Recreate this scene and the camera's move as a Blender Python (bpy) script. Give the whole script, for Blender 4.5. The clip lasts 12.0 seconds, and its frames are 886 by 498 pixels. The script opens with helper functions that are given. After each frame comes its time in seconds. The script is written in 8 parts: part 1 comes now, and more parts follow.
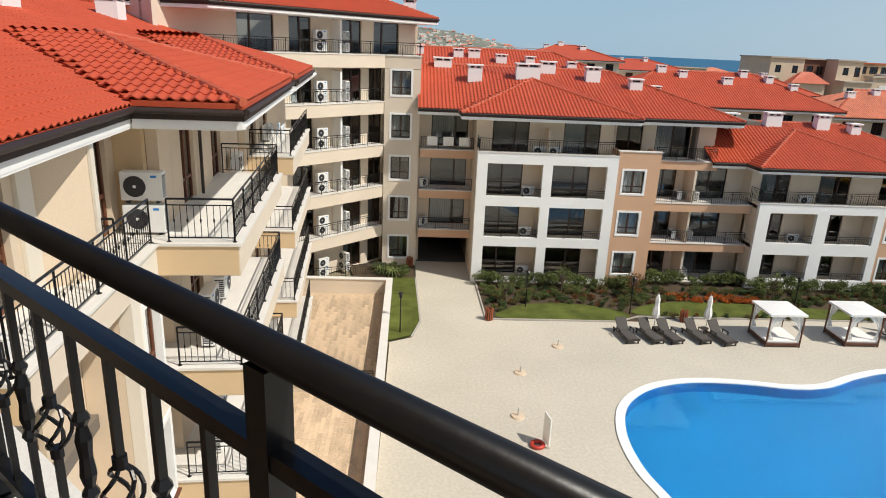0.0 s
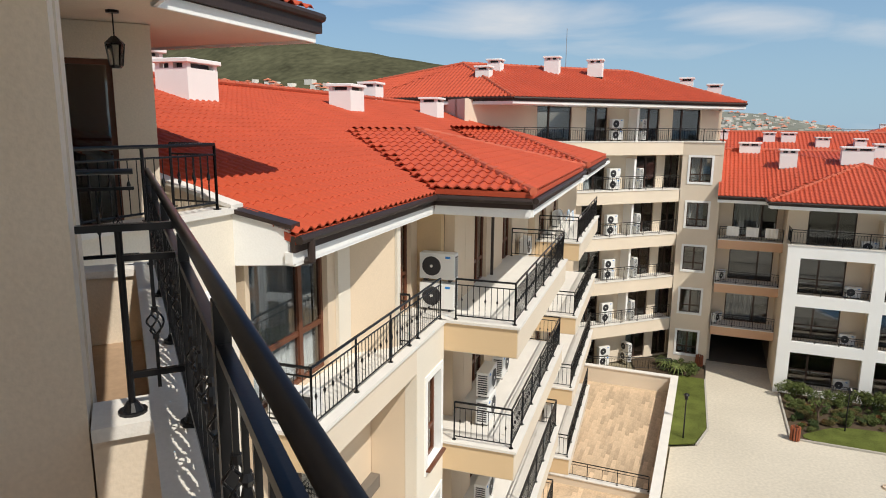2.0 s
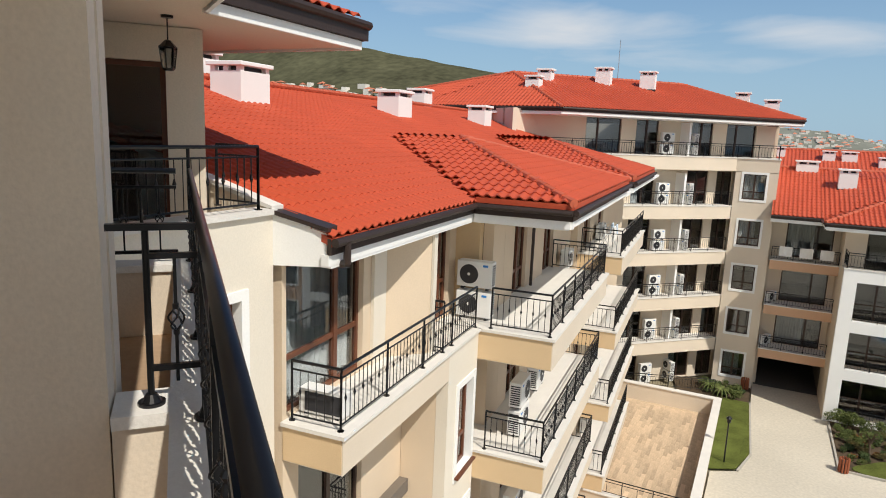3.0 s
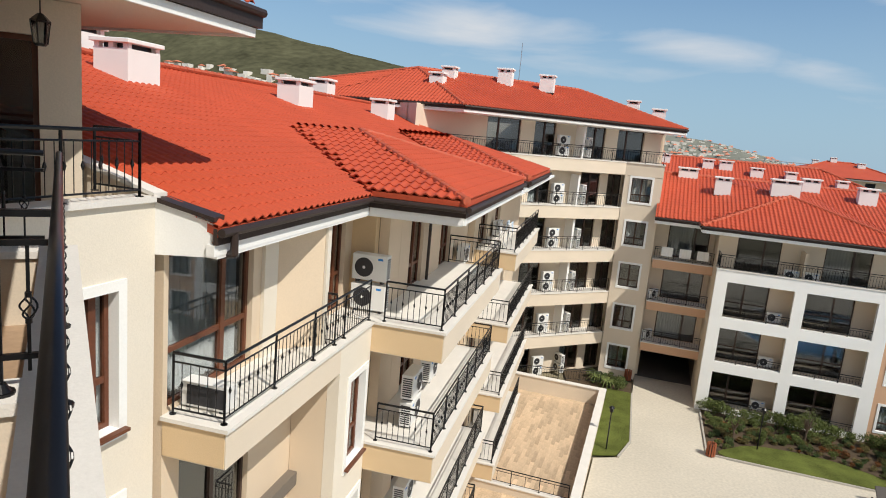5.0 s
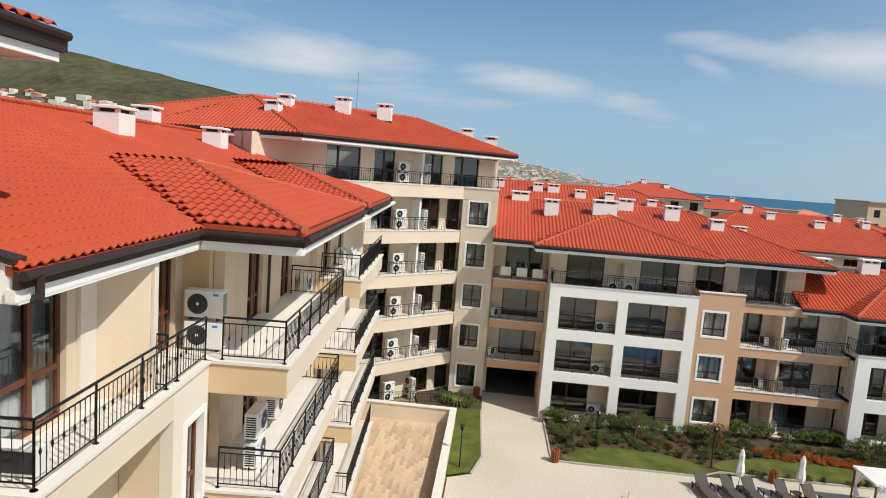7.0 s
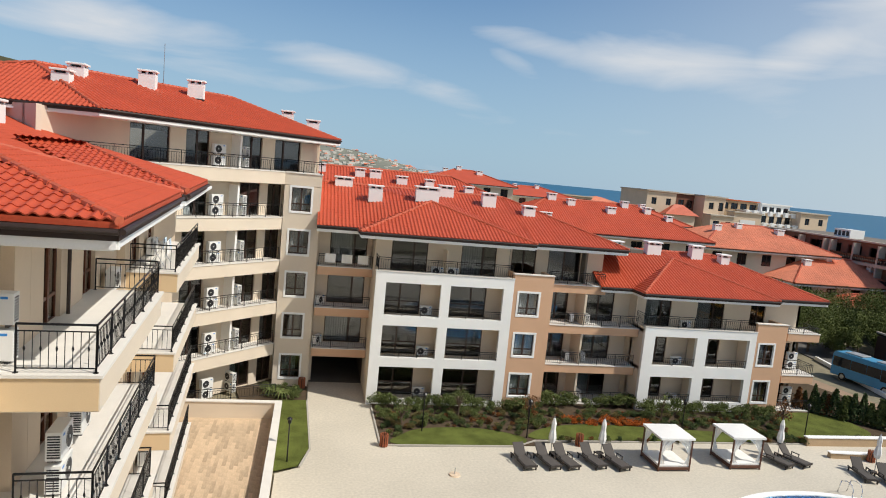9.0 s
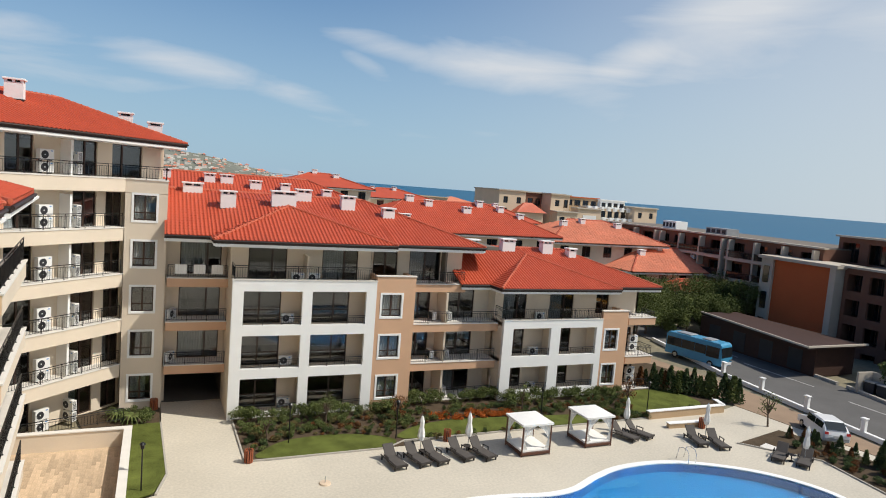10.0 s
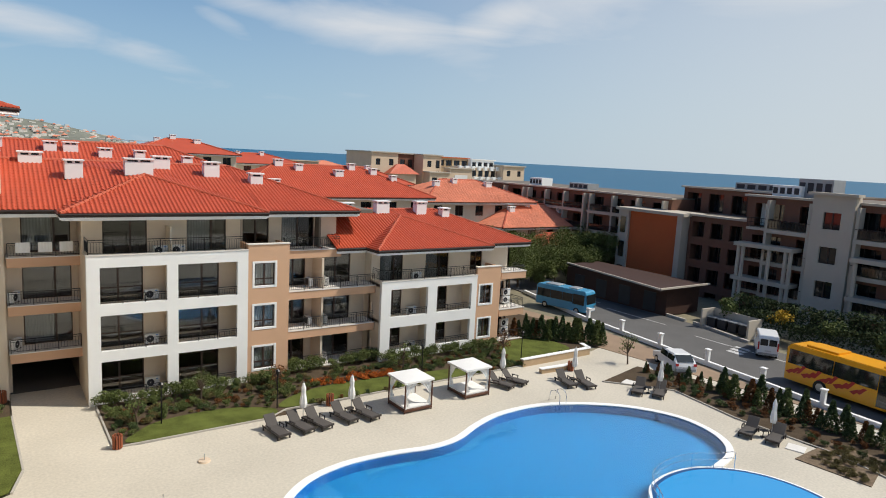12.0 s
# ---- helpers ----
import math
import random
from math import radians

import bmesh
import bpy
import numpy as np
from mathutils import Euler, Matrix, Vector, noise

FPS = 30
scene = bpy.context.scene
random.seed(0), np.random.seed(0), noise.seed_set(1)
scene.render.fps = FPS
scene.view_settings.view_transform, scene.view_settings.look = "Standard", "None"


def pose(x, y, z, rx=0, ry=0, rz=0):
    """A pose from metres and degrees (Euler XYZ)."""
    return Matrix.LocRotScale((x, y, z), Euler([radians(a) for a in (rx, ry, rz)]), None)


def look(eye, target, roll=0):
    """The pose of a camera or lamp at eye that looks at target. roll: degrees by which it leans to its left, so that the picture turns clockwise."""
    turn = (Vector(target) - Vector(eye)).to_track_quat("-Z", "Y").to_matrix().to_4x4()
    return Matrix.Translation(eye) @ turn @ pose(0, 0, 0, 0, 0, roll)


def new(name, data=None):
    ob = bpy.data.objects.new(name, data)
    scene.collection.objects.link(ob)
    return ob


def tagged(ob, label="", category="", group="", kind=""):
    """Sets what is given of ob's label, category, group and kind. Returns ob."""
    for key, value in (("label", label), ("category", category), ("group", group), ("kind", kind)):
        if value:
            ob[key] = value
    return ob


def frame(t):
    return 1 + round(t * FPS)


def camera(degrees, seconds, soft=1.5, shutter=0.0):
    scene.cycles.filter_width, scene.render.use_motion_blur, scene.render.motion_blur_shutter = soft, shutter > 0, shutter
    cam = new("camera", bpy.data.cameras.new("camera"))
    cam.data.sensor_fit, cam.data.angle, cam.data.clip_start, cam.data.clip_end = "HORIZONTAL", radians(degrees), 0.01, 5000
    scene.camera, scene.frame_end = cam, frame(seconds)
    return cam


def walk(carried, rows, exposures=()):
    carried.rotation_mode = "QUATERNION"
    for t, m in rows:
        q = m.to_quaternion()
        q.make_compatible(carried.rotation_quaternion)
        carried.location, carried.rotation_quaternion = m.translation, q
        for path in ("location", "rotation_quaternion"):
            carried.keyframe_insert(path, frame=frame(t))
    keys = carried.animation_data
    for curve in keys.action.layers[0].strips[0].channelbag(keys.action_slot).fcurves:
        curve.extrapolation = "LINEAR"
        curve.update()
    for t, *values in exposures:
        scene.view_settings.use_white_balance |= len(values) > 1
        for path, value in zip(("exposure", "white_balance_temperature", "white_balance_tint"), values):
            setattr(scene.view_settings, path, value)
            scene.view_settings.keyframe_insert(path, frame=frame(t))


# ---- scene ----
from mathutils.geometry import tessellate_polygon

cam = camera(68.5, 12.0, 1.0)
PATH = [
    (0, -0.194, -0.344, 15.660, 72.57, -2.45, -2.57),
    (0.5, -0.168, -0.331, 15.663, 72.92, -1.05, 5.83),
    (1, -0.157, -0.272, 15.685, 75.71, -0.74, 12.72),
    (1.5, -0.167, -0.152, 15.693, 78.72, -0.76, 17.44),
    (2, -0.147, -0.068, 15.711, 79.27, -0.53, 22.42),
    (2.5, -0.081, -0.026, 15.727, 79.75, -2.17, 26.84),
    (4.5, 0.19, -0.130, 15.782, 79.25, -4.85, 23.19),
    (5, 0.228, -0.112, 15.789, 79.72, -5.10, 18.63),
    (5.5, 0.273, -0.026, 15.792, 81.24, -4.41, 14.60),
    (6, 0.282, -0.004, 15.809, 81.41, -4.60, 10.72),
    (6.5, 0.305, -0.025, 15.854, 81.65, -4.90, 7.25),
    (7, 0.39, -0.15, 15.814, 83.20, -4.31, 4.96),
    (9, -0.075, 0.211, 15.853, 83.22, -5.47, -11.00),
    (9.5, -0.074, 0.219, 15.791, 83.45, -4.70, -17.70),
    (10, -0.206, 0.213, 15.852, 84.51, -4.41, -23.56),
    (10.5, 0.016, 0.377, 15.886, 84.05, -4.74, -27.81),
    (11, -0.019, 0.362, 15.943, 83.40, -4.38, -30.27),
    (11.5, -0.012, 0.352, 15.901, 82.50, -4.39, -32.91),
    (12, -0.129, 0.196, 15.798, 81.95, -3.00, -34.71),
]
walk(cam, [(t, pose(*p)) for t, *p in PATH])

# ---- sky and sun ----
SUN_EL, SUN_AZ = radians(51), math.atan2(0.87, -0.49)
world = bpy.data.worlds.new("sky")
scene.world = world
world.use_nodes = True
wn, wl = world.node_tree.nodes, world.node_tree.links
sky = wn.new("ShaderNodeTexSky")
sky.sky_type, sky.sun_disc = "NISHITA", False
sky.sun_elevation, sky.sun_rotation = SUN_EL, SUN_AZ
sky.air_density, sky.dust_density, sky.ozone_density = 1.0, 0.7, 3.0
coord = wn.new("ShaderNodeTexCoord")
stretch = wn.new("ShaderNodeMapping")
stretch.inputs["Scale"].default_value = (2.0, 1.6, 9.0)
stretch.inputs["Rotation"].default_value = (0.12, 0.05, 0.5)
wisps = wn.new("ShaderNodeTexNoise")
wisps.inputs["Scale"].default_value, wisps.inputs["Detail"].default_value, wisps.inputs["Roughness"].default_value = 1.9, 7.0, 0.55
wisps.inputs["Distortion"].default_value = 0.5
ramp = wn.new("ShaderNodeValToRGB")
ramp.color_ramp.elements[0].position, ramp.color_ramp.elements[1].position = 0.33, 1.05
blend = wn.new("ShaderNodeMixRGB")
blend.inputs["Color2"].default_value = (8.6, 9.0, 9.5, 1)
tone = wn.new("ShaderNodeMixRGB")
tone.blend_type, tone.inputs["Fac"].default_value = "MULTIPLY", 1.0
tone.inputs["Color2"].default_value = (0.60, 1.0, 1.30, 1)
back = wn["Background"]
split = wn.new("ShaderNodeSeparateXYZ")
fade = wn.new("ShaderNodeMapRange")
fade.interpolation_type = "SMOOTHSTEP"
fade.inputs["From Min"].default_value, fade.inputs["From Max"].default_value = -0.02, 0.42
fade.inputs["To Min"].default_value, fade.inputs["To Max"].default_value = 0.85, 0.0
haze = wn.new("ShaderNodeMixRGB")
haze.inputs["Color2"].default_value = (5.0, 7.0, 8.7, 1)
back.inputs["Strength"].default_value = 0.09
wl.new(coord.outputs["Generated"], stretch.inputs["Vector"])
wl.new(stretch.outputs["Vector"], wisps.inputs["Vector"])


def sky_math(op, a, b=None, c=None):
    """One math node of the sky; numbers or sockets as inputs."""
    node = wn.new("ShaderNodeMath")
    node.operation = op
    for i, v in enumerate((a, b, c)):
        if isinstance(v, (int, float)):
            node.inputs[i].default_value = v
        elif v is not None:
            wl.new(v, node.inputs[i])
    return node.outputs[0]


# long cirrus streaks: bearing and height of the middle, half length and half width, tilt in degrees, density
STREAKS = [(17.5, 11.4, 7.5, 0.9, -8, 0.8), (29, 10.2, 9.5, 1.5, -4, 1.0), (39, 11.5, 7, 1.3, 22, 0.9), (46, 15.0, 8, 2.6, 28, 0.95), (16, 9.8, 3.2, 0.7, -22, 0.7), (62, 13.6, 9, 1.1, -4, 0.6),
           (-14, 8.8, 11, 1.3, 3, 0.85), (1, 8.3, 8, 1.1, -8, 0.8), (10, 6.6, 6, 0.9, -12, 0.55), (-29, 10.2, 6, 1.2, 0, 0.45), (-8, 6.2, 16, 0.9, 0, 0.4), (70, 9.0, 12, 1.0, 2, 0.3), (-45, 17, 14, 3, 8, 0.7), (10, 26, 20, 4, -6, 0.7), (110, 24, 25, 5, 4, 0.6), (200, 22, 30, 5, 0, 0.6)]
axis = wn.new("ShaderNodeSeparateXYZ")
wl.new(coord.outputs["Generated"], axis.inputs["Vector"])
bearing = sky_math("MULTIPLY", sky_math("ARCTAN2", axis.outputs["X"], axis.outputs["Y"]), 57.2958)
height = sky_math("MULTIPLY", sky_math("ARCSINE", axis.outputs["Z"]), 57.2958)
cover_sum = None
for b0, h0, half_l, half_w, tilt, dens in STREAKS:
    ct, st_ = math.cos(radians(tilt)), math.sin(radians(tilt))
    du, dv = sky_math("SUBTRACT", bearing, b0), sky_math("SUBTRACT", height, h0)
    p = sky_math("MULTIPLY", sky_math("MULTIPLY_ADD", du, ct, sky_math("MULTIPLY", dv, st_)), 1 / half_l)
    q = sky_math("MULTIPLY", sky_math("MULTIPLY_ADD", dv, ct, sky_math("MULTIPLY", du, -st_)), 0.78 / half_w)
    r2 = sky_math("MULTIPLY_ADD", p, p, sky_math("MULTIPLY", q, q))
    g = sky_math("MULTIPLY", sky_math("EXPONENT", sky_math("MULTIPLY", r2, -0.8)), dens)
    cover_sum = g if cover_sum is None else sky_math("MAXIMUM", cover_sum, g)
thick_cloud = sky_math("MULTIPLY_ADD", wisps.outputs["Fac"], 1.5, sky_math("MULTIPLY_ADD", cover_sum, 0.95, -0.70))
wl.new(thick_cloud, ramp.inputs["Fac"])
wl.new(sky_math("MULTIPLY", ramp.outputs["Color"], 0.92), blend.inputs["Fac"])
wl.new(sky.outputs["Color"], tone.inputs["Color1"])
wl.new(coord.outputs["Generated"], split.inputs["Vector"])
wl.new(split.outputs["Z"], fade.inputs["Value"])
wl.new(fade.outputs[0], haze.inputs["Fac"])
wl.new(tone.outputs["Color"], haze.inputs["Color1"])
toward = wn.new("ShaderNodeVectorMath")
toward.operation = "DOT_PRODUCT"
toward.inputs[1].default_value = (0.87, -0.49, 0.0)
near_sun = wn.new("ShaderNodeMapRange")
near_sun.interpolation_type = "SMOOTHSTEP"
near_sun.inputs["From Min"].default_value, near_sun.inputs["From Max"].default_value = -0.35, 0.9
near_sun.inputs["To Min"].default_value, near_sun.inputs["To Max"].default_value = 0.0, 0.85
pale = wn.new("ShaderNodeMixRGB")
pale.inputs["Color2"].default_value = (8.5, 8.9, 9.1, 1)
wl.new(coord.outputs["Generated"], toward.inputs[0])
wl.new(toward.outputs["Value"], near_sun.inputs["Value"])
wl.new(near_sun.outputs[0], pale.inputs["Fac"])
wl.new(haze.outputs["Color"], pale.inputs["Color1"])
wl.new(pale.outputs["Color"], blend.inputs["Color1"])
wl.new(blend.outputs["Color"], back.inputs["Color"])
sun_data = bpy.data.lights.new("sun", "SUN")
sun_data.energy, sun_data.angle, sun_data.color = 4.65, radians(0.5), (1.0, 0.94, 0.84)
sun = new("sun", sun_data)
sun.matrix_world = look((60, -35, 70), (60 - 0.87 * 50, -35 + 0.49 * 50, 70 - 50 * math.tan(SUN_EL)))
scene.view_settings.exposure = -0.2


# ---- materials ----
def material(name, color, rough=0.8, metal=0.0, vary=0.12, scale=1.5, fine=30.0, bump=0.15, spec=0.4, island=0.0, objects=0.0):
    m = bpy.data.materials.new(name)
    m.use_nodes = True
    n, l = m.node_tree.nodes, m.node_tree.links
    b = n["Principled BSDF"]
    b.inputs["Roughness"].default_value, b.inputs["Metallic"].default_value = rough, metal
    b.inputs["Specular IOR Level"].default_value = spec
    tc = n.new("ShaderNodeTexCoord")
    big, small = n.new("ShaderNodeTexNoise"), n.new("ShaderNodeTexNoise")
    big.inputs["Scale"].default_value, big.inputs["Detail"].default_value = scale, 5
    small.inputs["Scale"].default_value, small.inputs["Detail"].default_value = fine, 3
    l.new(tc.outputs["Object"], big.inputs["Vector"])
    l.new(tc.outputs["Object"], small.inputs["Vector"])
    add = n.new("ShaderNodeMath")
    add.operation = "ADD"
    l.new(big.outputs["Fac"], add.inputs[0])
    l.new(small.outputs["Fac"], add.inputs[1])
    last = add.outputs[0]
    for amount, kind, socket in ((island, "ShaderNodeNewGeometry", "Random Per Island"), (objects, "ShaderNodeObjectInfo", "Random")):
        if amount:
            g, ma = n.new(kind), n.new("ShaderNodeMath")
            ma.operation = "MULTIPLY_ADD"
            ma.inputs[1].default_value = amount
            l.new(g.outputs[socket], ma.inputs[0])
            l.new(last, ma.inputs[2])
            last = ma.outputs[0]
    mid = 1.0 + (island + objects) / 2
    rng = n.new("ShaderNodeMapRange")
    rng.inputs["From Min"].default_value, rng.inputs["From Max"].default_value = mid - 0.45, mid + 0.45
    rng.inputs["To Min"].default_value, rng.inputs["To Max"].default_value = 1 - vary, 1 + vary
    l.new(last, rng.inputs["Value"])
    mul = n.new("ShaderNodeVectorMath")
    mul.operation = "SCALE"
    mul.inputs[0].default_value = color
    l.new(rng.outputs[0], mul.inputs["Scale"])
    l.new(mul.outputs[0], b.inputs["Base Color"])
    if bump:
        bp = n.new("ShaderNodeBump")
        bp.inputs["Strength"].default_value, bp.inputs["Distance"].default_value = bump, 0.02
        l.new(small.outputs["Fac"], bp.inputs["Height"])
        l.new(bp.outputs[0], b.inputs["Normal"])
    return m


CREAM = material("cream_render", (0.70, 0.605, 0.485), 0.9, vary=0.09, scale=0.5, fine=45, bump=0.12, spec=0.2)
PEACH = material("peach_render", (0.62, 0.39, 0.25), 0.9, vary=0.07, scale=0.5, fine=45, bump=0.12, spec=0.2)
BEIGE = material("beige_render", (0.68, 0.555, 0.415), 0.9, vary=0.09, scale=0.5, fine=45, bump=0.12, spec=0.2)
PALE = material("pale_cream_render", (0.74, 0.68, 0.58), 0.9, vary=0.08, scale=0.5, fine=45, bump=0.12, spec=0.2)
WHITE = material("white_paint", (0.84, 0.84, 0.82), 0.75, vary=0.05, scale=0.8, fine=40, bump=0.08)
COPING = material("stone_coping", (0.72, 0.69, 0.64), 0.7, vary=0.08, scale=2, fine=50)
TILE = material("red_roof_tile", (0.485, 0.078, 0.032), 0.55, vary=0.13, scale=0.6, fine=16, bump=0.1, island=0.22, objects=0.12)
TILE_PALE = material("faded_roof_tile", (0.64, 0.21, 0.115), 0.7, vary=0.25, scale=0.35, fine=8, bump=0.15, island=0.25)
RIDGE = material("ridge_tile", (0.50, 0.11, 0.055), 0.6, vary=0.2, scale=1.2, fine=14, island=0.3)
FASCIA = material("dark_brown_timber", (0.035, 0.022, 0.018), 0.5, vary=0.2, fine=20)
IRON = material("black_painted_iron", (0.006, 0.006, 0.007), 0.3, vary=0.25, scale=6, fine=60, bump=0.015, spec=0.35)
GALV = material("galvanised_steel", (0.55, 0.56, 0.57), 0.3, metal=0.9, vary=0.1)
STEEL = material("stainless_steel", (0.75, 0.76, 0.78), 0.18, metal=1.0, vary=0.05, bump=0)
FRAME = material("brown_window_frame", (0.050, 0.028, 0.020), 0.45, vary=0.2, fine=25)
FRAME_RED = material("mahogany_window_frame", (0.13, 0.045, 0.022), 0.4, vary=0.25, scale=3, fine=25)
CURTAIN = material("white_curtain", (0.72, 0.72, 0.70), 0.9, vary=0.08, fine=20)
# dimness of unlit rooms and the passage is put into this plaster colour
ROOM = material("dim_room_plaster", (0.17, 0.145, 0.12), 0.9, vary=0.1)
FLOOR_TILE = material("pale_floor_tile", (0.66, 0.62, 0.55), 0.6, vary=0.08, scale=3, fine=20, bump=0.05)
AC_WHITE = material("white_enamel", (0.78, 0.78, 0.76), 0.4, vary=0.04, bump=0.0)
AC_DARK = material("dark_grille", (0.03, 0.03, 0.035), 0.5, vary=0.2)
BLUE_BADGE = material("blue_badge", (0.03, 0.22, 0.60), 0.4, vary=0.05)
PAVING = material("beige_paving", (0.55, 0.50, 0.41), 0.85, vary=0.2, scale=0.16, fine=7, bump=0.1)
KERB = material("kerb_stone", (0.42, 0.39, 0.34), 0.85, vary=0.12, scale=3)
DECK_TILE = material("terrace_plank_tile", (0.57, 0.43, 0.29), 0.7, vary=0.32, scale=1.2, fine=12, bump=0.1, objects=0.5, island=0.5)
BROWN_TILE = material("brown_floor_tile", (0.42, 0.29, 0.19), 0.55, vary=0.15, scale=3, fine=20, bump=0.05)
SHADED_WALL = material("brown_shaded_wall", (0.13, 0.075, 0.045), 0.8, vary=0.15)
GRASS = material("lawn", (0.10, 0.118, 0.028), 0.95, vary=0.65, scale=0.9, fine=14, bump=0.6, spec=0.1)
SOIL = material("mulch_soil", (0.088, 0.064, 0.042), 0.95, vary=0.35, scale=1.5, fine=14, bump=0.9, spec=0.1)
GRAVEL = material("brown_gravel", (0.19, 0.14, 0.095), 0.95, vary=0.55, scale=5, fine=22, bump=1.0, spec=0.1)
EARTH = material("dry_ground", (0.24, 0.21, 0.14), 0.95, vary=0.3, scale=0.05, fine=2, bump=0.2)
ASPHALT = material("asphalt", (0.115, 0.11, 0.105), 0.9, vary=0.2, scale=0.4, fine=20, bump=0.2)
BRICKPAVE = material("service_lane_paving", (0.30, 0.21, 0.14), 0.9, vary=0.15, scale=0.6, fine=14)
MARK = material("road_marking", (0.55, 0.54, 0.52), 0.8, vary=0.2, scale=3)
LEAF = material("shrub_leaves", (0.115, 0.14, 0.045), 0.7, vary=0.4, scale=2, fine=12, bump=0.0, spec=0.12, island=0.6)
LEAF_TREE = material("tree_leaves", (0.105, 0.125, 0.036), 0.7, vary=0.4, scale=2, fine=12, bump=0.0, spec=0.12, island=0.6)
LEAF_OLIVE = material("olive_leaves", (0.15, 0.125, 0.05), 0.75, vary=0.4, scale=2, fine=12, bump=0.0, spec=0.12, island=0.6)
LEAF_HEDGE = material("hedge_leaves", (0.04, 0.055, 0.02), 0.75, vary=0.4, scale=2, fine=12, bump=0.0, spec=0.12, island=0.6)
TAN = material("tan_render", (0.66, 0.49, 0.30), 0.9, vary=0.07, scale=0.5, fine=45, bump=0.12, spec=0.2)
LEAF_DARK = material("conifer_leaves", (0.075, 0.105, 0.04), 0.7, vary=0.4, scale=2, fine=12, bump=0.0, spec=0.12, island=0.6)
LEAF_RED = material("russet_leaves", (0.17, 0.075, 0.028), 0.75, vary=0.4, scale=2, fine=12, bump=0.0, spec=0.12, island=0.6)
LEAF_ORANGE = material("orange_flowers", (0.42, 0.11, 0.02), 0.7, vary=0.35, scale=3, fine=12, bump=0.0, spec=0.12, island=0.6)
LEAF_YELLOW = material("yellow_leaves", (0.42, 0.27, 0.03), 0.7, vary=0.35, scale=3, fine=12, bump=0.0, spec=0.12, island=0.5)
BARK = material("bark", (0.12, 0.085, 0.06), 0.95, vary=0.3, scale=6, fine=30, bump=0.5)
FABRIC = material("white_canvas", (0.80, 0.79, 0.76), 0.9, vary=0.06, scale=2, fine=40)
PALE_BLUE = material("pale_blue_cloth", (0.55, 0.66, 0.78), 0.9, vary=0.08, scale=2, fine=40)
RATTAN = material("dark_rattan", (0.045, 0.038, 0.034), 0.7, vary=0.3, scale=4, fine=70, bump=0.5)
CUSHION = material("grey_sling", (0.085, 0.075, 0.068), 0.85, vary=0.2, fine=50)
TIMBER = material("dark_timber", (0.10, 0.040, 0.022), 0.6, vary=0.25, scale=3, fine=30)
MAROON = material("maroon_roof_shaded_wall", (0.052, 0.024, 0.017), 0.7, vary=0.25, scale=1.5, fine=14)
TERRACOTTA = material("terracotta_clay", (0.30, 0.09, 0.04), 0.8, vary=0.2)
RED_PLASTIC = material("red_plastic", (0.50, 0.05, 0.03), 0.4, vary=0.1)
ORANGE_WALL = material("orange_render", (0.50, 0.115, 0.035), 0.85, vary=0.1, scale=0.4)
BRICK_BROWN = material("brown_brick", (0.17, 0.080, 0.052), 0.85, vary=0.2, scale=0.6, fine=12)
GREY_STONE = material("grey_render", (0.50, 0.44, 0.36), 0.85, vary=0.1, scale=0.5)
PALE_STONE = material("pale_stone", (0.66, 0.52, 0.38), 0.85, vary=0.12, scale=0.4)
SANDSTONE = material("sandstone", (0.46, 0.33, 0.20), 0.9, vary=0.15, scale=1.2, fine=14)
PAINT_WHITE = material("white_car_paint", (0.78, 0.78, 0.78), 0.25, vary=0.03, bump=0.0, spec=0.6)
PAINT_BLUE = material("blue_bus_paint", (0.06, 0.30, 0.50), 0.28, vary=0.05, bump=0.0, spec=0.6)
PAINT_YELLOW = material("yellow_bus_paint", (0.82, 0.36, 0.004), 0.28, vary=0.04, bump=0.0, spec=0.6)
RUBBER = material("black_rubber", (0.02, 0.02, 0.02), 0.8, vary=0.15)
CAR_GLASS = material("dark_car_glass", (0.015, 0.018, 0.02), 0.06, vary=0.1, bump=0.0, spec=0.8)
LAMP_RED = material("red_lamp", (0.45, 0.02, 0.015), 0.3, vary=0.05, bump=0.0)
SHEET_METAL = material("grey_sheet_metal", (0.33, 0.34, 0.35), 0.5, metal=0.3, vary=0.15)
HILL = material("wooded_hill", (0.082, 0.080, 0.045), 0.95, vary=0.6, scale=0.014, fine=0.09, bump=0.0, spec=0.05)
# distance haze is mixed into this paler hill colour
HAZE_HILL = material("hazed_town_hill", (0.20, 0.205, 0.17), 0.95, vary=0.25, scale=0.01, fine=0.06, bump=0.0, spec=0.05)
HOUSE_WALL = material("far_house_wall", (0.76, 0.72, 0.65), 0.9, vary=0.15, scale=0.02, fine=0.2, bump=0, island=0.6)


def glass_material():
    m = bpy.data.materials.new("window_glass")
    m.use_nodes = True
    b = m.node_tree.nodes["Principled BSDF"]
    b.inputs["Base Color"].default_value = (0.46, 0.51, 0.54, 1)
    b.inputs["Roughness"].default_value, b.inputs["IOR"].default_value = 0.015, 1.75
    b.inputs["Transmission Weight"].default_value = 1.0
    return m


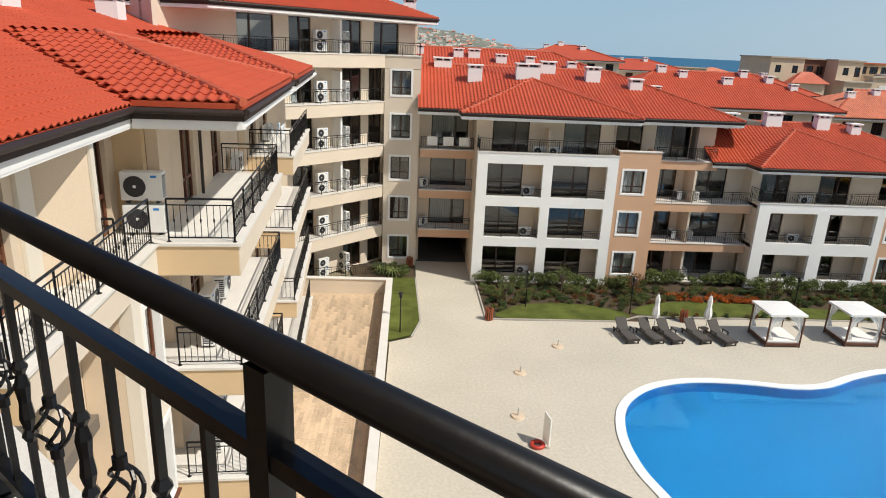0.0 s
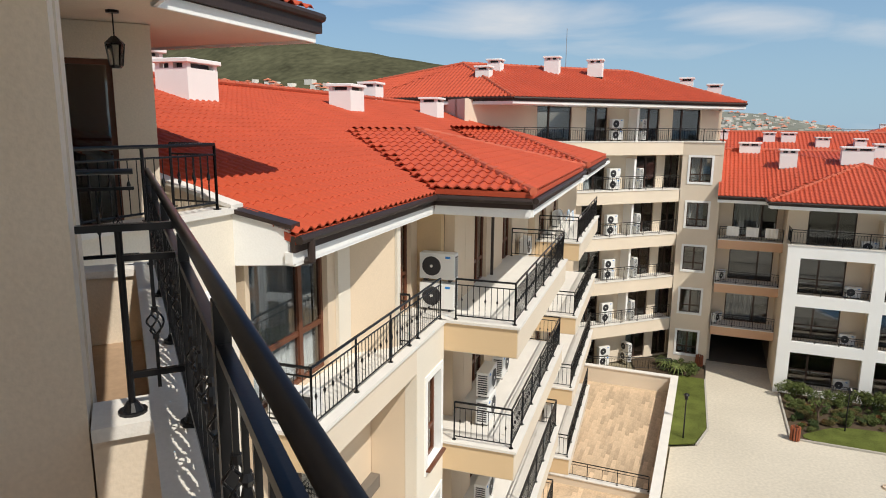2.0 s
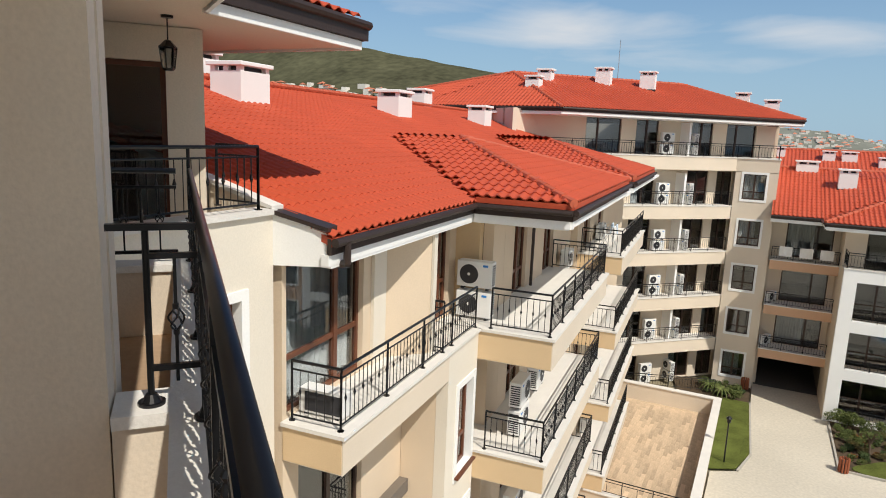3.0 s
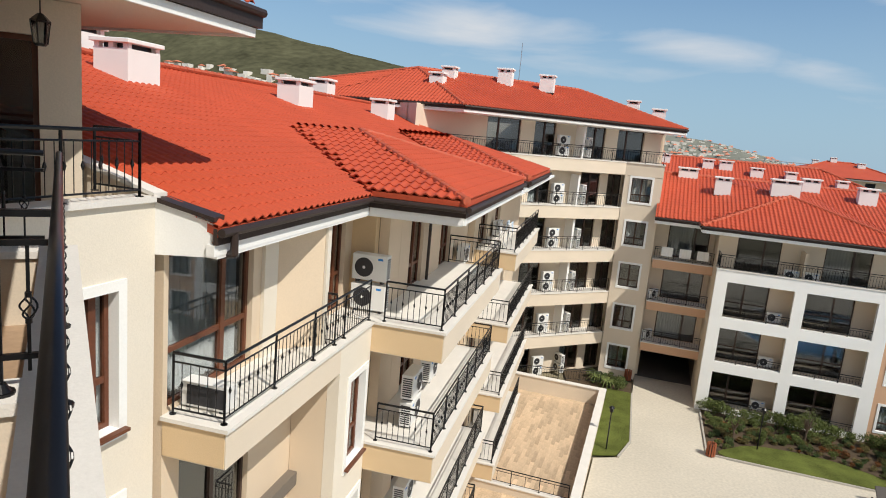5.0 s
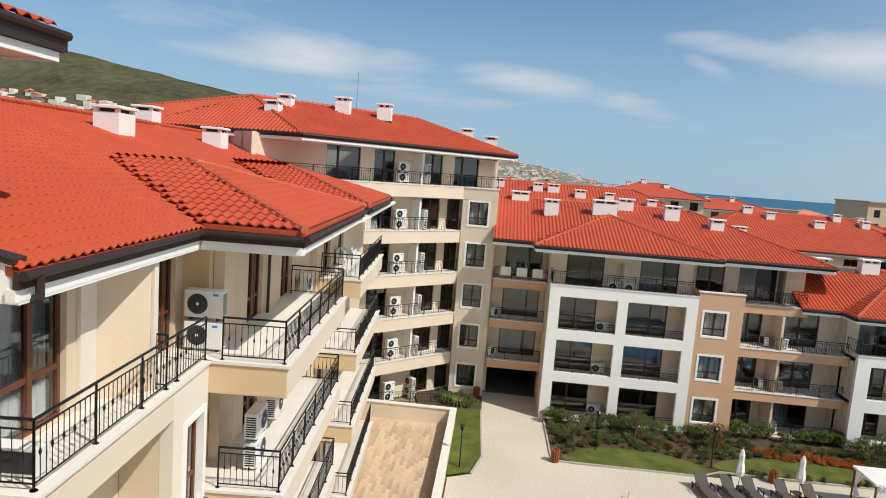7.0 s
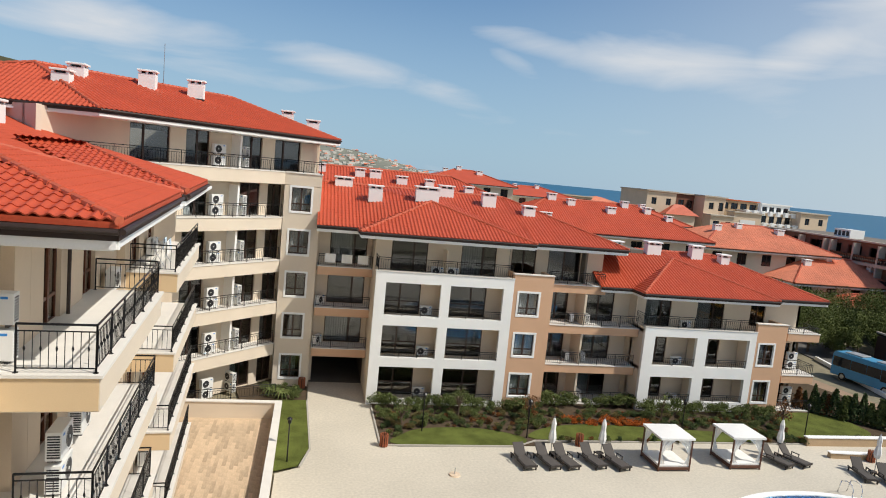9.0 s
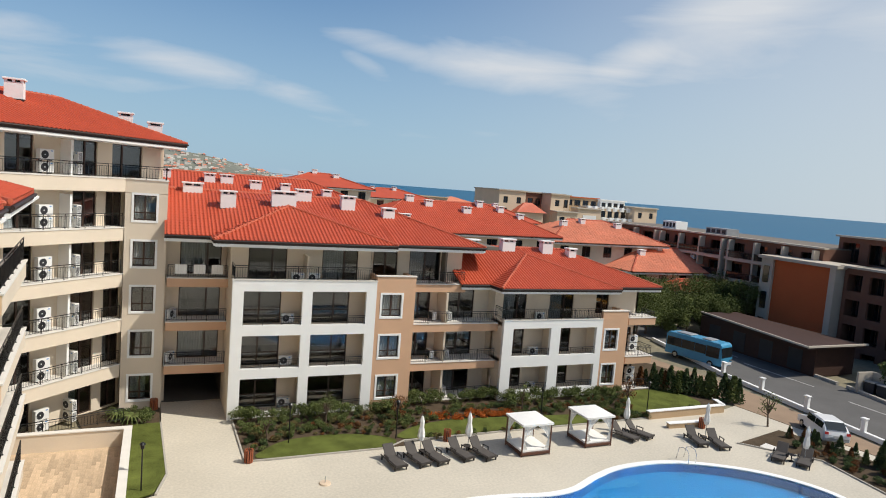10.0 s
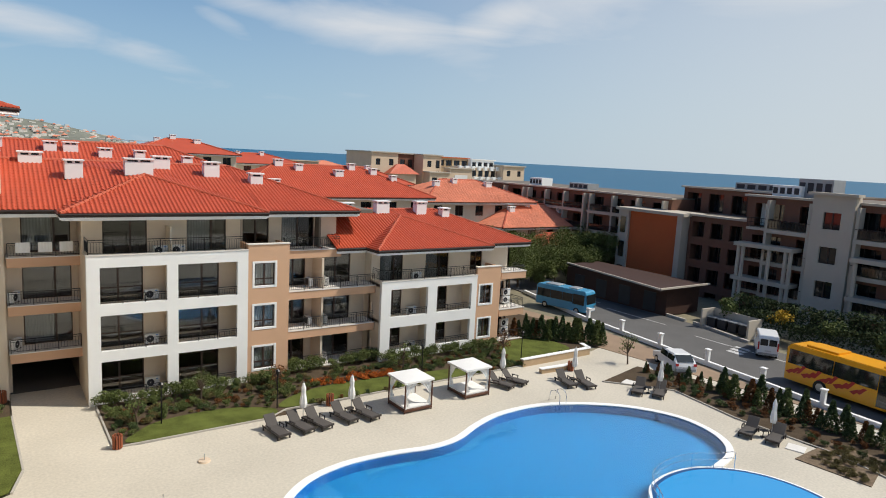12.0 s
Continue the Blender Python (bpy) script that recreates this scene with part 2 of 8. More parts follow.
def water_material(name, color, rough, wave, scale, spec=0.5):
    m = bpy.data.materials.new(name)
    m.use_nodes = True
    n, l = m.node_tree.nodes, m.node_tree.links
    b = n["Principled BSDF"]
    b.inputs["Base Color"].default_value, b.inputs["Roughness"].default_value = (*color, 1), rough
    b.inputs["Specular IOR Level"].default_value = spec
    tc, no, bp = n.new("ShaderNodeTexCoord"), n.new("ShaderNodeTexNoise"), n.new("ShaderNodeBump")
    no.inputs["Scale"].default_value, no.inputs["Detail"].default_value = scale, 4
    bp.inputs["Strength"].default_value, bp.inputs["Distance"].default_value = wave, 0.05
    l.new(tc.outputs["Object"], no.inputs["Vector"])
    l.new(no.outputs["Fac"], bp.inputs["Height"])
    l.new(bp.outputs[0], b.inputs["Normal"])
    return m


GLASS = glass_material()
SEA = water_material("sea_water", (0.010, 0.105, 0.20), 0.4, 0.5, 0.05, 0.06)
POOL_WATER = water_material("pool_water", (0.75, 0.93, 1.0), 0.02, 0.06, 2.5)
POOL_WATER.node_tree.nodes["Principled BSDF"].inputs["Transmission Weight"].default_value = 1.0
POOL_WATER.node_tree.nodes["Principled BSDF"].inputs["IOR"].default_value = 1.33
POOL_FLOOR = material("blue_mosaic_floor", (0.003, 0.118, 0.275), 0.4, vary=0.08, scale=0.5, fine=20, bump=0.0)
POOL_SHALLOW = water_material("shallow_pool_water", (0.02, 0.30, 0.66), 0.05, 0.12, 2.5)
POOL_TILE = material("blue_mosaic_band", (0.004, 0.075, 0.235), 0.3, vary=0.15, scale=4, fine=40)


# ---- building helpers ----
def thing(name, label, category, group="", at=(0, 0, 0)):
    e = new(name)
    e.location = at
    return tagged(e, label, category, group)


def mesh_part(name, mesh, parent, label=""):
    ob = new(name, mesh)
    if parent is not None:
        ob.parent = parent
        ob.matrix_parent_inverse = Matrix()
    if label:
        ob["label"] = label
    return ob


def to_mesh(name, bm, mat, smooth=False):
    me = bpy.data.meshes.new(name)
    bm.normal_update()
    bm.to_mesh(me)
    bm.free()
    for mm in (mat if isinstance(mat, (list, tuple)) else [mat]):
        me.materials.append(mm)
    if smooth:
        me.polygons.foreach_set("use_smooth", [True] * len(me.polygons))
    return me


def part(name, bm, mat, parent=None, label="", smooth=False):
    return mesh_part(name, to_mesh(name, bm, mat, smooth), parent, label)


I4 = Matrix()


def pieces(name, bm, mat, parent, label=""):
    """One part for each connected piece of bm."""
    bm.verts.index_update()
    left, first = set(bm.verts), None
    while left:
        seed = min(left, key=lambda v: v.index)
        stack, group = [seed], {seed}
        while stack:
            for e in stack.pop().link_edges:
                for w in e.verts:
                    if w not in group:
                        group.add(w)
                        stack.append(w)
        left -= group
        order = sorted(group, key=lambda v: v.index)
        at = {v: i for i, v in enumerate(order)}
        me = bpy.data.meshes.new(name)
        me.from_pydata([v.co.copy() for v in order], [], [tuple(at[v] for v in f.verts) for f in bm.faces if f.verts[0] in group])
        me.materials.append(mat)
        ob = mesh_part(name, me, parent, label)
        first = first or ob
    bm.free()
    return first


def box(bm, x0, x1, y0, y1, z0, z1, m=I4, mi=0):
    vs = [bm.verts.new(m @ Vector(p)) for p in ((x0, y0, z0), (x1, y0, z0), (x1, y1, z0), (x0, y1, z0), (x0, y0, z1), (x1, y0, z1), (x1, y1, z1), (x0, y1, z1))]
    for f in ((3, 2, 1, 0), (4, 5, 6, 7), (0, 1, 5, 4), (1, 2, 6, 5), (2, 3, 7, 6), (3, 0, 4, 7)):
        bm.faces.new([vs[i] for i in f]).material_index = mi


def tube(bm, a, b, r, n=8, r2=None, caps=True):
    a, b = Vector(a), Vector(b)
    q = (b - a).to_track_quat("Z", "Y").to_matrix()
    ra, rb = [], []
    for i in range(n):
        w = 2 * math.pi * i / n
        d = q @ Vector((math.cos(w), math.sin(w), 0))
        ra.append(bm.verts.new(a + d * r))
        rb.append(bm.verts.new(b + d * (r if r2 is None else r2)))
    for i in range(n):
        j = (i + 1) % n
        bm.faces.new((ra[i], ra[j], rb[j], rb[i]))
    if caps:
        bm.faces.new(ra[::-1])
        bm.faces.new(rb)


def prism(bm, poly, z0, z1, m=I4):
    lo = [bm.verts.new(m @ Vector((x, y, z0))) for x, y in poly]
    hi = [bm.verts.new(m @ Vector((x, y, z1))) for x, y in poly]
    bm.faces.new(lo[::-1])
    bm.faces.new(hi)
    for i in range(len(poly)):
        j = (i + 1) % len(poly)
        bm.faces.new((lo[i], lo[j], hi[j], hi[i]))


def bevelled(bm, w=0.01, seg=2):
    bmesh.ops.bevel(bm, geom=bm.edges[:], offset=w, segments=seg, affect="EDGES", profile=0.7)
    return bm


def face_matrix(x0, y0, x1, y1):
    """u runs along the facade from (x0, y0) to (x1, y1), v goes into the building, z up."""
    d = Vector((x1 - x0, y1 - y0, 0)).normalized()
    n = Vector((-d.y, d.x, 0))
    return Matrix(((d.x, n.x, 0, x0), (d.y, n.y, 0, y0), (0, 0, 1, 0), (0, 0, 0, 1)))


def wall(bm, m, u0, u1, z0, z1, holes=(), v0=0.0, v1=0.25):
    us = sorted({u0, u1, *[min(max(h[i], u0), u1) for h in holes for i in (0, 1)]})
    zs = sorted({z0, z1, *[min(max(h[i], z0), z1) for h in holes for i in (2, 3)]})
    cells = []
    for a, b in zip(us, us[1:]):
        for c, d in zip(zs, zs[1:]):
            um, zm = (a + b) / 2, (c + d) / 2
            if not any(h[0] < um < h[1] and h[2] < zm < h[3] for h in holes):
                cells.append((a, b, c, d))
    grid = {}
    solid = set()
    for a, b, c, d in cells:
        solid.add((us.index(a), zs.index(c)))

    def vert(i, v, j):
        if (i, v, j) not in grid:
            grid[i, v, j] = bm.verts.new(m @ Vector((us[i], v, zs[j])))
        return grid[i, v, j]

    for i, j in solid:
        for v in (v0, v1):
            q = [vert(i, v, j), vert(i + 1, v, j), vert(i + 1, v, j + 1), vert(i, v, j + 1)]
            bm.faces.new(q if v == v0 else q[::-1])
        for di, dj, p, q in ((-1, 0, (i, j + 1), (i, j)), (1, 0, (i + 1, j), (i + 1, j + 1)), (0, -1, (i, j), (i + 1, j)), (0, 1, (i + 1, j + 1), (i, j + 1))):
            if (i + di, j + dj) not in solid:
                bm.faces.new((vert(p[0], v0, p[1]), vert(p[0], v1, p[1]), vert(q[0], v1, q[1]), vert(q[0], v0, q[1])))


def ring(bm, m, u0, u1, z0, z1, w, v0, v1):
    """Closed rectangular frame of width w."""
    wall(bm, m, u0, u1, z0, z1, [(u0 + w, u1 - w, z0 + w, z1 - w)], v0, v1)


def glazing(parent, m, u0, u1, z0, z1, v=0.12, split=0.5, rail=0.0, mat=None, curtain=0.0, trim=None, sill=False):
    """One window or glazed door: frame with a mullion, panes, and where asked a curtain, a surround and a sill."""
    bm = bmesh.new()
    fw = 0.07
    ring(bm, m, u0, u1, z0, z1, fw, v, v + 0.08)
    win = part("window", bm, mat or FRAME, parent)
    um = u0 + (u1 - u0) * split
    bm = bmesh.new()
    box(bm, um - 0.055, um + 0.055, v - 0.012, v + 0.08, z0 + fw, z1 - fw, m)
    part("mullion", bm, mat or FRAME, win)
    if rail:
        for a, b in ((u0 + fw, um - 0.055), (um + 0.055, u1 - fw)):
            bm = bmesh.new()
            box(bm, a, b, v + 0.005, v + 0.07, z0 + rail, z0 + rail + 0.08, m)
            part("transom", bm, mat or FRAME, win)
    for a, b in ((u0 + fw, um - 0.055), (um + 0.055, u1 - fw)):
        bm = bmesh.new()
        box(bm, a, b, v + 0.035, v + 0.047, z0 + fw, z1 - fw, m)
        pane = part("pane", bm, GLASS, win)
        pane.visible_shadow = False
    if curtain:
        bm = bmesh.new()
        a, b = u0 + 0.08, u0 + 0.08 + (u1 - u0 - 0.16) * curtain
        n = max(6, int((b - a) / 0.05))
        lo = [bm.verts.new(m @ Vector((a + (b - a) * i / n, v + 0.15 + 0.03 * math.sin(i * 1.9), z0 + 0.1))) for i in range(n + 1)]
        hi = [bm.verts.new(m @ Vector((a + (b - a) * i / n, v + 0.15 + 0.02 * math.sin(i * 1.9), z1 - 0.05))) for i in range(n + 1)]
        for i in range(n):
            bm.faces.new((lo[i], lo[i + 1], hi[i + 1], hi[i]))
        part("curtain", bm, CURTAIN, win, "white gathered curtain")
    if trim is not None:
        bm = bmesh.new()
        t, q = 0.13, -0.03
        ring(bm, m, u0 - t, u1 + t, z0 - t, z1 + t, t + 0.006, q, v - 0.003)
        part("surround", bm, trim, win, "white painted window surround")
    if sill:
        bm = bmesh.new()
        box(bm, u0 - 0.1, u1 + 0.1, -0.12, v - 0.005, z0 - 0.045, z0 - 0.002, m)
        part("sill", bm, FRAME_RED, win, "reddish brown window sill")
    return win


def railing(parent, m, pts, z, h=0.95, step=0.14, fine=False, name="railing"):
    """Iron balcony railing along pts (u, v) on a slab at height z."""
    bm = bmesh.new()
    for (ua, va), (ub, vb) in zip(pts, pts[1:]):
        a, b = Vector((ua, va, 0)), Vector((ub, vb, 0))
        L = (b - a).length
        d = (b - a) / L
        for zz, r in ((z + h, 0.024), (z + h - 0.13, 0.014), (z + 0.09, 0.014)):
            tube(bm, m @ (a + Vector((0, 0, zz))), m @ (b + Vector((0, 0, zz))), r, 6)
        k = max(1, round(L / 1.35))
        for i in range(k + 1):
            p = a + d * L * i / k
            tube(bm, m @ (p + Vector((0, 0, z))), m @ (p + Vector((0, 0, z + h))), 0.02, 6)
            tube(bm, m @ (p + Vector((0, 0, z))), m @ (p + Vector((0, 0, z + 0.012))), 0.05, 8)
        n = max(2, int(L / step))
        for i in range(1, n):
            p = a + d * L * i / n
            if fine:
                tube(bm, m @ (p + Vector((0, 0, z + 0.09))), m @ (p + Vector((0, 0, z + h - 0.13))), 0.008, 4, caps=False)
                if i % 2:
                    c = m @ (p + Vector((0, 0, z + h * 0.5)))
                    up = Vector((0, 0, 0.055))
                    tube(bm, c - up, c, 0.008, 6, 0.024, False)
                    tube(bm, c, c + up, 0.024, 6, 0.008, False)
            else:
                q = m @ p
                box(bm, q.x - 0.008, q.x + 0.008, q.y - 0.008, q.y + 0.008, z + 0.09, z + h - 0.13)
    return part(name, bm, IRON, parent, "black wrought iron railing")


def slab(parent, m, u0, u1, v0, v1, ztop, face=0.5, body=CREAM, name="balcony"):
    bm = bmesh.new()
    box(bm, u0, u1, v0, v1, ztop - face, ztop - 0.06, m)
    ob = part(name, bm, body, parent)
    bm = bmesh.new()
    box(bm, u0 - 0.04, u1 + 0.04, v0 - 0.04, v1, ztop - 0.06, ztop, m)
    part("coping", bm, COPING, ob, "pale stone edge coping")
    return ob


AC_MESH = {}


def ac_unit(m, label="white outdoor air conditioning unit with dark fan grille"):
    """An outdoor unit; front along -v, base at the origin of m."""
    if not AC_MESH:
        bm = bmesh.new()
        box(bm, -0.42, 0.42, 0.0, 0.30, 0.06, 0.66)
        AC_MESH["body"] = to_mesh("body", bevelled(bm, 0.02), AC_WHITE)
        bm = bmesh.new()
        ring_o, ring_i = ([bm.verts.new(Vector((-0.13 + r * math.cos(k * 0.2618), -0.012, 0.36 + r * math.sin(k * 0.2618)))) for k in range(24)] for r in (0.245, 0.228))
        for k in range(24):
            j = (k + 1) % 24
            bm.faces.new((ring_o[k], ring_o[j], ring_i[j], ring_i[k]))
        AC_MESH["fan_guard"] = to_mesh("fan_guard", bm, AC_WHITE)
        bm = bmesh.new()
        tube(bm, (-0.13, -0.006, 0.36), (-0.13, 0.02, 0.36), 0.225, 24)
        AC_MESH["fan"] = to_mesh("fan", bm, AC_DARK)
        bm = bmesh.new()
        tube(bm, (-0.13, -0.016, 0.36), (-0.13, -0.006, 0.36), 0.035, 12)
        AC_MESH["fan_hub"] = to_mesh("fan_hub", bm, AC_WHITE)
        bm = bmesh.new()
        for i in range(9):
            box(bm, 0.42, 0.424, 0.03, 0.26, 0.12 + i * 0.055, 0.15 + i * 0.055)
        AC_MESH["side_grille"] = to_mesh("side_grille", bm, AC_DARK)
        bm = bmesh.new()
        box(bm, 0.20, 0.32, -0.004, 0.0, 0.55, 0.60)
        AC_MESH["badge"] = to_mesh("badge", bm, BLUE_BADGE)
        bm = bmesh.new()
        box(bm, -0.37, 0.30, 0.30, 0.306, 0.12, 0.6)
        AC_MESH["rear_grille"] = to_mesh("rear_grille", bm, AC_DARK)
        bm = bmesh.new()
        box(bm, -0.03, 0.03, 0.02, 0.28, 0.0, 0.06)
        AC_MESH["foot"] = to_mesh("foot", bm, AC_DARK)
    e = thing("air_conditioner", label, "air conditioner", "outdoor air conditioning units")
    e.matrix_world = m
    for k, me in AC_MESH.items():
        for x in ((-0.3, 0.3) if k == "foot" else (0.0,)):
            o = new(k, me)
            o.parent = e
            o.location = (x, 0, 0)
    return e


def tile_slope(parent, poly, origin, along, up, mat=TILE, pitch=0.25, course=0.40, thick=0.022, singles=None, name="tiles"):
    """Covers a roof plane with curved tiles. poly: corners; along: level direction; up: direction up the slope."""
    o, a, u = Vector(origin), Vector(along).normalized(), Vector(up).normalized()
    nrm = a.cross(u)
    if nrm.z < 0:
        nrm = -nrm
    pl = [((Vector(p) - o).dot(a), (Vector(p) - o).dot(u)) for p in poly]

    def inside(x, y):
        c = False
        for (x0, y0), (x1, y1) in zip(pl, pl[1:] + pl[:1]):
            if (y0 > y) != (y1 > y) and x < (x1 - x0) * (y - y0) / (y1 - y0) + x0:
                c = not c
        return c

    prof = [(0.0, 0.012), (0.18, 0.0), (0.36, 0.008), (0.52, 0.042), (0.68, 0.056), (0.84, 0.042), (1.0, 0.012)]
    verts, faces, one = [], [], []
    x0, x1 = min(p[0] for p in pl), max(p[0] for p in pl)
    y0, y1 = min(p[1] for p in pl), max(p[1] for p in pl)
    for j in range(int((y1 - y0) / course) + 1):
        for i in range(int((x1 - x0) / pitch) + 1):
            cx, cy = x0 + i * pitch, y0 + j * course
            if not inside(cx + pitch / 2, min(cy + course * 0.5, y1 - 0.02)):
                continue
            base = o + a * cx + u * cy
            if singles is not None and singles(base) and len(one) < 300:
                one.append(base)
                continue
            k = len(verts)
            for fx, fz in prof:
                p = base + a * (fx * pitch)
                verts += [p + nrm * (fz), p + nrm * (fz + thick * 0.8), p + u * (course + 0.03) + nrm * (fz + 0.008)]
            for s in range(len(prof) - 1):
                b = k + 3 * s
                faces += [(b, b + 3, b + 4, b + 1), (b + 1, b + 4, b + 5, b + 2)]
    me = bpy.data.meshes.new(name)
    me.from_pydata(verts, [], faces)
    me.materials.append(mat)
    ob = mesh_part(name, me, parent)
    ob["kind"] = "stuff"
    if one:
        vs, fs = [], []
        for fx, fz in prof:
            p = a * (fx * pitch)
            vs += [p + nrm * fz, p + nrm * (fz + thick * 0.8), p + u * (course + 0.03) + nrm * (fz + 0.008)]
        for s in range(len(prof) - 1):
            b = 3 * s
            fs += [(b, b + 3, b + 4, b + 1), (b + 1, b + 4, b + 5, b + 2)]
        tm = bpy.data.meshes.new("tile")
        tm.from_pydata(vs, [], fs)
        tm.materials.append(mat)
        for p in one:
            t = mesh_part("tile", tm, parent)
            t.location = p + nrm * random.uniform(0, 0.005)
    return ob


def deck(parent, poly, mat, lift=0.05, name="roof_plane"):
    """Solid sheathing just below the tiles of one roof plane."""
    bm = bmesh.new()
    hi = [bm.verts.new(Vector(p)) for p in poly]
    lo = [bm.verts.new(Vector(p) - Vector((0, 0, lift + 0.06))) for p in poly]
    bm.faces.new(hi)
    bm.faces.new(lo[::-1])
    for i in range(len(poly)):
        j = (i + 1) % len(poly)
        bm.faces.new((hi[i], lo[i], lo[j], hi[j]))
    bmesh.ops.recalc_face_normals(bm, faces=bm.faces[:])
    return part(name, bm, mat, parent)


def ridge_line(parent, a, b, mat=RIDGE, r=0.11, name="ridge_tiles"):
    """Half-round ridge tiles overlapping along a line."""
    a, b = Vector(a), Vector(b)
    L = (b - a).length
    n = max(1, round(L / 0.38))
    bm = bmesh.new()
    for i in range(n):
        p, q = a + (b - a) * (i / n), a + (b - a) * ((i + 1.08) / n)
        tube(bm, p + Vector((0, 0, 0.03)), q + Vector((0, 0, 0.02)), r * 1.08, 8, r * 0.9)
    return part(name, bm, mat, parent)


def eave(parent, a, b, z, out, depth=0.28):
    """Gutter, dark fascia and white soffit strip along an eave from a to b; out: horizontal way outwards."""
    a, b, out = Vector((*a, 0)), Vector((*b, 0)), Vector((*out, 0)).normalized()
    d = (b - a).normalized()
    m = Matrix(((d.x, out.x, 0, a.x), (d.y, out.y, 0, a.y), (0, 0, 1, 0), (0, 0, 0, 1)))
    L = (b - a).length
    bm = bmesh.new()
    box(bm, 0, L, -0.06, 0.0, z - 0.22, z, m)
    f = part("fascia", bm, FASCIA, parent, "dark brown fascia board")
    bm = bmesh.new()
    tube(bm, m @ Vector((0, 0.06, z - 0.05)), m @ Vector((L, 0.06, z - 0.05)), 0.062, 8)
    part("gutter", bm, FASCIA, parent, "dark brown rain gutter")
    bm = bmesh.new()
    box(bm, 0, L, -0.16, -0.04, z - depth - 0.08, z - 0.222, m)
    part("soffit_trim", bm, WHITE, parent, "white soffit trim")


def chimney(parent, x, y, z0, w, d, h):
    bm = bmesh.new()
    box(bm, x - w / 2, x + w / 2, y - d / 2, y + d / 2, z0, z0 + h - 0.24)
    ch = part("chimney", bm, WHITE, parent, "white rendered chimney with flat cap")
    bm = bmesh.new()
    for sx in (-1, 0, 1) if w > 0.9 else (-1, 1):
        for sy in (-1, 1):
            cx, cy = x + sx * (w / 2 - 0.08), y + sy * (d / 2 - 0.08)
            box(bm, cx - 0.07, cx + 0.07, cy - 0.07, cy + 0.07, z0 + h - 0.24, z0 + h - 0.11)
    pieces("cap_support", bm, WHITE, ch)
    bm = bmesh.new()
    box(bm, x - w / 2 + 0.16, x + w / 2 - 0.16, y - d / 2 + 0.16, y + d / 2 - 0.16, z0 + h - 0.239, z0 + h - 0.112)
    part("flue", bm, AC_DARK, ch, "dark flue opening")
    bm = bmesh.new()
    box(bm, x - w / 2 - 0.08, x + w / 2 + 0.08, y - d / 2 - 0.08, y + d / 2 + 0.08, z0 + h - 0.11, z0 + h)
    part("cap", bevelled(bm, 0.015, 1), WHITE, ch)
    bm = bmesh.new()
    box(bm, x - w / 2 - 0.05, x + w / 2 + 0.05, y - d / 2 - 0.05, y + d / 2 + 0.05, z0 - 0.1, z0 + 0.04)
    part("flashing", bm, FASCIA, ch, "dark lead flashing")
    return ch


# ---- ground, sea, hills ----
def sheet(name, poly, z, mat, label, category, thick=0.02, kind="structure"):
    bm = bmesh.new()
    prism(bm, poly, z - thick, z)
    return tagged(part(name, bm, mat), label, category, kind=kind)


def smooth_loop(pts, n=8):
    out = []
    k = len(pts)
    for i in range(k):
        p0, p1, p2, p3 = (Vector((*pts[(i + j) % k], 0)) for j in (-1, 0, 1, 2))
        for s in range(n):
            t = s / n
            q = 0.5 * ((2 * p1) + (p2 - p0) * t + (2 * p0 - 5 * p1 + 4 * p2 - p3) * t * t + (3 * p1 - p0 - 3 * p2 + p3) * t ** 3)
            out.append((q.x, q.y))
    return out


def offset_loop(poly, d):
    out = []
    n = len(poly)
    for i in range(n):
        a, b = Vector(poly[i - 1]), Vector(poly[(i + 1) % n])
        t = (b - a).normalized()
        out.append((poly[i][0] + t.y * d, poly[i][1] - t.x * d))
    return out


sheet("sea", [(-4700, -4700), (4700, -4700), (4700, 4700), (-4700, 4700)], -2.2, SEA, "calm blue sea reaching the horizon", "sea", 0.5)

POOL = smooth_loop([(9.83, 19.4), (9.4, 21.4), (9.5, 23.7), (10.3, 25.9), (12.0, 27.5), (14.3, 28.2), (16.9, 28.1), (19.2, 27.7), (21.2, 27.9), (23.4, 28.9), (25.8, 29.6),
                    (29.0, 29.5), (32.0, 28.2), (34.4, 26.2), (35.7, 23.6), (35.3, 21.0), (33.7, 19.3), (31.0, 18.6), (26.5, 17.4), (25.0, 14.0), (23.5, 10.5), (19.0, 9.2), (13.5, 11.2), (11.0, 15.2)], 6)[::-1]
KIDS = smooth_loop([(25.1, 17.2), (25.82, 18.3), (26.85, 18.97), (28.6, 19.25), (30.55, 18.9), (32.3, 17.6), (33.2, 15.9), (33.3, 13.9), (32.4, 12.0), (30.2, 10.9), (27.6, 11.0), (25.6, 12.4), (24.6, 14.6)], 6)[::-1]
pave = [(-20, -30), (47, -30), (45.8, 20), (43.2, 37.3), (40.5, 36.5), (33.2, 36.4), (25.8, 36.4), (21.7, 36.4), (14.1, 36.2), (12.8, 35.6), (5.7, 35.5), (4.9, 35.9), (4.6, 41.8), (4.6, 56), (0.4, 56), (0.5, 42.5), (0.75, 35.0), (0.2, 32.9), (-1.0, 32.2), (-1.1, 20), (-20, 18)]


